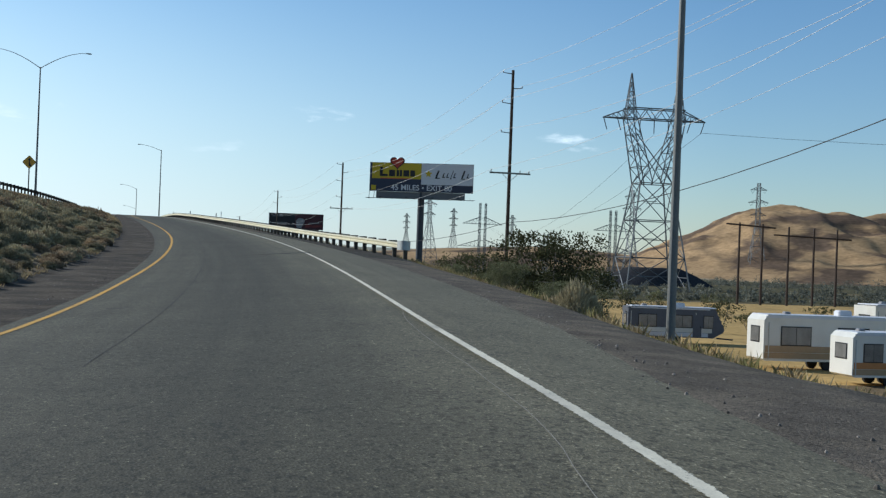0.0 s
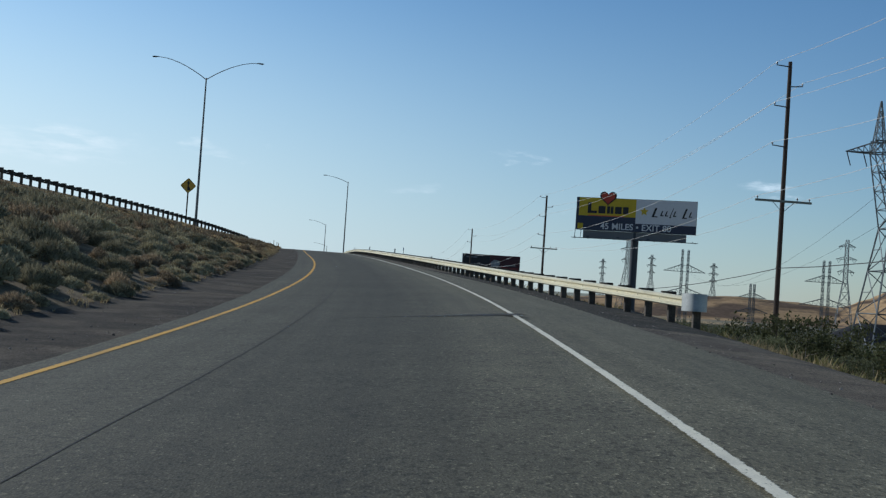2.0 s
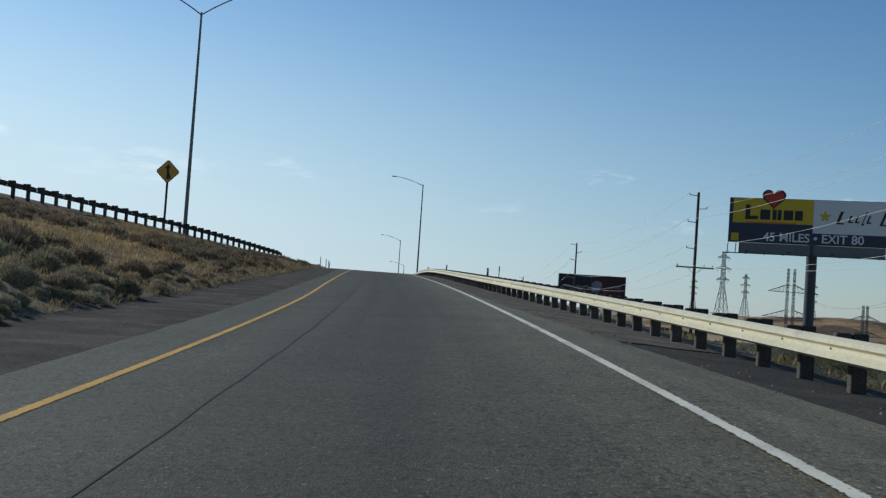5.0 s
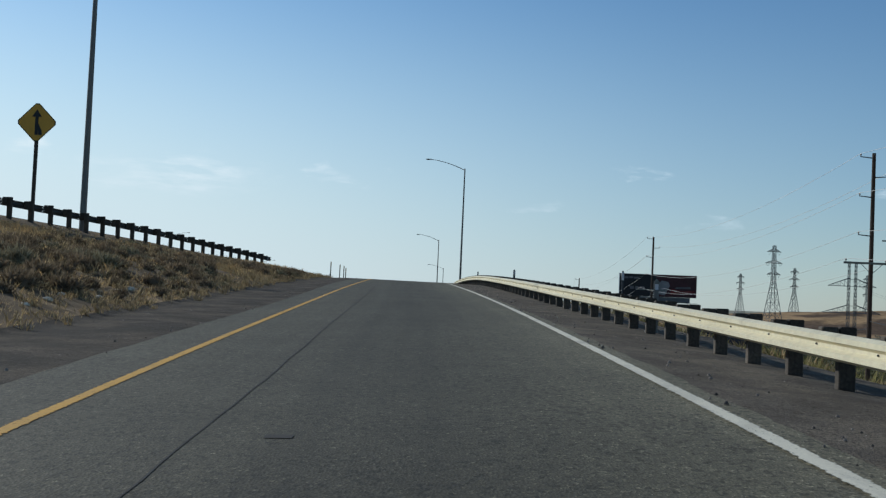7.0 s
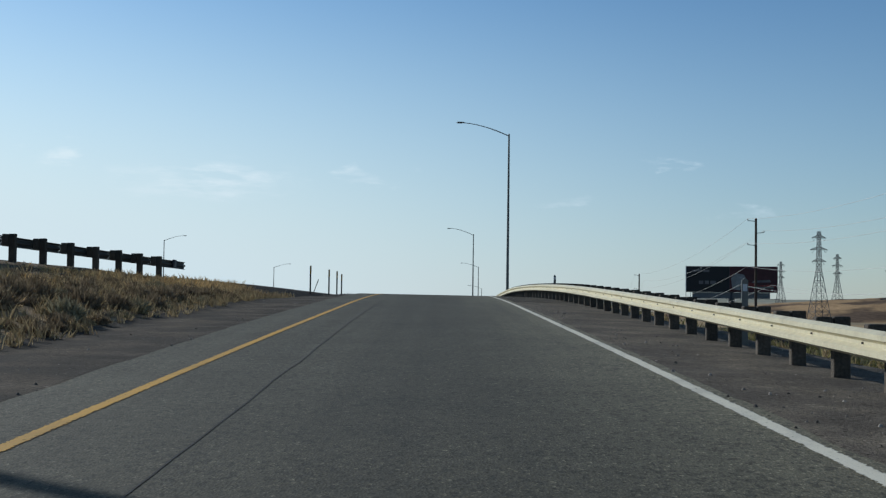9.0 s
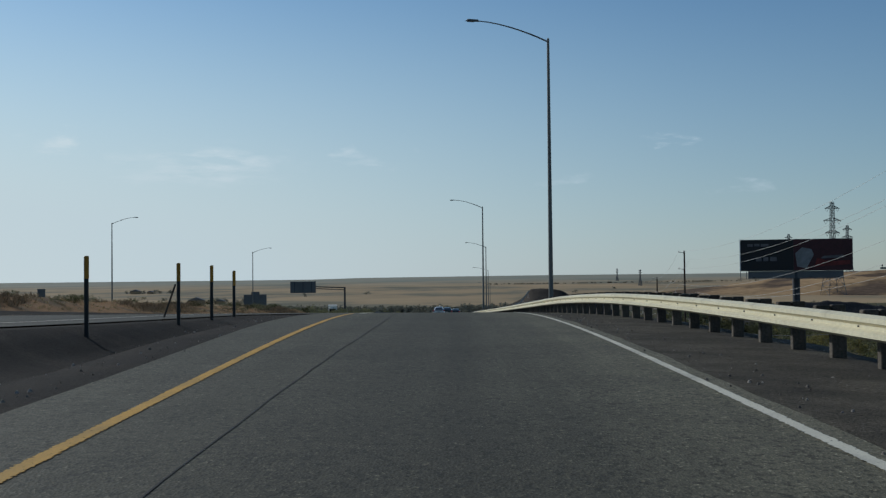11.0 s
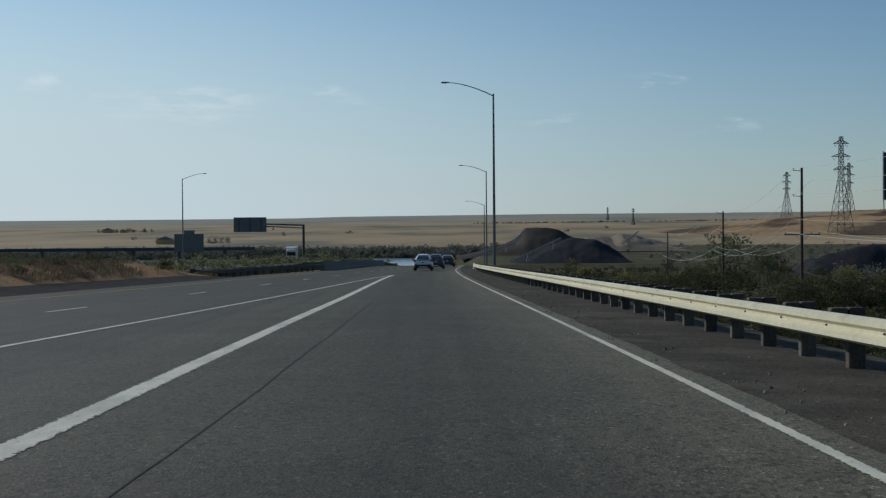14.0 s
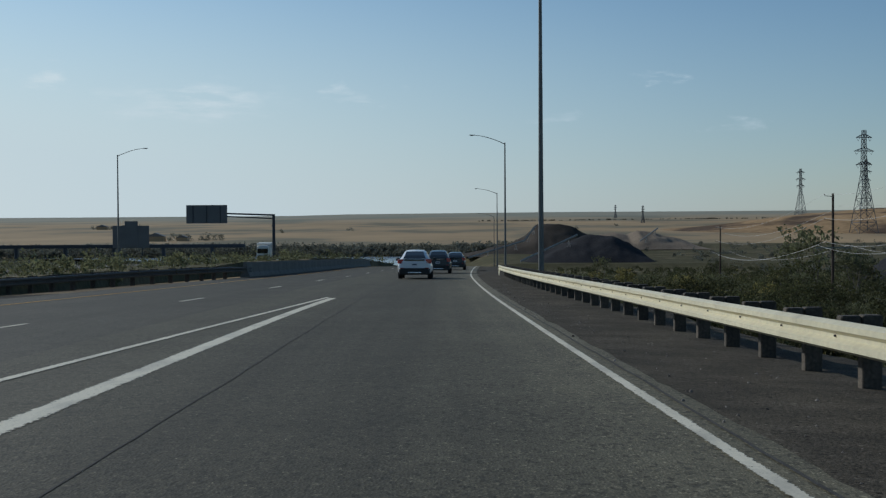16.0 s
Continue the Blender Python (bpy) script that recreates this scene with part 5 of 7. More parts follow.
GP = [(-0.17, 235.75, 8.33, 0), (0.22, 242.1, 8.29, 0), (0.39, 245.4, 8.28, 0), (0.36, 249.0, 8.17, 0), (-1.3, 247.0, 7.85, 0.34)]
for x, y, top, lean in GP:
    z = ground_z(x, y)
    h = top - z
    gp = thing("marker_post", "tall dark marker post with orange top" if not lean else "leaning tall thin marker post in gravel", "marker post", Matrix.Translation((x, y, z)) @ Matrix.Rotation(lean, 4, "Y"), "gore marker posts")
    w = 0.085 if not lean else 0.05
    part("post", Geo().box((0, 0, h / 2 - 0.2), (w, 0.05, h + 0.4 - (0.02 if not lean else 0.0)), bevel=0.01), BLACK if not lean else POST_WOOD, gp)
    if not lean:
        part("reflector_sleeve", Geo().box((0.008, -0.002, h - 0.22), (w - 0.004, 0.062, 0.44), bevel=0.012), ORANGE, gp, "orange reflective sleeve")

for y in (149.7, 187.4, 226.0):
    x = rail_x(y) + 0.62
    z = ramp_z(x, y) - 0.1
    dl = thing("delineator", "slim grey delineator post behind the guardrail", "delineator", Matrix.Translation((x, y, z)), "roadside delineators")
    part("post", Geo().prism([(-0.055, -0.3), (0.055, -0.3), (0.055, 1.22), (0.0, 1.27), (-0.055, 1.22)], -0.015, 0.015), LAMP_STEEL, dl)
    part("reflector", Geo().box((0, -0.02, 1.1), (0.075, 0.01, 0.12)), AD_WHITE, dl, "white reflector")

tz_ = ground_z(15.55, 169.9)
mp_ = thing("marker_post", "thin steel post with a pale top on the slope", "marker post", Matrix.Translation((15.55, 169.9, tz_)))
part("post", Geo().box((0, 0, (6.45 - tz_) / 2 - 0.2), (0.06, 0.05, 6.45 - tz_ + 0.4), bevel=0.01), STEEL_DARK, mp_)
part("reflector", Geo().box((0, -0.03, 6.25 - tz_), (0.09, 0.02, 0.3)), AD_WHITE, mp_, "white reflector")

# cantilever sign of the far carriageway, seen from behind
gz = ground_z(-23.3, 555)
cg = thing("cantilever_sign", "cantilever highway sign seen from behind", "road sign", Matrix.Translation((-23.3, 555.0, gz)))
h = 7.0 - gz
part("column", Geo().rod((0, 0, -0.5), (0, 0, h), 0.30, 0.24, 14), STEEL_DARK, cg)
part("arm", Geo().rod((0.2, 0, h - 0.15), (-10.5, -0.3, h + 0.25), 0.16, 0.13, 10).rod((0.2, 0.0, h - 0.75), (-10.5, -0.3, h - 0.2), 0.1, n=8), STEEL_DARK, cg)
bd = part("sign_panel", Geo().box((-11.2, -0.5, h + 0.05), (6.9, 0.08, 3.1), bevel=0.0), BOARD_BACK, cg, "grey back of the sign panel")
for x in (-13.5, -11.2, -8.9):
    part("stiffener", Geo().box((x, -0.6, h + 0.05), (0.12, 0.12, 3.0)), STEEL_DARK, bd)
gz = ground_z(-47.5, 556)
bs = thing("board_sign", "large grey ground-mounted sign seen from behind", "road sign", Matrix.Translation((-47.7, 556.0, gz)))
h = 5.2 - gz
part("sign_panel", Geo().box((0, 0, h - 1.9), (6.2, 0.1, 3.8)), BOARD_BACK, bs)
part("exit_panel", Geo().box((0.1, -0.12, h - 1.4), (2.2, 0.1, 4.3)), BOARD_BACK, bs)
for x in (-1.9, 1.9):
    part("post", Geo().box((x, 0.15, h / 2 - 0.5), (0.16, 0.16, h + 0.6)), STEEL_DARK, bs)


gz = ground_z(-61.0, 419.0)
ss = thing("small_sign", "small brown road sign seen from behind", "road sign", Matrix.Translation((-61.0, 419.0, gz)))
part("sign_panel", Geo().box((0, 0, 6.7 - gz), (1.3, 0.05, 1.5)), BOARD_BACK, ss, "dull grey-brown sign back")
part("post", Geo().box((0, 0.08, (6.7 - gz) / 2), (0.12, 0.1, 6.7 - gz)), POST_WOOD, ss)


# ---- lattice towers ----
def strut(g_, a, b, r):
    return g_.rod(a, b, r, r, 4, False)


def lattice_mast(g_, w0, w1, z0, z1, n, r, cx=0.0, cy=0.0):
    """A square tapering mast with crossed bracing."""
    for k in range(n):
        za, zb = z0 + (z1 - z0) * k / n, z0 + (z1 - z0) * (k + 1) / n
        wa, wb = w0 + (w1 - w0) * k / n, w0 + (w1 - w0) * (k + 1) / n
        ca = [(cx + sx * wa / 2, cy + sy * wa / 2, za) for sx, sy in ((-1, -1), (1, -1), (1, 1), (-1, 1))]
        cb = [(cx + sx * wb / 2, cy + sy * wb / 2, zb) for sx, sy in ((-1, -1), (1, -1), (1, 1), (-1, 1))]
        for i in range(4):
            j = (i + 1) % 4
            strut(g_, ca[i], cb[i], r)
            strut(g_, ca[i], cb[j], r * 0.6)
            strut(g_, ca[j], cb[i], r * 0.6)
            strut(g_, cb[i], cb[j], r * 0.6)
    return g_


def lattice_arm(g_, x0, x1, z, drop, r, depth=1.2):
    for sy in (-1, 1):
        strut(g_, (x0, sy * depth, z), (x1, 0, z), r)
        strut(g_, (x0, sy * depth, z + drop), (x1, 0, z), r)
    for k in range(1, 5):
        t, t2 = (k - 1) / 5, k / 5
        strut(g_, (x0 + (x1 - x0) * t, 0, z), (x0 + (x1 - x0) * t2, 0, z + drop * (1 - t2)), r * 0.7)
        strut(g_, (x0 + (x1 - x0) * t2, 0, z), (x0 + (x1 - x0) * t2, 0, z + drop * (1 - t2)), r * 0.7)
    return g_


def double_circuit(name_label, x, y, z1, head, spread=0.10, r=0.16, levels=((0.93, 0.085), (0.80, 0.105), (0.67, 0.085))):
    z0 = base_level(x, y) - 1.0
    h = z1 - z0
    t = thing("transmission_tower", name_label, "pylon", Matrix.Translation((x, y, z0)) @ Matrix.Rotation(head, 4, "Z"), "transmission towers")
    g_ = lattice_mast(Geo(), h * spread * 2, h * 0.045, 0, h * 0.58, 5, r)
    part("lower_frame", g_, LATTICE, t)
    part("mast", lattice_mast(Geo(), h * 0.045, h * 0.03, h * 0.58, h, 8, r * 0.8), LATTICE, t)
    for lv, half in levels:
        for s in (-1, 1):
            a = part("crossarm", lattice_arm(Geo(), s * h * 0.018, s * h * half, h * lv, h * 0.03, r * 0.7), LATTICE, t)
            part("insulator_string", Geo().rod((s * h * half * 0.95, 0, h * lv), (s * h * half * 0.72, 0, h * lv - h * 0.035), 0.12, n=5).rod((s * h * half * 0.5, 0, h * lv), (s * h * half * 0.72, 0, h * lv - h * 0.035), 0.12, n=5), STEEL_DARK, a)
    return t


TOWER_LABEL = "tall grey lattice transmission tower with three crossarm levels"
double_circuit(TOWER_LABEL, 397.4, 1536.5, 88.4, 0.2, r=0.34)
double_circuit(TOWER_LABEL, 559.5, 2334.0, 84.0, 0.2, r=0.36)
double_circuit(TOWER_LABEL, 593.2, 2126.0, 89.0, 0.2, r=0.36)
double_circuit(TOWER_LABEL, 560.0, 1700.0, 66.0, 0.2, r=0.30)
double_circuit(TOWER_LABEL, 762.0, 1375.0, 106.0, -0.3, r=0.34)
double_circuit(TOWER_LABEL, 444.0, 1019.0, 66.5, -0.3, r=0.24)
double_circuit(TOWER_LABEL, 300.0, 2250.0, 27.0, 0.1, r=0.3)
double_circuit(TOWER_LABEL, 345.0, 2900.0, 36.0, 0.1, r=0.34)


def twin_mast(x, y, z1, head):
    z0 = base_level(x, y) - 1.0
    h = z1 - z0
    t = thing("transmission_tower", "grey lattice transmission tower with two slim masts", "pylon", Matrix.Translation((x, y, z0)) @ Matrix.Rotation(head, 4, "Z"), "transmission towers")
    for s in (-1, 1):
        part("mast", lattice_mast(Geo(), 1.8, 1.2, 0, h, 12, 0.13, s * h * 0.042), LATTICE, t)
    for lv, half in ((0.72, 0.30), (0.42, 0.36)):
        for s in (-1, 1):
            part("crossarm", lattice_arm(Geo(), s * h * 0.045, s * h * half, h * lv, h * 0.09, 0.18), LATTICE, t)
        for z in (h * lv, h * (lv + 0.08)):
            part("beam", Geo().box((0, 0, z), (h * 0.084, 0.3, 0.3)), LATTICE, t)
    return t


twin_mast(296.7, 976.8, 47.0, 0.2)
twin_mast(379.0, 905.0, 43.0, 0.1)
twin_mast(345.0, 960.0, 24.0, 0.1)

# the great tower close by: legs to a waist, a widening head, a bridge beam and two peaks
tx, ty = 116.2, 256.5
tz = ground_z(tx, ty) - 0.3
tw = thing("transmission_tower", "large grey lattice tower with a forked head and two peaks", "pylon", Matrix.Translation((tx, ty, tz)) @ Matrix.Rotation(-0.12, 4, "Z"), "transmission towers")
H_W, H_B, H_A, H_P = 19.4 - tz, 30.0 - tz, 33.4 - tz, 43.3 - tz


def leg_faces(g_, lo, hi, r, n):
    """Crossed bracing between four corner lines given as (half width x, half width y, z)."""
    for k in range(n):
        t0_, t1_ = k / n, (k + 1) / n
        q0 = [lo[i] + (hi[i] - lo[i]) * t0_ for i in range(3)]
        q1 = [lo[i] + (hi[i] - lo[i]) * t1_ for i in range(3)]
        a_ = [(sx * q0[0], sy * q0[1], q0[2]) for sx, sy in ((-1, -1), (1, -1), (1, 1), (-1, 1))]
        b_ = [(sx * q1[0], sy * q1[1], q1[2]) for sx, sy in ((-1, -1), (1, -1), (1, 1), (-1, 1))]
        for i in range(4):
            j = (i + 1) % 4
            strut(g_, a_[i], b_[i], r)
            strut(g_, a_[i], b_[j], r * 0.6)
            strut(g_, a_[j], b_[i], r * 0.6)
            strut(g_, b_[i], b_[j], r * 0.6)
            mid_a = tuple((a_[i][q] + b_[i][q]) / 2 for q in range(3))
            cen = tuple((a_[i][q] + b_[i][q] + a_[j][q] + b_[j][q]) / 4 for q in range(3))
            strut(g_, mid_a, cen, r * 0.45)
    return g_


part("lower_frame", leg_faces(Geo(), (7.2, 7.2, 0), (3.6, 3.2, H_W), 0.17, 3), LATTICE, tw)
for s in (-1, 1):
    f_ = Geo()
    lo0, hi0 = (s * 3.6, s * 0.8), (s * 6.6, s * 4.2)
    for k in range(4):
        t0_, t1_ = k / 4, (k + 1) / 4
        z0_, z1_ = H_W + (H_A - H_W) * t0_, H_W + (H_A - H_W) * t1_
        for sy in (-1, 1):
            w0, w1 = 3.2 - 1.8 * t0_, 3.2 - 1.8 * t1_
            o0, o1 = lo0[0] + (hi0[0] - lo0[0]) * t0_, lo0[0] + (hi0[0] - lo0[0]) * t1_
            i0, i1 = lo0[1] + (hi0[1] - lo0[1]) * t0_, lo0[1] + (hi0[1] - lo0[1]) * t1_
            strut(f_, (o0, sy * w0, z0_), (o1, sy * w1, z1_), 0.14)
            strut(f_, (i0, sy * w0, z0_), (i1, sy * w1, z1_), 0.12)
            strut(f_, (o0, sy * w0, z0_), (i1, sy * w1, z1_), 0.08)
            strut(f_, (i0, sy * w0, z0_), (o1, sy * w1, z1_), 0.08)
            strut(f_, (o1, sy * w1, z1_), (i1, sy * w1, z1_), 0.08)
        strut(f_, (o1, -w1, z1_), (o1, w1, z1_), 0.08)
    part("fork", f_, LATTICE, tw)
    pk = lattice_mast(Geo(), 2.4, 0.15, H_A, H_P, 5, 0.10, s * 5.4)
    part("peak", pk, LATTICE, tw)
    am = part("crossarm", lattice_arm(Geo(), s * 6.0, s * 11.6, H_A, 2.2, 0.12, 1.3), LATTICE, tw)
    for dx in (11.4, 8.3):
        part("insulator_string", Geo().rod((s * dx, 0, H_A), (s * (dx - 0.8), 0, H_A - 2.6), 0.10, n=6), STEEL_DARK, am)
    strut_g = Geo()
    strut(strut_g, (s * 3.6, -3.2, H_W), (-s * 4.4, -1.5, H_A - 3.2), 0.12)
    strut(strut_g, (s * 3.6, 3.2, H_W), (-s * 4.4, 1.5, H_A - 3.2), 0.12)
    part("cross_brace", strut_g, LATTICE, tw)
bg = Geo()
for sy in (-1, 1):
    strut(bg, (-6.6, sy * 1.4, H_A), (6.6, sy * 1.4, H_A), 0.13)
    strut(bg, (-6.6, sy * 1.4, H_A + 2.3), (6.6, sy * 1.4, H_A + 2.3), 0.13)
    for k in range(8):
        strut(bg, (-6.6 + k * 1.65, sy * 1.4, H_A + (2.3 if k % 2 else 0)), (-4.95 + k * 1.65, sy * 1.4, H_A + (0 if k % 2 else 2.3)), 0.08)
bm_ = part("bridge_beam", bg, LATTICE, tw)
for dx in (-3.2, 0.0, 3.2):
    part("insulator_string", Geo().rod((dx, 0, H_A), (dx, 0, H_A - 3.0), 0.10, n=6), STEEL_DARK, bm_)
wire((tx + 11.4, ty, 31.2), (300, 60, 30), 6.0, 0.035, CABLE, "heavy sagging transmission conductor")
wire((tx + 11.4, ty, 31.2), (296.7, 976.8, 34), 18.0, 0.035, CABLE, "heavy sagging transmission conductor")
wire((tx, ty, 30.2), (296.7, 976.8, 34), 18.0, 0.035, CABLE, "heavy sagging transmission conductor")


# wooden H-frames beyond the field
def h_frame(pts, z1, arm_z):
    x0_, y0_ = pts[0]
    hf = thing("h_frame_pole", "dark wooden multi-pole power line frame", "power pole", Matrix.Translation((x0_, y0_, 0)), "wooden line frames")
    for x, y in pts:
        part("pole", Geo().rod((x - x0_, y - y0_, base_level(x, y) - 0.5), (x - x0_, y - y0_, z1), 0.24, 0.17, 8), POLE_WOOD, hf)
    xe, ye = pts[-1]
    d = Vector((xe - x0_, ye - y0_, 0))
    u = d.normalized() * 3.0
    part("crossarm", Geo().rod((-u.x, -u.y, arm_z), (d.x + u.x, d.y + u.y, arm_z - 0.3), 0.16, n=6), POLE_WOOD, hf)
    return hf


h_frame([(105.0, 195.5), (110.2, 197.0)], 9.4, 9.1)
h_frame([(117.0, 200.0), (122.2, 200.3), (127.0, 200.6)], 9.2, 7.7)


# ---- hills, heaps, river ----
def hill(name, cx, cy, rx, ry, top, mat, label, power=2.0, rough=0.12, shelf=0.0, n=40, seed=0.0):
    rows = []
    for i in range(n + 1):
        v = -1 + 2 * i / n
        row = []
        for j in range(n + 1):
            u = -1 + 2 * j / n
            x, y = cx + u * rx, cy + v * ry
            d = math.sqrt(u * u + v * v)
            k = max(0.0, 1 - d ** power)
            k = k * k * (3 - 2 * k) if shelf == 0 else min(1.0, k * (1 + shelf))
            z0 = base_level(x, y)
            bump = rough * (noise.noise((x / rx * 3 + seed, y / ry * 3, seed)) + 0.5 * noise.noise((x / rx * 8, y / ry * 8 + seed, 2)))
            if name == "hill":
                gully = sum((1 - abs(noise.noise((x / rx * f_ + seed, y / ry * f_ * 0.8, seed + f_)))) ** 3 / f_ for f_ in (4.0, 9.0, 19.0))
                bump += 1.5 * rough * (gully * 4.0 - 0.9) * (1 - 0.6 * k)
            row.append((x, y, z0 - 1.5 + (top - z0 + 1.5) * k * (1 + bump)))
        rows.append(row)
    return solid(name, Geo().grid(rows), mat, label, "hill" if name == "hill" else "heap", kind="structure" if name == "hill" else "", smooth=True)


hill("hill", 925, 1560, 330, 420, 82, HILL, "bare brown butte above the plain", 1.05, 0.16, 0.0, 120, 1.3)
hill("hill", 1085, 1600, 400, 400, 78, HILL, "bare brown butte above the plain", 1.4, 0.14, 0.0, 110, 4.1)
hill("hill", 1400, 1600, 420, 400, 92, HILL, "bare brown butte above the plain", 1.4, 0.12, 0.0, 50, 5.2)
hill("hill", 620, 1750, 420, 300, 22, HILL, "low brown foothill", 1.3, 0.12, 0.0, 60, 7.7)


def heap(label, crest, y0, depth, mat, seed, foot):
    """A long heap whose crest follows (x, z) stations across the view; its flanks fall to both sides at the slope of loose stone."""
    xs, zs = [c[0] for c in crest], [c[1] for c in crest]
    rows = []
    for i in range(31):
        v = -1 + 2 * i / 30
        row = []
        for j in range(61):
            x = xs[0] + (xs[-1] - xs[0]) * j / 60
            y = y0 + v * depth
            top = float(np.interp(x, xs, zs)) - foot
            k = max(0.0, 1 - abs(v) ** 1.25)
            z = top * k + (0.9 * noise.noise((x * 0.11, y * 0.11, seed)) + 0.5 * noise.noise((x * 0.33, y * 0.33, seed + 2))) * min(1.0, top * k / 4)
            row.append((x, y, foot - 0.6 + max(z, 0.0)))
        rows.append(row)
    return solid("gravel_mound", Geo().grid(rows), mat, label, "heap", smooth=True)


heap("dark grey heap of crushed gravel with a long slope", [(36, -12.4), (44, -8.8), (58, -3.0), (66, -0.9), (73, -0.2), (79, -0.7), (85, -3.2), (90, -6.6), (97, -12.4)], 900, 34, MOUND, 2.0, -12.4)
heap("brown flat-topped heap of crushed gravel", [(14, -12.6), (28, -9.6), (42, -6.2), (50, -1.5), (55, 3.4), (62, 4.5), (71, 4.2), (76, 2.6), (82, -1.0), (92, -3.4), (104, -8.0), (110, -12.6)], 1050, 44, MOUND_BROWN, 6.0, -12.6)
heap("pale low heap of sand beyond the gravel", [(92, -10), (100, -2.4), (108, -1.2), (116, -3.0), (122, 0.4), (132, -1.4), (146, -5.0), (160, -10)], 1120, 40, SAND, 4.0, -11.0)
heap("long dark gravel bank beyond the trees", [(92, -7.6), (100, -1.8), (112, 0.5), (124, 1.2), (140, 0.4), (152, -7.6)], 612, 16, MOUND, 9.0, -7.8)
hill("gravel_mound", 181, 395, 24, 14, 1.0, MOUND, "low dark gravel bank beyond the field", 1.5, 0.05, 0.3, 26, 3.0)

solid("river", Geo().grid([[(lo_ + (10 - lo_) * i / 8, y, -15.2) for i in range(9)] for y, lo_ in ((864, -45), (900, -65), (950, -95), (1010, -140), (1060, -190), (1094, -240))]), WATER, "calm pale river water", "water", kind="structure", smooth=True)


def conveyor(a, b, label):
    a, b = Vector(a), Vector(b)
    cv = thing("conveyor", label, "conveyor", Matrix.Translation(a))
    d = b - a
    part("belt_frame", Geo().rod((0, 0, 0), d, 0.42, 0.42, 4), PALE_STEEL, cv)
    for t in (0.35, 0.85):
        q = d * t
        part("trestle", Geo().rod((q.x - 0.5, q.y, q.z - 3.5), (q.x, q.y, q.z), 0.10, n=5).rod((q.x + 0.5, q.y, q.z - 3.5), (q.x, q.y, q.z), 0.10, n=5), PALE_STEEL, cv)
    return cv


conveyor((36.5, 868, -11.2), (60.5, 872, -0.4), "pale steel conveyor running up a gravel heap")
conveyor((16.5, 985, -13.2), (45.5, 990, -4.6), "pale steel conveyor running up a gravel heap")
conveyor((45.5, 990, -4.6), (51.5, 994, 2.9), "short steep steel conveyor above a gravel heap")
conveyor((112, 1040, -6), (122, 1040, 1.2), "grey steel conveyor beside the gravel heaps")

# low rail bridge far across the water
rb = thing("rail_bridge", "long low dark girder bridge across the river", "bridge", Matrix.Translation((-430, 1040, 0)))
part("girder", Geo().box((160, 0, -7.3), (330, 3.0, 1.9), bevel=0.2), STEEL_DARK, rb)
for i in range(12):
    part("pier", Geo().box((10 + i * 27, 0, -13.5), (1.8, 3.0, 11.0), bevel=0.4), STEEL_DARK, rb)


# ---- vehicles ----
def loft(sections_):
    """A closed skin through equal-length outlines."""
    g_ = Geo()
    n = len(sections_[0])
    vs = [p for s_ in sections_ for p in s_]
    fs = [(i * n + j, i * n + (j + 1) % n, (i + 1) * n + (j + 1) % n, (i + 1) * n + j) for i in range(len(sections_) - 1) for j in range(n)]
    fs += [tuple(range(n - 1, -1, -1)), tuple(range(n * (len(sections_) - 1), n * len(sections_)))]
    return g_.add(vs, fs)


def car_ring(y, wb, wm, zb, zm, zt, wt):
    half = [(wb * 0.92, zb), (wb, zb + 0.10), (wm, (zb + zm) / 2), (wm * 0.99, zm), (wt, zt - 0.03), (wt * 0.9, zt)]
    return [(x, y, z) for x, z in half] + [(-x, y, z) for x, z in reversed(half)]


def wheel(parent, x, y, r=0.34, w=0.23):
    a = []
    for k in range(24):
        t = 2 * math.pi * k / 24
        a.append((math.cos(t), math.sin(t)))
    tyre = Geo()
    rows = []
    for px, rr in ((-w / 2, r * 0.62), (-w / 2, r * 0.93), (-w / 2 + 0.03, r), (w / 2 - 0.03, r), (w / 2, r * 0.93), (w / 2, r * 0.62)):
        rows.append([(x + px, y + rr * c, r + rr * s_) for c, s_ in a + a[:1]])
    tyre.grid(rows)
    wh = part("wheel", tyre, RUBBER, parent, "black tyre", True)
    rim = Geo().rod((x - w * 0.4, y, r), (x + w * 0.4, y, r), r * 0.62, n=20)
    for k in range(5):
        t = 2 * math.pi * k / 5
        rim.box((x + (w * 0.42 if x > 0 else -w * 0.42), y + math.cos(t) * r * 0.34, r + math.sin(t) * r * 0.34), (0.02, 0.07, 0.07))
    part("rim", rim, CHROME, wh, "silver alloy rim")
    return wh


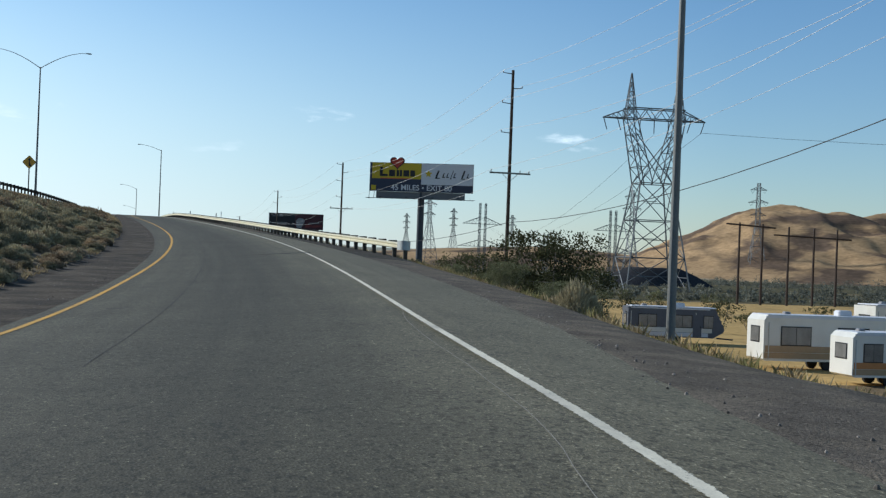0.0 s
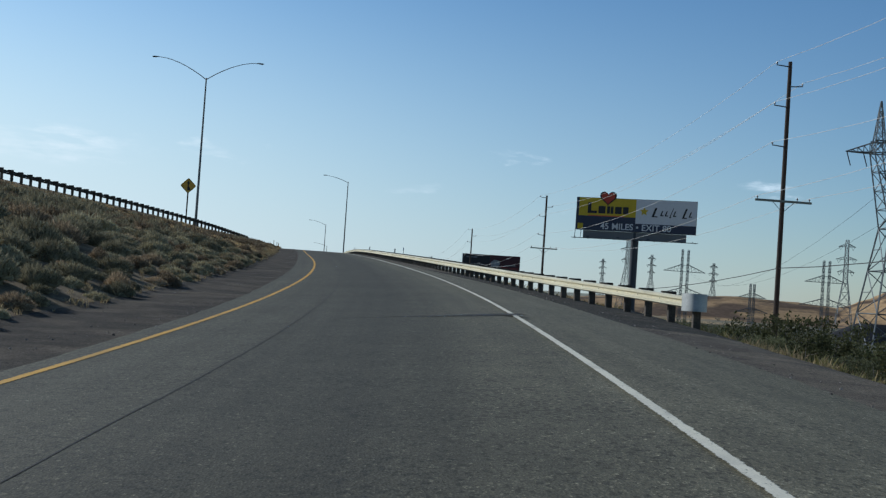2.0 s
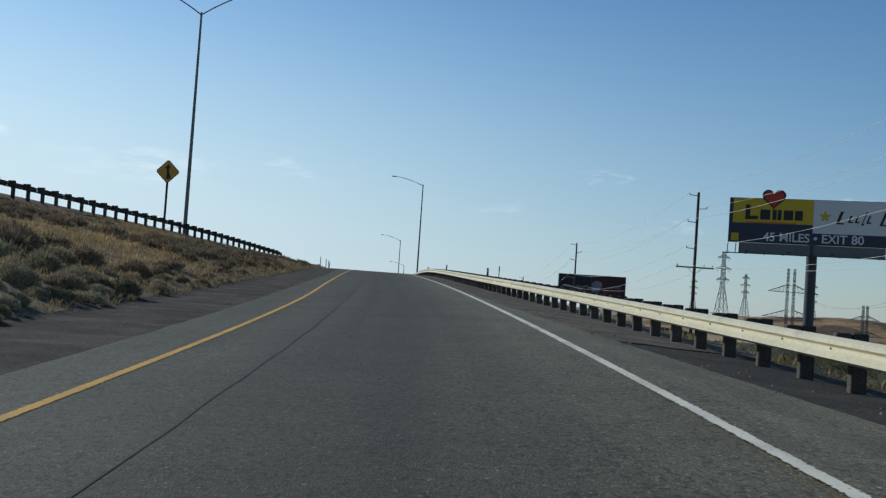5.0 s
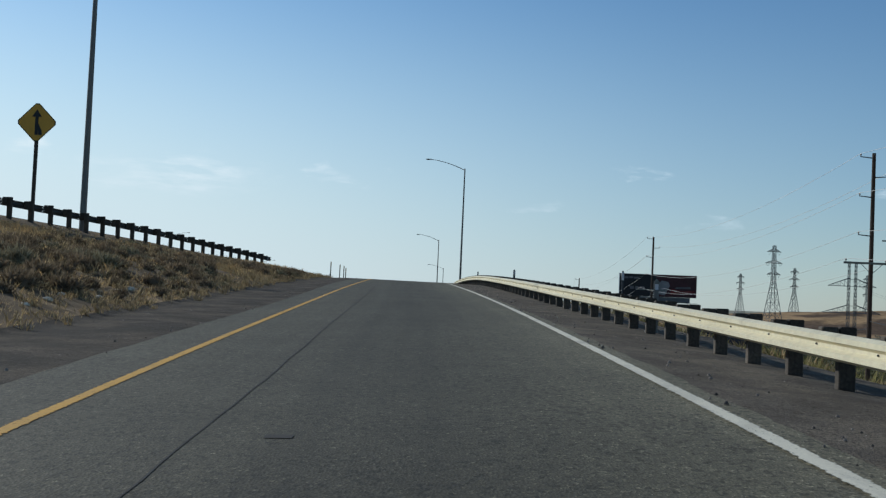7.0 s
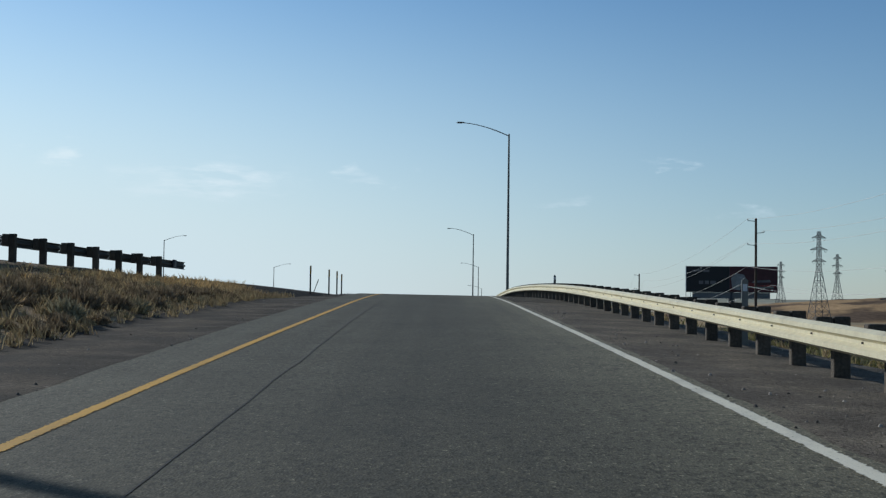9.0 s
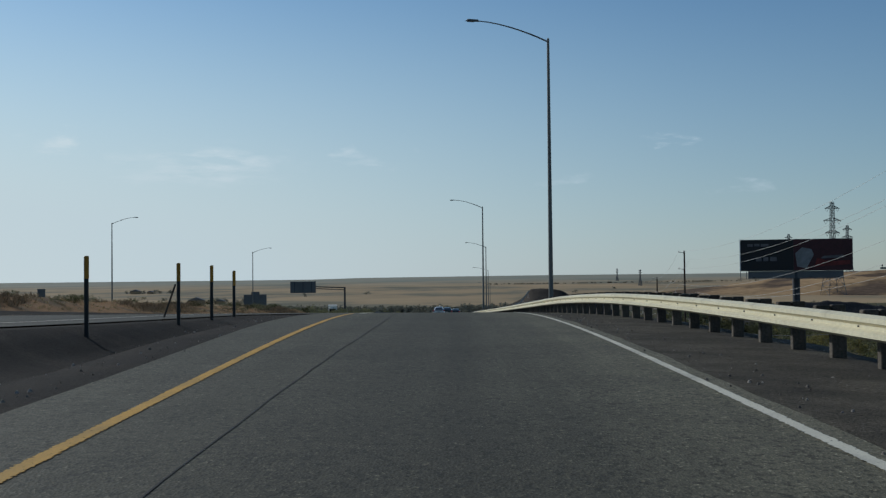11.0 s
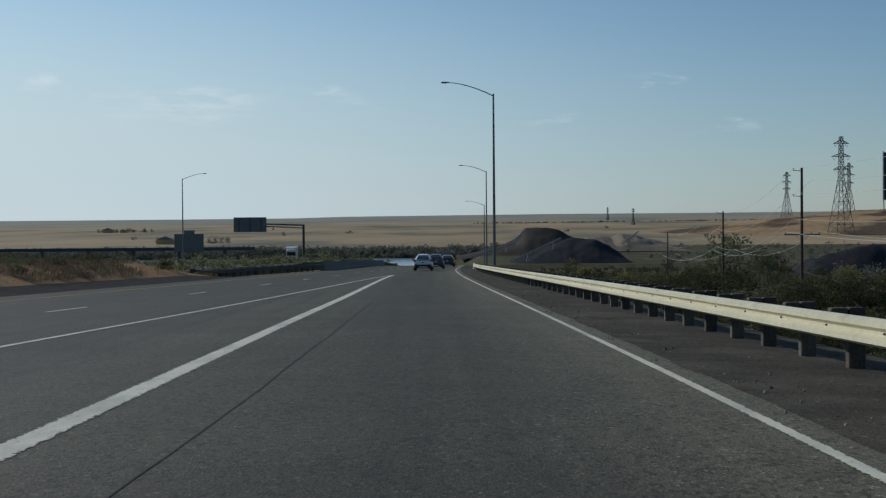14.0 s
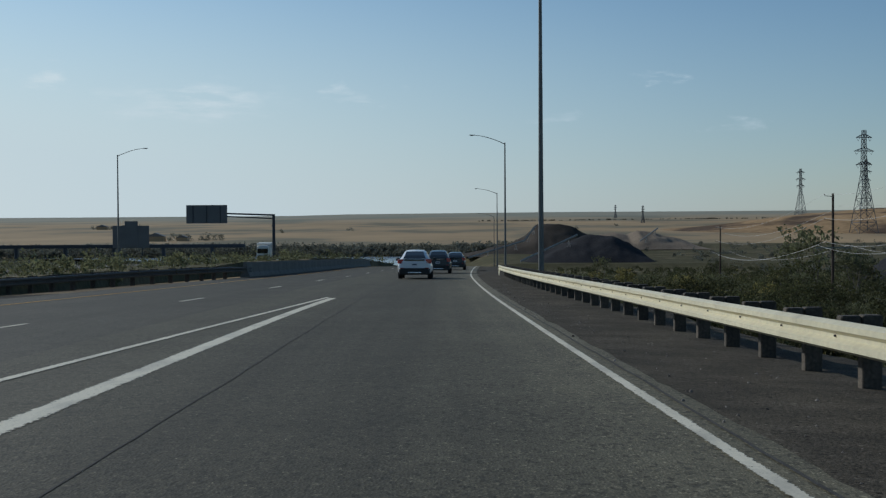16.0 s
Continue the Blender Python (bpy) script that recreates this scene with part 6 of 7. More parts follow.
def crossover(x, y, z, yaw, paint, label, tall=1.0):
    """A fastback crossover, its tail towards -y."""
    c = thing("car", label, "car", Matrix.Translation((x, y, z)) @ Matrix.Rotation(yaw, 4, "Z") @ Matrix.Rotation(-0.027, 4, "X"))
    zt = [0.98, 1.04, 1.10, 1.10, 1.08, 1.05, 1.02, 0.98, 0.90, 0.80, 0.66]
    st = [(-2.42, 0.80), (-2.34, 0.89), (-2.0, 0.94), (-1.4, 0.955), (-0.7, 0.95), (0.0, 0.95), (0.7, 0.95), (1.3, 0.94), (1.8, 0.92), (2.2, 0.85), (2.42, 0.70)]
    part("body", loft([car_ring(py, w * 0.97, w, 0.30 if 0 < i < 10 else 0.42, 0.72, zt[i], w * 0.88) for i, (py, w) in enumerate(st)]), paint, c, smooth=False)
    gh = [(-2.25, 1.06, 1.12, 0.70), (-1.9, 1.06, 1.29, 0.64), (-1.3, 1.06, 1.50, 0.57), (-0.7, 1.06, 1.58, 0.55), (0.0, 1.05, 1.60, 0.54), (0.5, 1.03, 1.57, 0.54), (1.0, 1.02, 1.38, 0.60), (1.45, 1.0, 1.08, 0.68)]
    rings = []
    for py, zl, zr, w in gh:
        zr = zl + (zr - zl) * tall
        half = [(0.85, zl - 0.04), (0.83, zl + 0.02), (w + 0.04, zr - 0.06), (w * 0.85, zr)]
        rings.append([(px, py, pz) for px, pz in half] + [(-px, py, pz) for px, pz in reversed(half)])
    part("cabin", loft(rings), paint, c)

    def at_ring(k, f):
        """A point up the side of ring k of the cabin, from 0 at the sill to 1 at the roof edge."""
        py, zl, zr, w = gh[k]
        zr = zl + (zr - zl) * tall
        return 0.83 + (w + 0.04 - 0.83) * f, py, zl + 0.02 + (zr - 0.08 - zl) * f

    rear = []
    for k, half in ((0, 0.62), (1, 0.54), (2, 0.47)):
        py, zl, zr, w = gh[k]
        zr = zl + (zr - zl) * tall
        rear.append([(px * half, py - 0.015, zr + 0.018) for px in (-1, -0.5, 0, 0.5, 1)])
    part("rear_window", Geo().grid(rear), CAR_GLASS, c, "dark sloping rear window")
    front = []
    for k, half in ((7, 0.66), (6, 0.62), (5, 0.56)):
        py, zl, zr, w = gh[k]
        zr = zl + (zr - zl) * tall
        front.append([(px * half, py + 0.015, zr + 0.018) for px in (-1, -0.5, 0, 0.5, 1)])
    part("windscreen", Geo().grid(front), CAR_GLASS, c, "dark windscreen")
    for s in (-1, 1):
        for ks in ((2, 3), (3, 4, 5), (5, 6)):
            lo = [at_ring(k, 0.12) for k in ks]
            hi = [at_ring(k, 0.86) for k in ks]
            part("side_window", Geo().grid([[(s * (p[0] + 0.012), p[1], p[2]) for p in row] for row in (lo, hi)]), CAR_GLASS, c, "dark side window")
    rf = []
    for py, zl, zr, w in gh[2:6]:
        zr = zl + (zr - zl) * tall
        rf.append([(w + 0.045, py, zr - 0.075), (w * 0.86, py, zr + 0.012), (0.0, py, zr + 0.03), (-w * 0.86, py, zr + 0.012), (-w - 0.045, py, zr - 0.075)])
    part("roof", Geo().grid(rf), paint, c, smooth=True)
    for s in (-1, 1):
        pil = []
        for py, zl, zr, w in gh[:3]:
            zr = zl + (zr - zl) * tall
            pil.append([(s * (w + 0.06), py, zr - 0.08), (s * (w * 0.86), py, zr + 0.012), (s * (w * 0.80), py, zr + 0.015)])
        part("rear_pillar", Geo().grid(pil), paint, c)
        part("tail_lamp", Geo().box((s * 0.76, -2.30, 0.97), (0.32, 0.20, 0.24), s * 0.30, 0.05), TAIL_RED, c, "red tail lamp")
        part("wing_mirror", Geo().box((s * 1.06, 0.75, 1.08), (0.22, 0.14, 0.17), 0, 0.05), BLACK, c)
        part("reflector", Geo().box((s * 0.68, -2.44, 0.60), (0.22, 0.03, 0.05)), TAIL_RED, c, "small red reflector")
        part("exhaust", Geo().rod((s * 0.6, -2.46, 0.36), (s * 0.6, -2.2, 0.36), 0.05, n=10), CHROME, c)
        for py in (-1.42, 1.42):
            wheel(c, s * 0.82, py)
    part("bumper", Geo().box((0, -2.40, 0.44), (1.70, 0.18, 0.32), 0, 0.06), BLACK, c, "black lower bumper")
    part("bumper_trim", Geo().box((0, -2.47, 0.36), (0.8, 0.06, 0.05), 0, 0.02), CHROME, c, "silver skid trim")
    part("tailgate_glass", Geo().box((0, -2.36, 1.02), (1.12, 0.10, 0.14), 0, 0.03), CAR_GLASS, c, "dark tailgate panel")
    part("plate", Geo().box((0, -2.43, 0.80), (0.32, 0.02, 0.16)), AD_WHITE, c, "pale number plate with a plain bar")
    part("plate_bar", Geo().box((0, -2.445, 0.80), (0.24, 0.01, 0.06)), NAVY, c)
    part("floor_pan", Geo().box((0, 0, 0.30), (1.5, 4.0, 0.14)), BLACK, c)
    return c


crossover(4.15, 412.2, ramp_z(4.15, 412.2), -0.01, CAR_WHITE, "white fastback crossover car with red tail lamps")
crossover(5.3, 434.2, ramp_z(5.3, 434.2), -0.02, CAR_DARK, "dark sport utility car on the slip road", 1.15)
crossover(6.7, 456.0, ramp_z(6.7, 456), -0.03, CAR_DARK, "dark car further down the road", 1.0)
crossover(-44.0, 440.0, max(ground_z(-48, 440), ground_z(-36, 440)) + 0.08, 3.1, CAR_DARK, "dark car on the opposite carriageway", 1.1)

tk = thing("truck", "white lorry cab with trailer on the far carriageway", "truck", Matrix.Translation((-29.5, 585.0, max(ground_z(opp_x(585) - 6, 585), ground_z(opp_x(585) + 6, 585)) + 0.08)) @ Matrix.Rotation(0.1, 4, "Z"))
part("cab", Geo().box((0, 0, 2.05), (2.4, 2.6, 2.9), 0, 0.25, 0.94).box((0, 1.0, 1.2), (2.3, 2.0, 1.4), 0, 0.2), RV_WHITE, tk)
part("windscreen", Geo().box((0, -1.3, 2.5), (2.0, 0.08, 0.9), 0, 0.02), CAR_GLASS, tk, "dark windscreen")
part("grille", Geo().box((0, -1.32, 1.2), (1.6, 0.08, 0.9), 0, 0.02), BLACK, tk)
part("trailer", Geo().box((0, 9.0, 2.5), (2.55, 13.5, 2.8), 0, 0.08), RV_WHITE, tk)
for s in (-1, 1):
    for py in (-0.4, 3.0, 12.5, 13.8):
        wheel(tk, s * 1.05, py, 0.5, 0.3)


def camper(x, y, z, yaw, length, label, body, stripe_mat, nose=False, tall=1.0):
    """A box trailer, its long side towards -y."""
    c = thing("camper", label, "camper trailer", Matrix.Translation((x, y, z)) @ Matrix.Rotation(yaw, 4, "Z") @ Matrix.Diagonal((1, 1, tall, 1)), "parked campers")
    h, w, L = 2.25, 2.4, length
    if nose:
        prof = [(-L / 2, 0.55), (L / 2 - 0.9, 0.55), (L / 2 - 0.1, 1.0), (L / 2, 1.25), (L / 2 - 0.75, 0.55 + h), (-L / 2, 0.55 + h)]
    else:
        prof = [(-L / 2, 0.6), (-L / 2 + 0.15, 0.5), (L / 2 - 0.1, 0.5), (L / 2, 0.7), (L / 2, 0.5 + h), (L / 2 - 0.12, 0.6 + h), (-L / 2 + 0.25, 0.6 + h), (-L / 2, 0.35 + h)]
    part("body", Geo().prism(prof, -w / 2, w / 2), body, c)
    part("stripe", Geo().box((0 if not nose else -0.4, -w / 2 - 0.012, 1.12), (L - (0.2 if not nose else 1.2), 0.02, 0.34)), stripe_mat, c, "coloured side stripe")
    part("roof_trim", Geo().box((-0.2, 0, 0.62 + h), (L - 0.9, w - 0.1, 0.06), 0, 0.03), AD_WHITE, c)
    for k, (px, pw) in enumerate(((-L * 0.30, L * 0.19), (L * 0.06, L * 0.20), (L * 0.33, L * 0.10))):
        wn_ = part("window", Geo().box((px, -w / 2 - 0.02, 1.80), (pw, 0.04, 1.02), 0, 0.0), BLACK, c, "dark framed window")
        part("pane", Geo().box((px - pw * 0.24, -w / 2 - 0.045, 1.80), (pw * 0.46, 0.02, 0.90)), RV_GLASS, wn_)
        part("pane", Geo().box((px + pw * 0.24, -w / 2 - 0.045, 1.80), (pw * 0.46, 0.02, 0.90)), RV_GLASS, wn_)
    part("skirt", Geo().box((-0.1 if not nose else -0.5, -w / 2 - 0.012, 0.78), (L - (0.3 if not nose else 1.6), 0.02, 0.30)), AD_WHITE if nose else RV_TAN, c, "lower side panel")
    part("roof_edge", Geo().box((-0.15 if not nose else -0.5, -w / 2 - 0.02, 0.52 + h), (L - (0.5 if not nose else 1.4), 0.05, 0.09)), AD_WHITE, c, "pale roof edge strip")
    for px in (-L * 0.47, L * 0.44 if not nose else L * 0.2):
        part("corner_trim", Geo().box((px, -w / 2 - 0.018, 1.55), (0.06, 0.03, 1.9)), GALV, c, "thin metal corner trim")
    door = part("door", Geo().box((L * 0.215, -w / 2 - 0.02, 1.45), (0.68, 0.035, 1.75)), body, c)
    part("handle", Geo().box((L * 0.215 + 0.26, -w / 2 - 0.05, 1.40), (0.06, 0.03, 0.14)), BLACK, door)
    part("end_window", Geo().box((-L / 2 - 0.01, 0, 1.85), (0.04, 1.25, 0.85)), BLACK, c)
    part("end_pane", Geo().box((-L / 2 - 0.035, 0, 1.85), (0.02, 1.1, 0.72)), RV_GLASS, c)
    part("roof_unit", Geo().box((L * 0.05, 0, 0.80 + h), (0.9, 0.75, 0.30), 0, 0.08), AD_WHITE, c, "roof air conditioner")
    part("roof_vent", Geo().box((-L * 0.3, 0.2, 0.72 + h), (0.4, 0.4, 0.14), 0, 0.04), AD_GREY, c)
    for s in (-1, 1):
        for px in (-0.45, 0.45):
            wheel_g = Geo().rod((px - L * 0.05, s * w * 0.42 - 0.12, 0.34), (px - L * 0.05, s * w * 0.42 + 0.12, 0.34), 0.34, n=18)
            part("wheel", wheel_g, RUBBER, c)
    part("tow_bar", Geo().rod((L / 2 - 0.3, 0, 0.5), (L / 2 + 1.0, 0, 0.42), 0.06, n=6), STEEL_DARK, c)
    return c


camper(44.1, 69.6, ground_z(44.1, 69.6) - 0.02, -0.08, 10.4, "long cream camper trailer with dark windows", RV_WHITE, RV_TAN, False, 1.16)
camper(41.9, 60.5, ground_z(41.9, 60.5) - 0.02, -0.06, 6.0, "white camper with orange stripe on dry grass", RV_WHITE, RV_STRIPE, False, 1.0)
camper(43.9, 92.0, ground_z(43.9, 92) - 0.02, -0.22, 7.6, "grey sloped-nose camper trailer among shrubs", RV_GREY, RV_WHITE, True)
camper(60.5, 85.0, ground_z(60.5, 85) + 0.0, 0.12, 9.0, "white camper parked behind another", RV_WHITE, RV_TAN, True, 1.3)

# wire fence along the foot of the slope
for i in range(18):
    y = 44 + i * 3.6
    x = edge_x(y) + 12.5 + 0.35 * max(0, 66 - y) * 0.4
    fp = solid("fence_post", Geo().rod((0, 0, -0.4), (0.02, 0, 1.35), 0.035, 0.03, 6), GALV if i % 3 else POST_WOOD, "thin grey fence post in weeds", "fence post", "field fence posts", m=Matrix.Translation((x, y, ground_z(x, y))))


# ---- plants ----
def leaf_quads(g_, c, r, n, size, up=0.5, rnd=rng):
    for _ in range(n):
        d = Vector((rnd.gauss(0, 1), rnd.gauss(0, 1), rnd.gauss(0, 1))).normalized() * (r * rnd.random() ** 0.4)
        p = Vector(c) + Vector((d.x, d.y, d.z * 0.8))
        a = Vector((rnd.gauss(0, 1), rnd.gauss(0, 1), rnd.gauss(0, 1) + up)).normalized()
        b = a.cross(Vector((rnd.gauss(0, 1), rnd.gauss(0, 1), rnd.gauss(0, 1)))).normalized()
        s = size * (0.6 + 0.8 * rnd.random())
        g_.add([p - b * s * 0.28, p + a * s * 0.5 - b * s * 0.3, p + a * s, p + a * s * 0.5 + b * s * 0.3], [(0, 1, 2, 3)])
    return g_


def sage_mesh(seed, n=2600, size=0.085, g_=None, at=(0, 0, 0), k=1.0):
    """A rounded bush of several soft tufts, each a fan of fine upright sprays over a solid dome added to block light.
    """
    r_ = random.Random(seed)
    g_ = g_ or Geo()
    o = Vector(at)
    tufts = [(Vector((0, 0, 0.05)), 0.44)]
    for i in range(6):
        th = 2 * math.pi * i / 6 + r_.random()
        tufts.append((Vector((0.30 * math.cos(th), 0.30 * math.sin(th), 0.02 + 0.10 * r_.random())), 0.20 + 0.12 * r_.random()))
    weight = [t[1] ** 2 for t in tufts]
    for c, rad in tufts:
        m_ = int(n * rad ** 2 / sum(weight))
        for _ in range(m_):
            th, ph = r_.random() * 2 * math.pi, math.acos(1 - 1.05 * r_.random())
            d = Vector((math.sin(ph) * math.cos(th), math.sin(ph) * math.sin(th), math.cos(ph)))
            p = c + d * rad * (0.66 + 0.34 * r_.random())
            p.z = max(p.z, 0.0)
            a_ = (d + Vector((r_.gauss(0, 0.28), r_.gauss(0, 0.28), 0.55 + r_.gauss(0, 0.2)))).normalized()
            q = a_.cross(Vector((r_.gauss(0, 1), r_.gauss(0, 1), r_.gauss(0, 1)))).normalized()
            z_ = size * (0.6 + 0.9 * r_.random())
            w_ = z_ * (0.11 + 0.10 * r_.random())
            g_.add([o + (p - q * w_) * k, o + (p + a_ * z_) * k, o + (p + q * w_) * k], [(0, 1, 2)])
        core = []
        for i in range(4):
            ph = 0.05 + (math.pi / 2 + 0.2) * i / 3
            core.append([o + (c + Vector((math.sin(ph) * math.cos(2 * math.pi * j / 8), math.sin(ph) * math.sin(2 * math.pi * j / 8), math.cos(ph))) * rad * 0.68) * k for j in range(9)])
        g_.grid(core)
    return g_


SAGE_MESHES = [sage_mesh(k).mesh("sagebrush", SAGE) for k in range(6)]
BRUSH_MESHES = [sage_mesh(k + 9).mesh("brush", BRUSH) for k in range(4)]
spots = []
rest, rest_brown = Geo(), Geo()
prng = random.Random(21)
tries = 0
while len(spots) < 1450 and tries < 40000:
    tries += 1
    y = 22 + 192 * prng.random()
    lo, hi = main_right(y) + 2.6, ramp_left(y) - 2.4
    lo = max(lo, hi - 24)
    if hi - lo < 1.0:
        continue
    x = lo + (hi - lo) * prng.random() ** 0.72
    up_bank = (hi - x) / (hi - lo)
    if prng.random() < (0.5 + 0.5 * smooth(-0.1, 0.2, noise.noise((x * 0.16, y * 0.07, 4.0))) if y > 112 else 0.45 * smooth(0.45, 0.95, up_bank)):
        continue
    s = (0.75 + 0.85 * prng.random() ** 1.6) * (1.0 - 0.35 * smooth(108, 128, y)) * (0.5 + 0.5 * smooth(0.0, 6.0, x - main_right(y) - 2.4)) * (0.55 + 0.45 * smooth(0.0, 0.15, up_bank))
    if any(abs(x - a) < 1.6 and (x - a) ** 2 + (y - b) ** 2 < (0.52 * (s + c_)) ** 2 for a, b, c_ in spots):
        continue
    spots.append((x, y, s))
spots.sort(key=lambda q: (ramp_left(q[1]) - q[0]) + 0.10 * abs(q[1] - 75))
for i, (x, y, s) in enumerate(spots):
    z = ground_z(x, y) - 0.05
    brown = prng.random() < (0.22 if y < 115 else 0.8)
    if i < 290:
        m = Matrix.Translation((x, y, z)) @ Matrix.Rotation(prng.random() * 6.28, 4, "Z") @ Matrix.Diagonal((s * (0.9 + 0.5 * prng.random()), s * (0.9 + 0.3 * prng.random()), s * (0.8 + 0.45 * prng.random()), 1))
        ob = new("brush" if brown else "sagebrush", BRUSH_MESHES[i % 4] if brown else SAGE_MESHES[i % 6])
        ob.matrix_basis = m
        tagged(ob, "dry brown brush clump on a dry bank" if brown else "grey-green sagebrush clump on a dry bank", "shrub", "bank brush" if brown else "bank sagebrush")
    else:
        sage_mesh(i, 520, 0.15, rest_brown if brown else rest, (x, y, z), s)
solid("brush_cover", rest_brown, BRUSH, "dry brown brush covering the bank", "shrub", kind="stuff")
solid("sagebrush_cover", rest, SAGE, "grey-green sagebrush covering the dry bank", "shrub", kind="stuff")


def scatter(name, mat, label, n, place, blade, seed, kind="stuff", thick=1.0, spread=0.28):
    """Tufts of thin blades in one object."""
    r_ = random.Random(seed)
    vs, fs = [], []
    for _ in range(n):
        q = place(r_)
        if q is None:
            continue
        x, y, s = q
        z = ground_z(x, y) - 0.02
        for _b in range(blade):
            th = r_.random() * 6.283
            lean = (0.1 + 0.6 * r_.random()) * s
            h = s * (0.6 + 0.7 * r_.random())
            w = 0.005 * thick * (0.7 + s)
            bx, by = x + r_.gauss(0, spread) * s, y + r_.gauss(0, spread) * s
            k = len(vs)
            px, py = -math.sin(th) * w, math.cos(th) * w
            tx_, ty_ = bx + math.cos(th) * lean, by + math.sin(th) * lean
            mx_, my_ = bx + math.cos(th) * lean * 0.35, by + math.sin(th) * lean * 0.35
            vs += [(bx - px, by - py, z), (bx + px, by + py, z), (mx_ + px, my_ + py, z + h * 0.6), (tx_, ty_, z + h), (mx_ - px, my_ - py, z + h * 0.6)]
            fs.append((k, k + 1, k + 2, k + 3, k + 4))
    g_ = Geo()
    g_.v, g_.f = vs, fs
    return solid(name, g_, mat, label, "grass", kind=kind)


def on_left_bank(r_):
    y = 15 + 202 * r_.random()
    if y < 110 and r_.random() < 0.8:
        return None
    lo, hi = main_right(y) + 2.8, ramp_left(y) - 1.9
    lo = max(lo, hi - 24)
    return (lo + (hi - lo) * r_.random(), y, 0.07 + 0.18 * r_.random() ** 1.5 + 0.06 * smooth(110, 150, y)) if hi > lo else None


def on_left_foot(r_):
    y = 15 + 200 * r_.random()
    return (ramp_left(y) - 2.15 - abs(r_.gauss(0, 1.1)), y, 0.06 + 0.16 * r_.random() ** 1.8)


def on_right_verge(r_):
    y = -20 + 240 * r_.random()
    x = edge_x(y) + verge(y) + 0.5 + abs(r_.gauss(0, 1.8))
    return (x, y, 0.08 + 0.24 * r_.random() ** 1.6)


def on_right_far(r_):
    y = 200 + 260 * r_.random()
    x = edge_x(y) + verge(y) + 1.6 + abs(r_.gauss(0, 3.0))
    return (x, y, 0.12 + 0.3 * r_.random())


def on_median(r_):
    y = 262 + 116 * r_.random()
    x = main_left(y) - 2.4 - 10 * r_.random()
    return (x, y, 0.07 + 0.16 * r_.random() ** 1.5)


def in_drifts(r_):
    y = 108 + 112 * r_.random()
    lo, hi = main_right(y) + 1.7, ramp_left(y) - 2.3
    lo = max(lo, hi - 24)
    if hi <= lo:
        return None
    x = lo + (hi - lo) * r_.random()
    if r_.random() > 0.12 + 0.88 * smooth(-0.12, 0.22, noise.noise((x * 0.16, y * 0.07, 4.0))):
        return None
    return x, y, (0.09 + 0.16 * r_.random() ** 1.4) * (0.45 + 0.55 * smooth(0.0, 2.5, hi - x))


scatter("dry_grass", GOLD_GRASS, "golden dry grass in drifts on the bank", 9000, in_drifts, 22, 9, thick=0.6, spread=1.3)
scatter("dry_grass", DRYGRASS, "dry straw grass on the bank", 4200, on_left_bank, 14, 3)
scatter("dry_grass", DRYGRASS, "dry straw grass at the foot of the bank", 1500, on_left_foot, 10, 4)
scatter("roadside_weeds", WEED, "yellow-green weeds along the gravel edge", 4500, on_right_verge, 12, 5)
scatter("dry_grass", DRYGRASS, "dry straw grass along the gravel edge", 5000, on_right_verge, 12, 6)
scatter("roadside_weeds", WEED, "weeds below the guardrail", 3000, on_right_far, 8, 7)
scatter("dry_grass", DRYGRASS, "dry orange grass on the median bank", 2600, on_median, 12, 8)


def median_brush(r_):
    q = on_median(r_)
    return (q[0], q[1], q[2] + 0.16) if noise.noise((q[0] * 0.25, q[1] * 0.05, 2.0)) > 0.0 else None


scatter("brush", BRUSH, "dark brown brush on the median bank", 3000, median_brush, 16, 10, thick=0.6, spread=0.7)


def tree_meshes(seed, h, w, clumps, leaf, size, per):
    r_ = random.Random(seed)
    t, c = Geo(), Geo()
    stems = 3 + seed % 3
    tips = []
    for s in range(stems):
        th = 2 * math.pi * s / stems + r_.random()
        a = Vector((0.1 * math.cos(th), 0.1 * math.sin(th), -0.3))
        b = Vector((w * 0.22 * math.cos(th), w * 0.22 * math.sin(th), h * 0.4))
        e = Vector((w * 0.36 * math.cos(th), w * 0.36 * math.sin(th), h * (0.7 + 0.2 * r_.random())))
        t.rod(a, b, 0.035 * h * 0.4, 0.02 * h * 0.4, 6).rod(b, e, 0.02 * h * 0.4, 0.008 * h * 0.4, 5)
        for _ in range(3):
            q = b.lerp(e, r_.random())
            f_ = q + Vector((r_.gauss(0, 0.2) * w, r_.gauss(0, 0.2) * w, 0.15 * h * r_.random()))
            t.rod(q, f_, 0.01 * h * 0.4, 0.004 * h * 0.4, 4, False)
            tips.append(f_)
        tips += [e, b.lerp(e, 0.6)]
    for k in range(clumps):
        base = tips[k % len(tips)]
        p = base + Vector((r_.gauss(0, 0.16) * w, r_.gauss(0, 0.16) * w, r_.gauss(0, 0.12) * h))
        p.z = max(0.12 * h, min(p.z, h * 0.95))
        leaf_quads(c, p, w * (0.08 + 0.08 * r_.random()), per, size, 0.4, r_)
    return t, c


def make_tree(seed, h, w, leaf_mat, label, name="tree", clumps=120, size=0.15, per=60):
    t, c = tree_meshes(seed, h, w, clumps, leaf_mat, size, per)
    tr = thing(name, label, "tree" if name == "tree" else "shrub", Matrix.Translation((0, 0, -60)), "roadside trees" if name == "tree" else "roadside shrubs")
    part("trunk", t, BARK, tr)
    part("crown", c, leaf_mat, tr)
    return tr


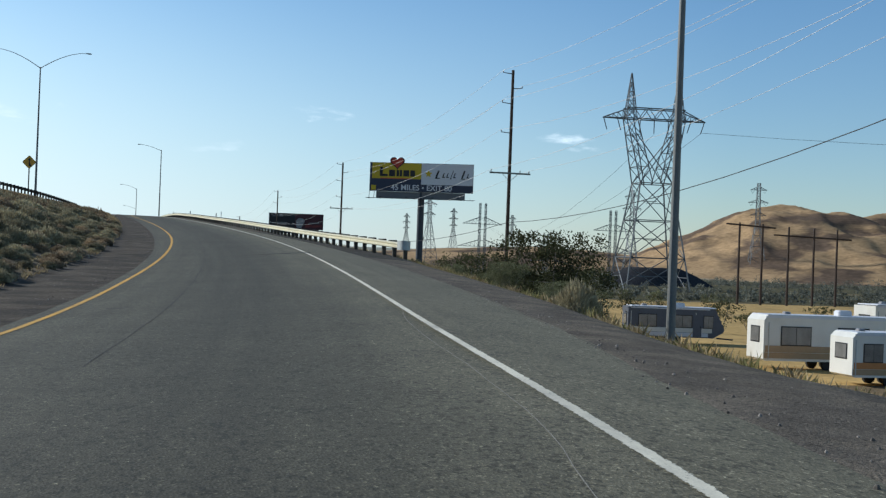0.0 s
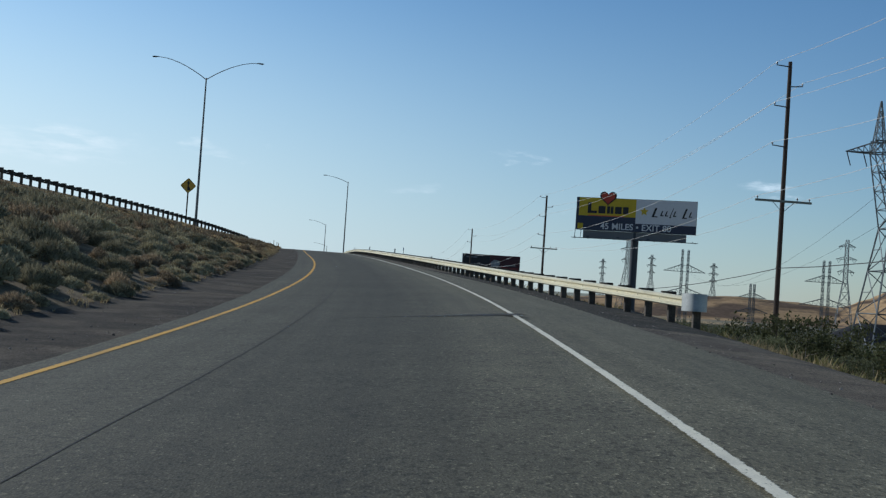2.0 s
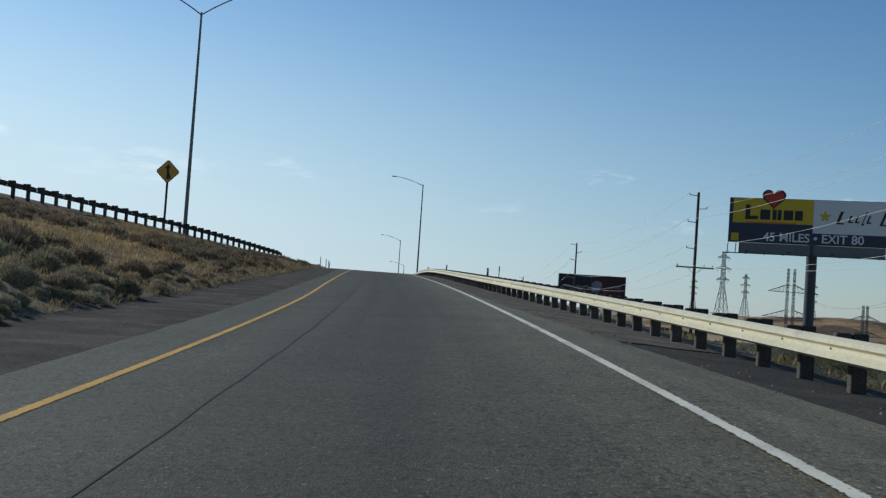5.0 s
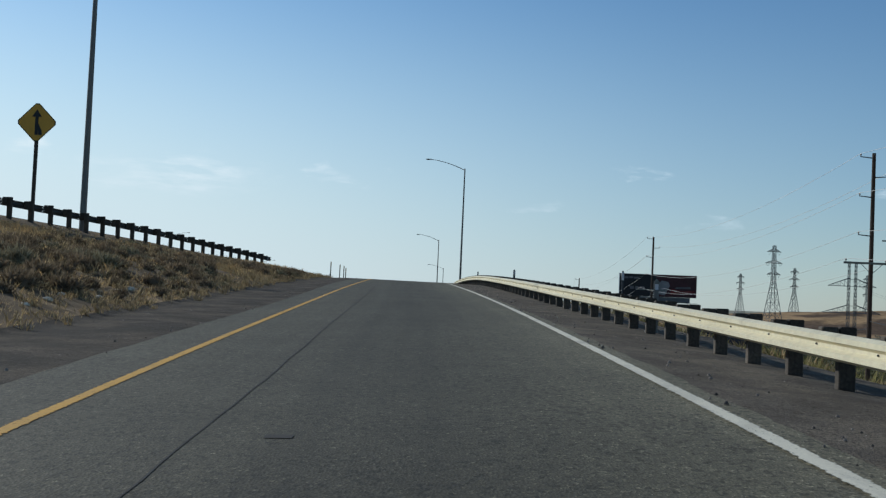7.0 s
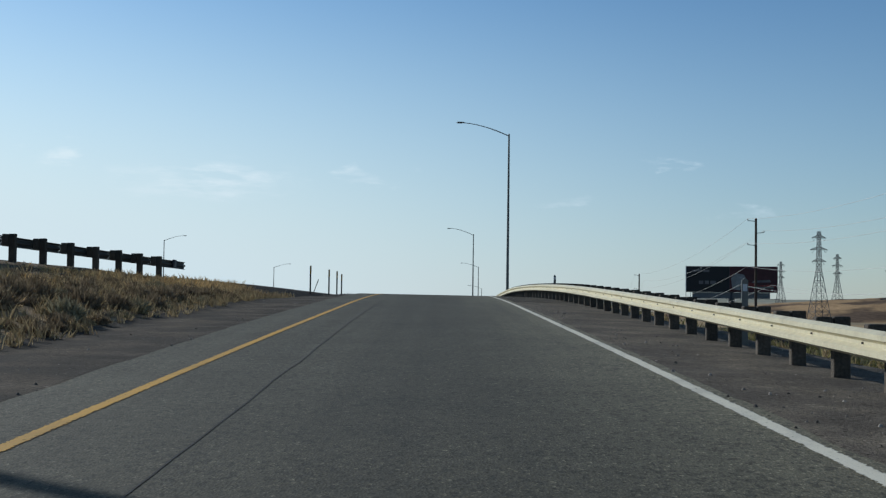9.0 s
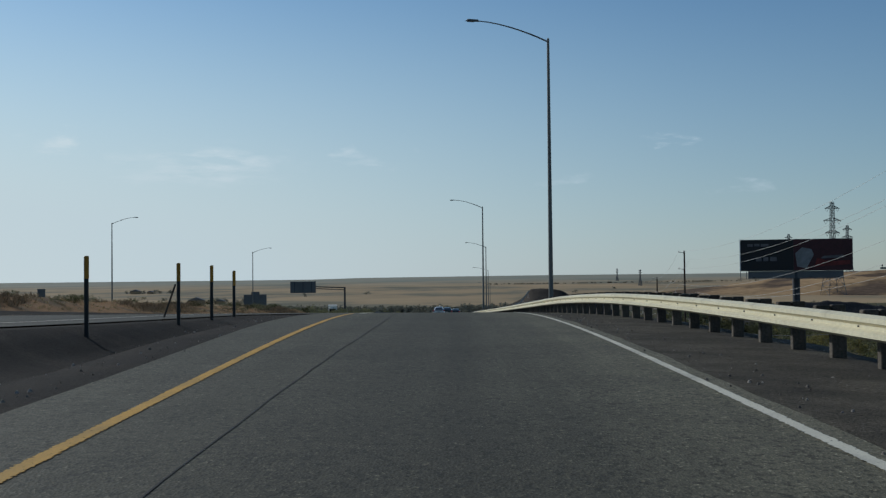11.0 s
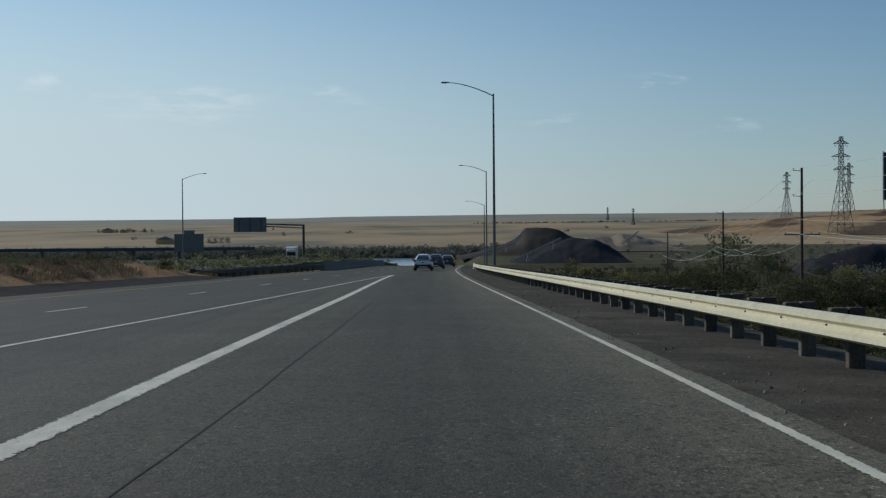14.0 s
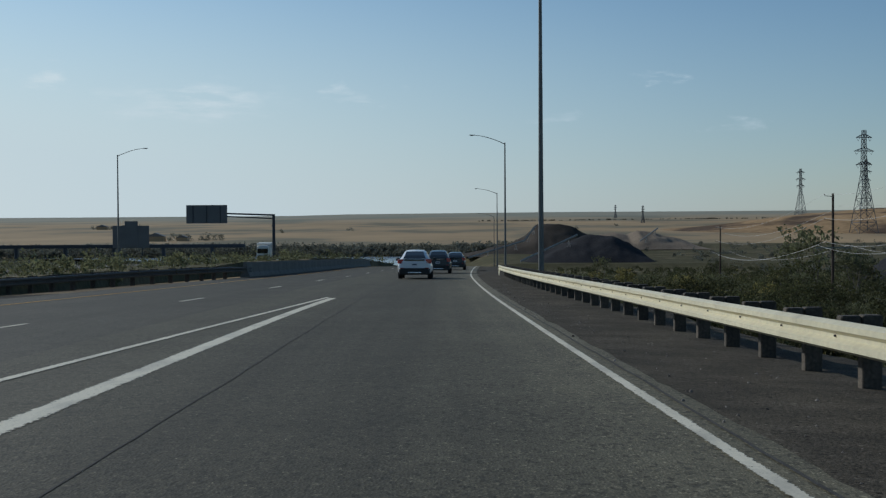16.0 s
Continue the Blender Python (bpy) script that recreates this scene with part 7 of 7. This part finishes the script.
protos = [make_tree(1, 5.0, 5.0, LEAF, "bushy olive-green tree below the embankment"), make_tree(2, 5.5, 4.6, LEAF_GREY, "grey-green leafy tree below the embankment"),
          make_tree(3, 4.6, 5.6, LEAF, "wide dark green tree below the embankment"), make_tree(4, 6.2, 4.2, LEAF_GREY, "slender grey-green tree below the embankment"),
          make_tree(8, 4.2, 4.0, LEAF_GOLD, "yellowing small tree below the embankment", clumps=80)]
FAR_TREES = ((11, 5.0, 5.0, LEAF, "bushy olive-green tree far below the road"), (12, 5.5, 4.6, LEAF_GREY, "grey-green leafy tree far below the road"), (13, 4.6, 5.6, LEAF, "wide dark green tree far below the road"),
             (14, 6.2, 4.2, LEAF_GREY, "slender grey-green tree far below the road"), (15, 4.2, 4.0, LEAF_GOLD, "yellowing small tree far below the road"))
protos_far = [make_tree(*row, clumps=48, size=0.30, per=24) for row in FAR_TREES]
shrubs = [make_tree(5, 1.9, 2.6, LEAF_GREY, "pale rounded desert shrub", "shrub", 40, 0.10, 36), make_tree(6, 1.6, 2.2, LEAF, "green leafy shrub in weeds", "shrub", 38, 0.10, 36)]


def plant(proto, x, y, s, first):
    m = Matrix.Translation((x, y, ground_z(x, y) - 0.1)) @ Matrix.Rotation(prng.random() * 6.28, 4, "Z") @ Matrix.Diagonal((s, s, s * (0.85 + 0.3 * prng.random()), 1))
    if first:
        proto.matrix_basis = m
        return proto
    return copy_thing(proto, m)


used = {}


def put(proto, x, y, s):
    ob = plant(proto, x, y, s, proto.name not in used)
    used[proto.name] = True
    return ob


for k in range(95):
    y = 300 + 340 * prng.random()
    d = 9.5 + 70 * prng.random() ** 1.4
    x = edge_x(y) + verge(y) + max(6.0, (road_z(y) - base_level(60, y)) * 1.5) + d - 6
    if any(abs(x - px) < 2.0 and abs(y - py) < 2.0 for px, py, _, _ in POLES):
        continue
    put(protos_far[k % 5], x, y, 0.55 + 0.5 * prng.random())
for k in range(85):
    y = 325 + 130 * prng.random()
    x = edge_x(y) + verge(y) + max(4.0, (road_z(y) - base_level(60, y)) * 1.5) + 34 * prng.random()
    if any(abs(x - px) < 2.0 and abs(y - py) < 2.0 for px, py, _, _ in POLES):
        continue
    put(protos_far[(0, 1, 3, 2, 4)[k % 5]], x, y, 0.42 + 0.3 * prng.random())
for k in range(36):
    y = 380 + 250 * prng.random()
    fall_x = edge_x(y) + verge(y) + max(3.0, (road_z(y) - base_level(60, y)) * 1.1)
    put(protos_far[k % 5], fall_x + 3 + 16 * prng.random(), y, 0.38 + 0.3 * prng.random())
for k in range(40):
    y = 95 + 240 * prng.random()
    x = edge_x(y) + verge(y) + 13 + 55 * prng.random()
    if abs(x - 43.9) < 7 and abs(y - 92) < 9:
        continue
    put(protos_far[k % 4], x, y, 0.45 + 0.3 * prng.random())
for k in range(70):
    y = 60 + 190 * prng.random()
    x = edge_x(y) + verge(y) + 5.5 + 18 * prng.random()
    if y < 120 and (k % 3 or x > 24):
        continue
    put(shrubs[k % 2], x, y, (0.7 if y > 120 else 0.45) + 0.6 * prng.random() * (y > 120))
for x, y, s in ((14.0, 36.2, 0.7), (14.6, 38.6, 0.8), (13.0, 34.0, 0.4), (16.0, 46.0, 0.5)):
    put(shrubs[0], x, y, s)
for x, y, s in ((20.4, 52.0, 0.75), (23.5, 58.0, 0.8), (22.4, 68.0, 0.5), (25.0, 74.0, 0.8), (23.0, 84.0, 0.8)):
    put(shrubs[0], x, y, s)
for x, y, s in ((24.5, 70.0, 0.6), (27.0, 76.0, 0.9), (29.5, 80.0, 1.2), (31.5, 84.0, 1.4), (32.9, 82.0, 1.1), (33.0, 88.0, 1.25), (34.4, 84.0, 0.6), (26.5, 84.0, 1.1), (27.3, 88.0, 1.0), (24.8, 92.0, 0.8), (28.0, 100.0, 1.0)):
    put(protos[(0, 1, 2, 1)[k % 4]], x, y, s * 0.85)
    k += 1
for k, (x, y, s) in enumerate(((15.0, 40.3, 0.52), (14.2, 43.2, 0.46), (16.6, 45.6, 0.60), (16.0, 49.5, 0.5), (18.4, 52.0, 0.55), (20.2, 64.0, 0.72), (18.6, 66.5, 0.5), (21.6, 71.0, 0.6), (19.0, 80.0, 0.4))):
    put(protos[(1, 1, 0, 1, 2)[k % 5]], x, y, s)
for x, y, s in ((33.0, 100.0, 0.55), (31.0, 104.0, 0.5), (27.0, 83.0, 0.4)):
    put(protos[0], x, y, s)
bare = make_tree(7, 8.5, 4.5, LEAF_GREY, "pale bare dead tree among green shrubs", "tree", 10, 0.12, 10)
for x, y, s in ((23.2, 67.0, 0.55), (31.0, 86.0, 0.75), (24.0, 404.0, 1.0), (27.5, 409.0, 0.85), (33.0, 372.0, 0.8)):
    put(bare, x, y, s)
for x, y, s in ((30.5, 420.0, 0.95), (34.0, 426.0, 0.9), (38.0, 445.0, 0.9)):
    put(protos[3], x, y, s)
tree_rng = random.Random(58)
for k in range(74):
    y = 352 + 100 * tree_rng.random()
    x = edge_x(y) + verge(y) + 8.0 + 30 * tree_rng.random() ** 1.2
    if any(abs(x - px) < 2.6 and abs(y - py) < 6.0 for px, py, _, _ in POLES):
        continue
    put(protos[(0, 1, 2, 3, 1, 0, 2)[k % 7]], x, y, (0.68 + 0.6 * tree_rng.random()) * (0.75 if x < edge_x(y) + 18 else 1.0))
for k, (x, y, s) in enumerate(((61.0, 540.0, 1.9), (66.0, 548.0, 2.1), (57.0, 532.0, 1.5), (70.0, 540.0, 1.6), (54.0, 520.0, 1.2), (76.0, 556.0, 1.7), (49.0, 505.0, 1.1))):
    put(protos_far[k % 4], x, y, s)
for k in range(95):
    y = 262 + 112 * prng.random()
    put(shrubs[k % 2], main_left(y) - 2.8 - 9 * prng.random(), y, 0.28 + 0.28 * prng.random())
for k in range(40):
    y = 420 + 190 * prng.random()
    put(shrubs[k % 2], -70 + (main_left(y) + 60) * prng.random() if prng.random() < 0.6 else -75 - 40 * prng.random(), y, 0.55 + 0.35 * prng.random())


for x, y, w, h in ((11.55, 29.8, 1.0, 1.75), (12.2, 30.7, 0.8, 1.5), (12.6, 26.4, 0.5, 0.6), (12.9, 34.6, 0.8, 1.1)):
    ob = new("sagebrush", SAGE_MESHES[2])
    ob.matrix_basis = Matrix.Translation((x, y, ground_z(x, y) - 0.08)) @ Matrix.Diagonal((w, w, h, 1))
    tagged(ob, "pale grey-green sagebrush on the gravel edge", "shrub", "verge sagebrush")


FARROW = material("far_hedge_leaf", (0.20, 0.175, 0.125), 0.9, var=0.3, scale=0.02, island=0.35, spec=0.1)


def far_trees(name, label, n, place, seed, size, per=26, mat=None, level=base_level):
    r_ = random.Random(seed)
    g_ = Geo()
    for _ in range(n):
        x, y, h = place(r_)
        z = level(x, y)
        for _c in range(5):
            leaf_quads(g_, (x + r_.gauss(0, h * 0.25), y + r_.gauss(0, h * 0.25), z + h * (0.05 + 0.65 * r_.random() ** 1.3)), h * 0.32, per, size, 0.3, r_)
    return solid(name, g_, mat or FARTREE, label, "trees", kind="stuff")


def river_bank(r_):
    x = -1000 + 1120 * r_.random()
    return x, 1096 + 40 * r_.random(), 3.0 + 4.0 * r_.random() * (0.6 + 0.6 * noise.noise((x * 0.012, 0.4, 0)))


far_trees("far_trees", "dark trees lining the far river bank", 3000, river_bank, 31, 1.2, 10)
far_trees("far_trees", "dark trees and scrub below the highway", 700, lambda r_: (-460 + 410 * r_.random(), 610 + 250 * r_.random(), 2.0 + 2.6 * r_.random()), 32, 0.65, 16)
far_trees("far_trees", "dark trees on the near river bank", 600, lambda r_: (-480 + 410 * r_.random() ** 0.8, 780 + 80 * r_.random(), 3.0 + 3.5 * r_.random()), 37, 1.0, 12)
far_trees("far_trees", "green scrub beyond the dry field", 330, lambda r_: (90 + 400 * r_.random(), 420 + 310 * r_.random(), 2.5 + 3.5 * r_.random()), 33, 0.55, 22)
far_trees("far_trees", "green scrub along the edge of the golden field", 620, lambda r_: (55 + 420 * r_.random(), 206 + 110 * r_.random() ** 1.5, 1.2 + 1.8 * r_.random()), 35, 0.55, 16)
far_trees("far_trees", "dark scrub behind the gravel heaps", 420, lambda r_: (110 + 520 * r_.random(), 720 + 480 * r_.random(), 2.0 + 2.6 * r_.random()), 36, 0.75, 14)
def beyond_barrier(r_):
    y = 380 + 260 * r_.random()
    return main_left(y) - 5.0 - 26 * r_.random(), y, 0.8 + 1.0 * r_.random()


def below_bank(r_):
    y = 310 + 320 * r_.random()
    return edge_x(y) + verge(y) + max(5.0, (road_z(y) - base_level(60, y)) * 1.7) + 110 * r_.random() ** 1.4, y, 1.2 + 2.7 * r_.random() ** 1.5


def on_the_flat(r_):
    y = 500 + 290 * r_.random()
    x = edge_x(y) + 24 + 180 * r_.random()
    k = 0.6 + 0.6 * noise.noise((x * 0.03, y * 0.02, 7.0))
    return x, y, (1.9 + 2.2 * r_.random() ** 2.0) * max(0.4, k)


far_trees("low_scrub", "dark green thicket on the flat below the embankment", 1000, on_the_flat, 46, 0.36, 16, LEAF)
far_trees("low_scrub", "low olive scrub beyond the highway barrier", 300, beyond_barrier, 44, 0.24, 15, LEAF_GREY, ground_z)
far_trees("low_scrub", "low olive scrub below the embankment", 1900, below_bank, 41, 0.26, 15, LEAF)
far_trees("low_scrub", "grey-green scrub below the embankment", 900, below_bank, 42, 0.26, 15, LEAF_GREY)
far_trees("low_scrub", "straw-coloured scrub below the embankment", 260, below_bank, 43, 0.24, 15, LEAF_GOLD)


def tree_row(y0, x0, x1, slope, size):
    """A broken line of trees along a field boundary."""
    def at(r_):
        f = r_.random()
        f = f + 0.12 * noise.noise((f * 9.0, y0 * 0.01, 0))
        x = x0 + (x1 - x0) * f
        return x, y0 + slope * (x - x0) + 14 * r_.random(), size * (0.5 + 0.8 * r_.random())
    return at


for i, (y0, x0, x1, slope, size, count) in enumerate(((2650, 60, 760, -0.08, 2.2, 260),)):
    far_trees("far_trees", "low broken hedge line between far fields", count, tree_row(y0, x0, x1, slope, size), 60 + i, 1.2, 8, FARROW)


def farmstead(x, y, seed):
    """A barn and a house with pitched roofs in a clump of trees."""
    r_ = random.Random(seed)
    z = base_level(x, y)
    for name, dx, w, d, h in (("barn", 0.0, 14.0, 9.0, 4.0), ("farmhouse", 22.0, 9.0, 7.0, 3.0)):
        fb = thing(name, "distant pale farm building with a pitched roof", "building", Matrix.Translation((x + dx, y, z)), "farm buildings")
        part("wall", Geo().box((0, 0, h / 2 - 0.5), (w, d, h + 1.0)), RV_TAN, fb)
        part("roof", Geo().prism([(-w / 2 - 0.6, h), (w / 2 + 0.6, h), (0.0, h + w * 0.22)], -d / 2 - 0.5, d / 2 + 0.5), BOARD_BACK, fb, "dull metal roof")
    far_trees("far_trees", "clump of trees round a distant farm", 16, lambda q: (x - 20 + 80 * q.random(), y + 14 + 12 * q.random(), 5 + 3 * q.random()), seed, 0.9, 34)


farmstead(-236.0, 1400.0, 81)
farmstead(-470.0, 2100.0, 83)
far_trees("far_trees", "lone trees on the far plain", 16, lambda r_: (-900 + 1500 * r_.random(), 1300 + 900 * r_.random(), 4 + 3 * r_.random()), 34, 1.4, 12)

# small stones and litter on the shoulders
sg_ = Geo()
r_ = random.Random(77)
for _ in range(9000):
    y = -5 + 410 * r_.random() ** 1.1
    if r_.random() < 0.75:
        x = ramp_right(y) - 0.2 + (verge(y) - shoulder(y)) * r_.random()
    else:
        x = ramp_left(y) + 0.1 - 1.9 * r_.random()
        if y > 255:
            continue
    s = 0.006 + 0.020 * r_.random() ** 2.5
    z = max(ground_z(x, y), ramp_z(x, y) if ramp_left(y) < x < ramp_right(y) else -99)
    sg_.box((x, y, z + (0.03 if x > ramp_right(y) or x < ramp_left(y) else 0.0) + s * 0.4), (s * 2.2, s * 1.7, s * 1.3), r_.random() * 3, s * 0.5, 0.7)
solid("roadside_stones", sg_, STONE, "loose small stones on the gravel shoulders", "stones", kind="stuff")
# pale stones and a scrap of paper at the foot of the bank
rock_rng = random.Random(91)
for x, y, w in ((0.75, 153.6, 0.22), (0.70, 155.0, 0.26), (0.95, 150.9, 0.18), (0.5, 152.0, 0.14), (0.8, 147.5, 0.24), (0.6, 149.2, 0.2), (0.7, 164.2, 0.22), (1.0, 157.8, 0.15), (0.9, 145.8, 0.18)):
    rows = []
    for i in range(6):
        ph = math.pi * (0.02 + 0.96 * i / 5)
        rows.append([tuple(q * w * (0.36 + 0.2 * rock_rng.random()) for q in (math.sin(ph) * math.cos(th), 0.8 * math.sin(ph) * math.sin(th), 0.55 * math.cos(ph))) for th in [2 * math.pi * j / 8 for j in range(8)]])
        rows[-1].append(rows[-1][0])
    solid("rock", Geo().grid(rows), PALE_ROCK, "small pale angular rock in dry grass", "rock", "pale rocks", m=Matrix.Translation((x, y, ground_z(x, y) + 0.12 * w)))
for x, y, w, d in ((7.16, 131.6, 0.20, 0.18), (4.85, 244.1, 0.15, 0.20), (4.70, 246.6, 0.10, 0.14), (3.3, 245.1, 0.26, 0.10), (0.45, 25.2, 0.5, 0.12)):
    solid("asphalt_patch", Geo().grid([[(x - w / 2 * k1, y + d * (t - 0.5), ramp_z(x - w / 2 * k1, y + d * (t - 0.5)) + 0.005) for k1 in (1, 0.4, -0.5, -1)] for t in (0, 0.4, 1)]),
          SEAM_DARK, "small dark rough pit in asphalt", "road patch", kind="structure")


# tyre mark across the lane and over the edge line
def rubber_mark():
    m = bpy.data.materials.new("tyre_rubber_smear")
    m.use_nodes = True
    n, l = m.node_tree.nodes, m.node_tree.links
    b = n["Principled BSDF"]
    b.inputs["Base Color"].default_value = (0.012, 0.012, 0.012, 1)
    b.inputs["Roughness"].default_value = 0.8
    uv = n.new("ShaderNodeUVMap")
    uv.uv_map = "mark"
    sep = n.new("ShaderNodeSeparateXYZ")
    l.new(uv.outputs["UV"], sep.inputs["Vector"])
    ns = n.new("ShaderNodeTexNoise")
    ns.inputs["Scale"].default_value, ns.inputs["Detail"].default_value = 3.0, 6.0
    mp = n.new("ShaderNodeMapping")
    mp.inputs["Scale"].default_value = (2.5, 4.0, 1.0)
    l.new(uv.outputs["UV"], mp.inputs["Vector"])
    l.new(mp.outputs["Vector"], ns.inputs["Vector"])
    ramps = []
    for axis, stops in (("X", ((0.0, 0.0), (0.45, 0.5), (0.75, 1.0), (0.93, 0.9), (1.0, 0.0))), ("Y", ((0.0, 0.0), (0.3, 1.0), (0.7, 1.0), (1.0, 0.0)))):
        rp = n.new("ShaderNodeValToRGB")
        fill_ramp(rp, [(q, (v, v, v)) for q, v in stops])
        l.new(sep.outputs[axis], rp.inputs["Fac"])
        ramps.append(rp.outputs["Color"])
    rr = n.new("ShaderNodeMapRange")
    rr.inputs["From Min"].default_value, rr.inputs["From Max"].default_value = 0.22, 0.5
    l.new(ns.outputs["Fac"], rr.inputs["Value"])
    a1, a2 = n.new("ShaderNodeMath"), n.new("ShaderNodeMath")
    a1.operation = a2.operation = "MULTIPLY"
    l.new(ramps[0], a1.inputs[0])
    l.new(ramps[1], a1.inputs[1])
    l.new(a1.outputs["Value"], a2.inputs[0])
    l.new(rr.outputs["Result"], a2.inputs[1])
    l.new(a2.outputs["Value"], b.inputs["Alpha"])
    return m


rows = []
for k in range(25):
    t = k / 24
    x = 5.0 + 3.95 * t
    y0 = 53.35 + 0.75 * t ** 0.7 - 0.25 * smooth(0.9, 1.0, t)
    w = 0.25 + 0.85 * t
    rows.append([(x + 0.1 * v, y0 + w * v, ramp_z(x + 0.1 * v, y0 + w * v) + 0.010) for v in (0.0, 0.33, 0.66, 1.0)])
mk = solid("tyre_mark", Geo().grid(rows), rubber_mark(), "dark smeared tyre mark across asphalt and edge line", "tyre mark", kind="structure")
uvl = mk.data.uv_layers.new(name="mark")
for lp in mk.data.loops:
    uvl.data[lp.index].uv = ((lp.vertex_index // 4) / 24, (lp.vertex_index % 4) / 3)
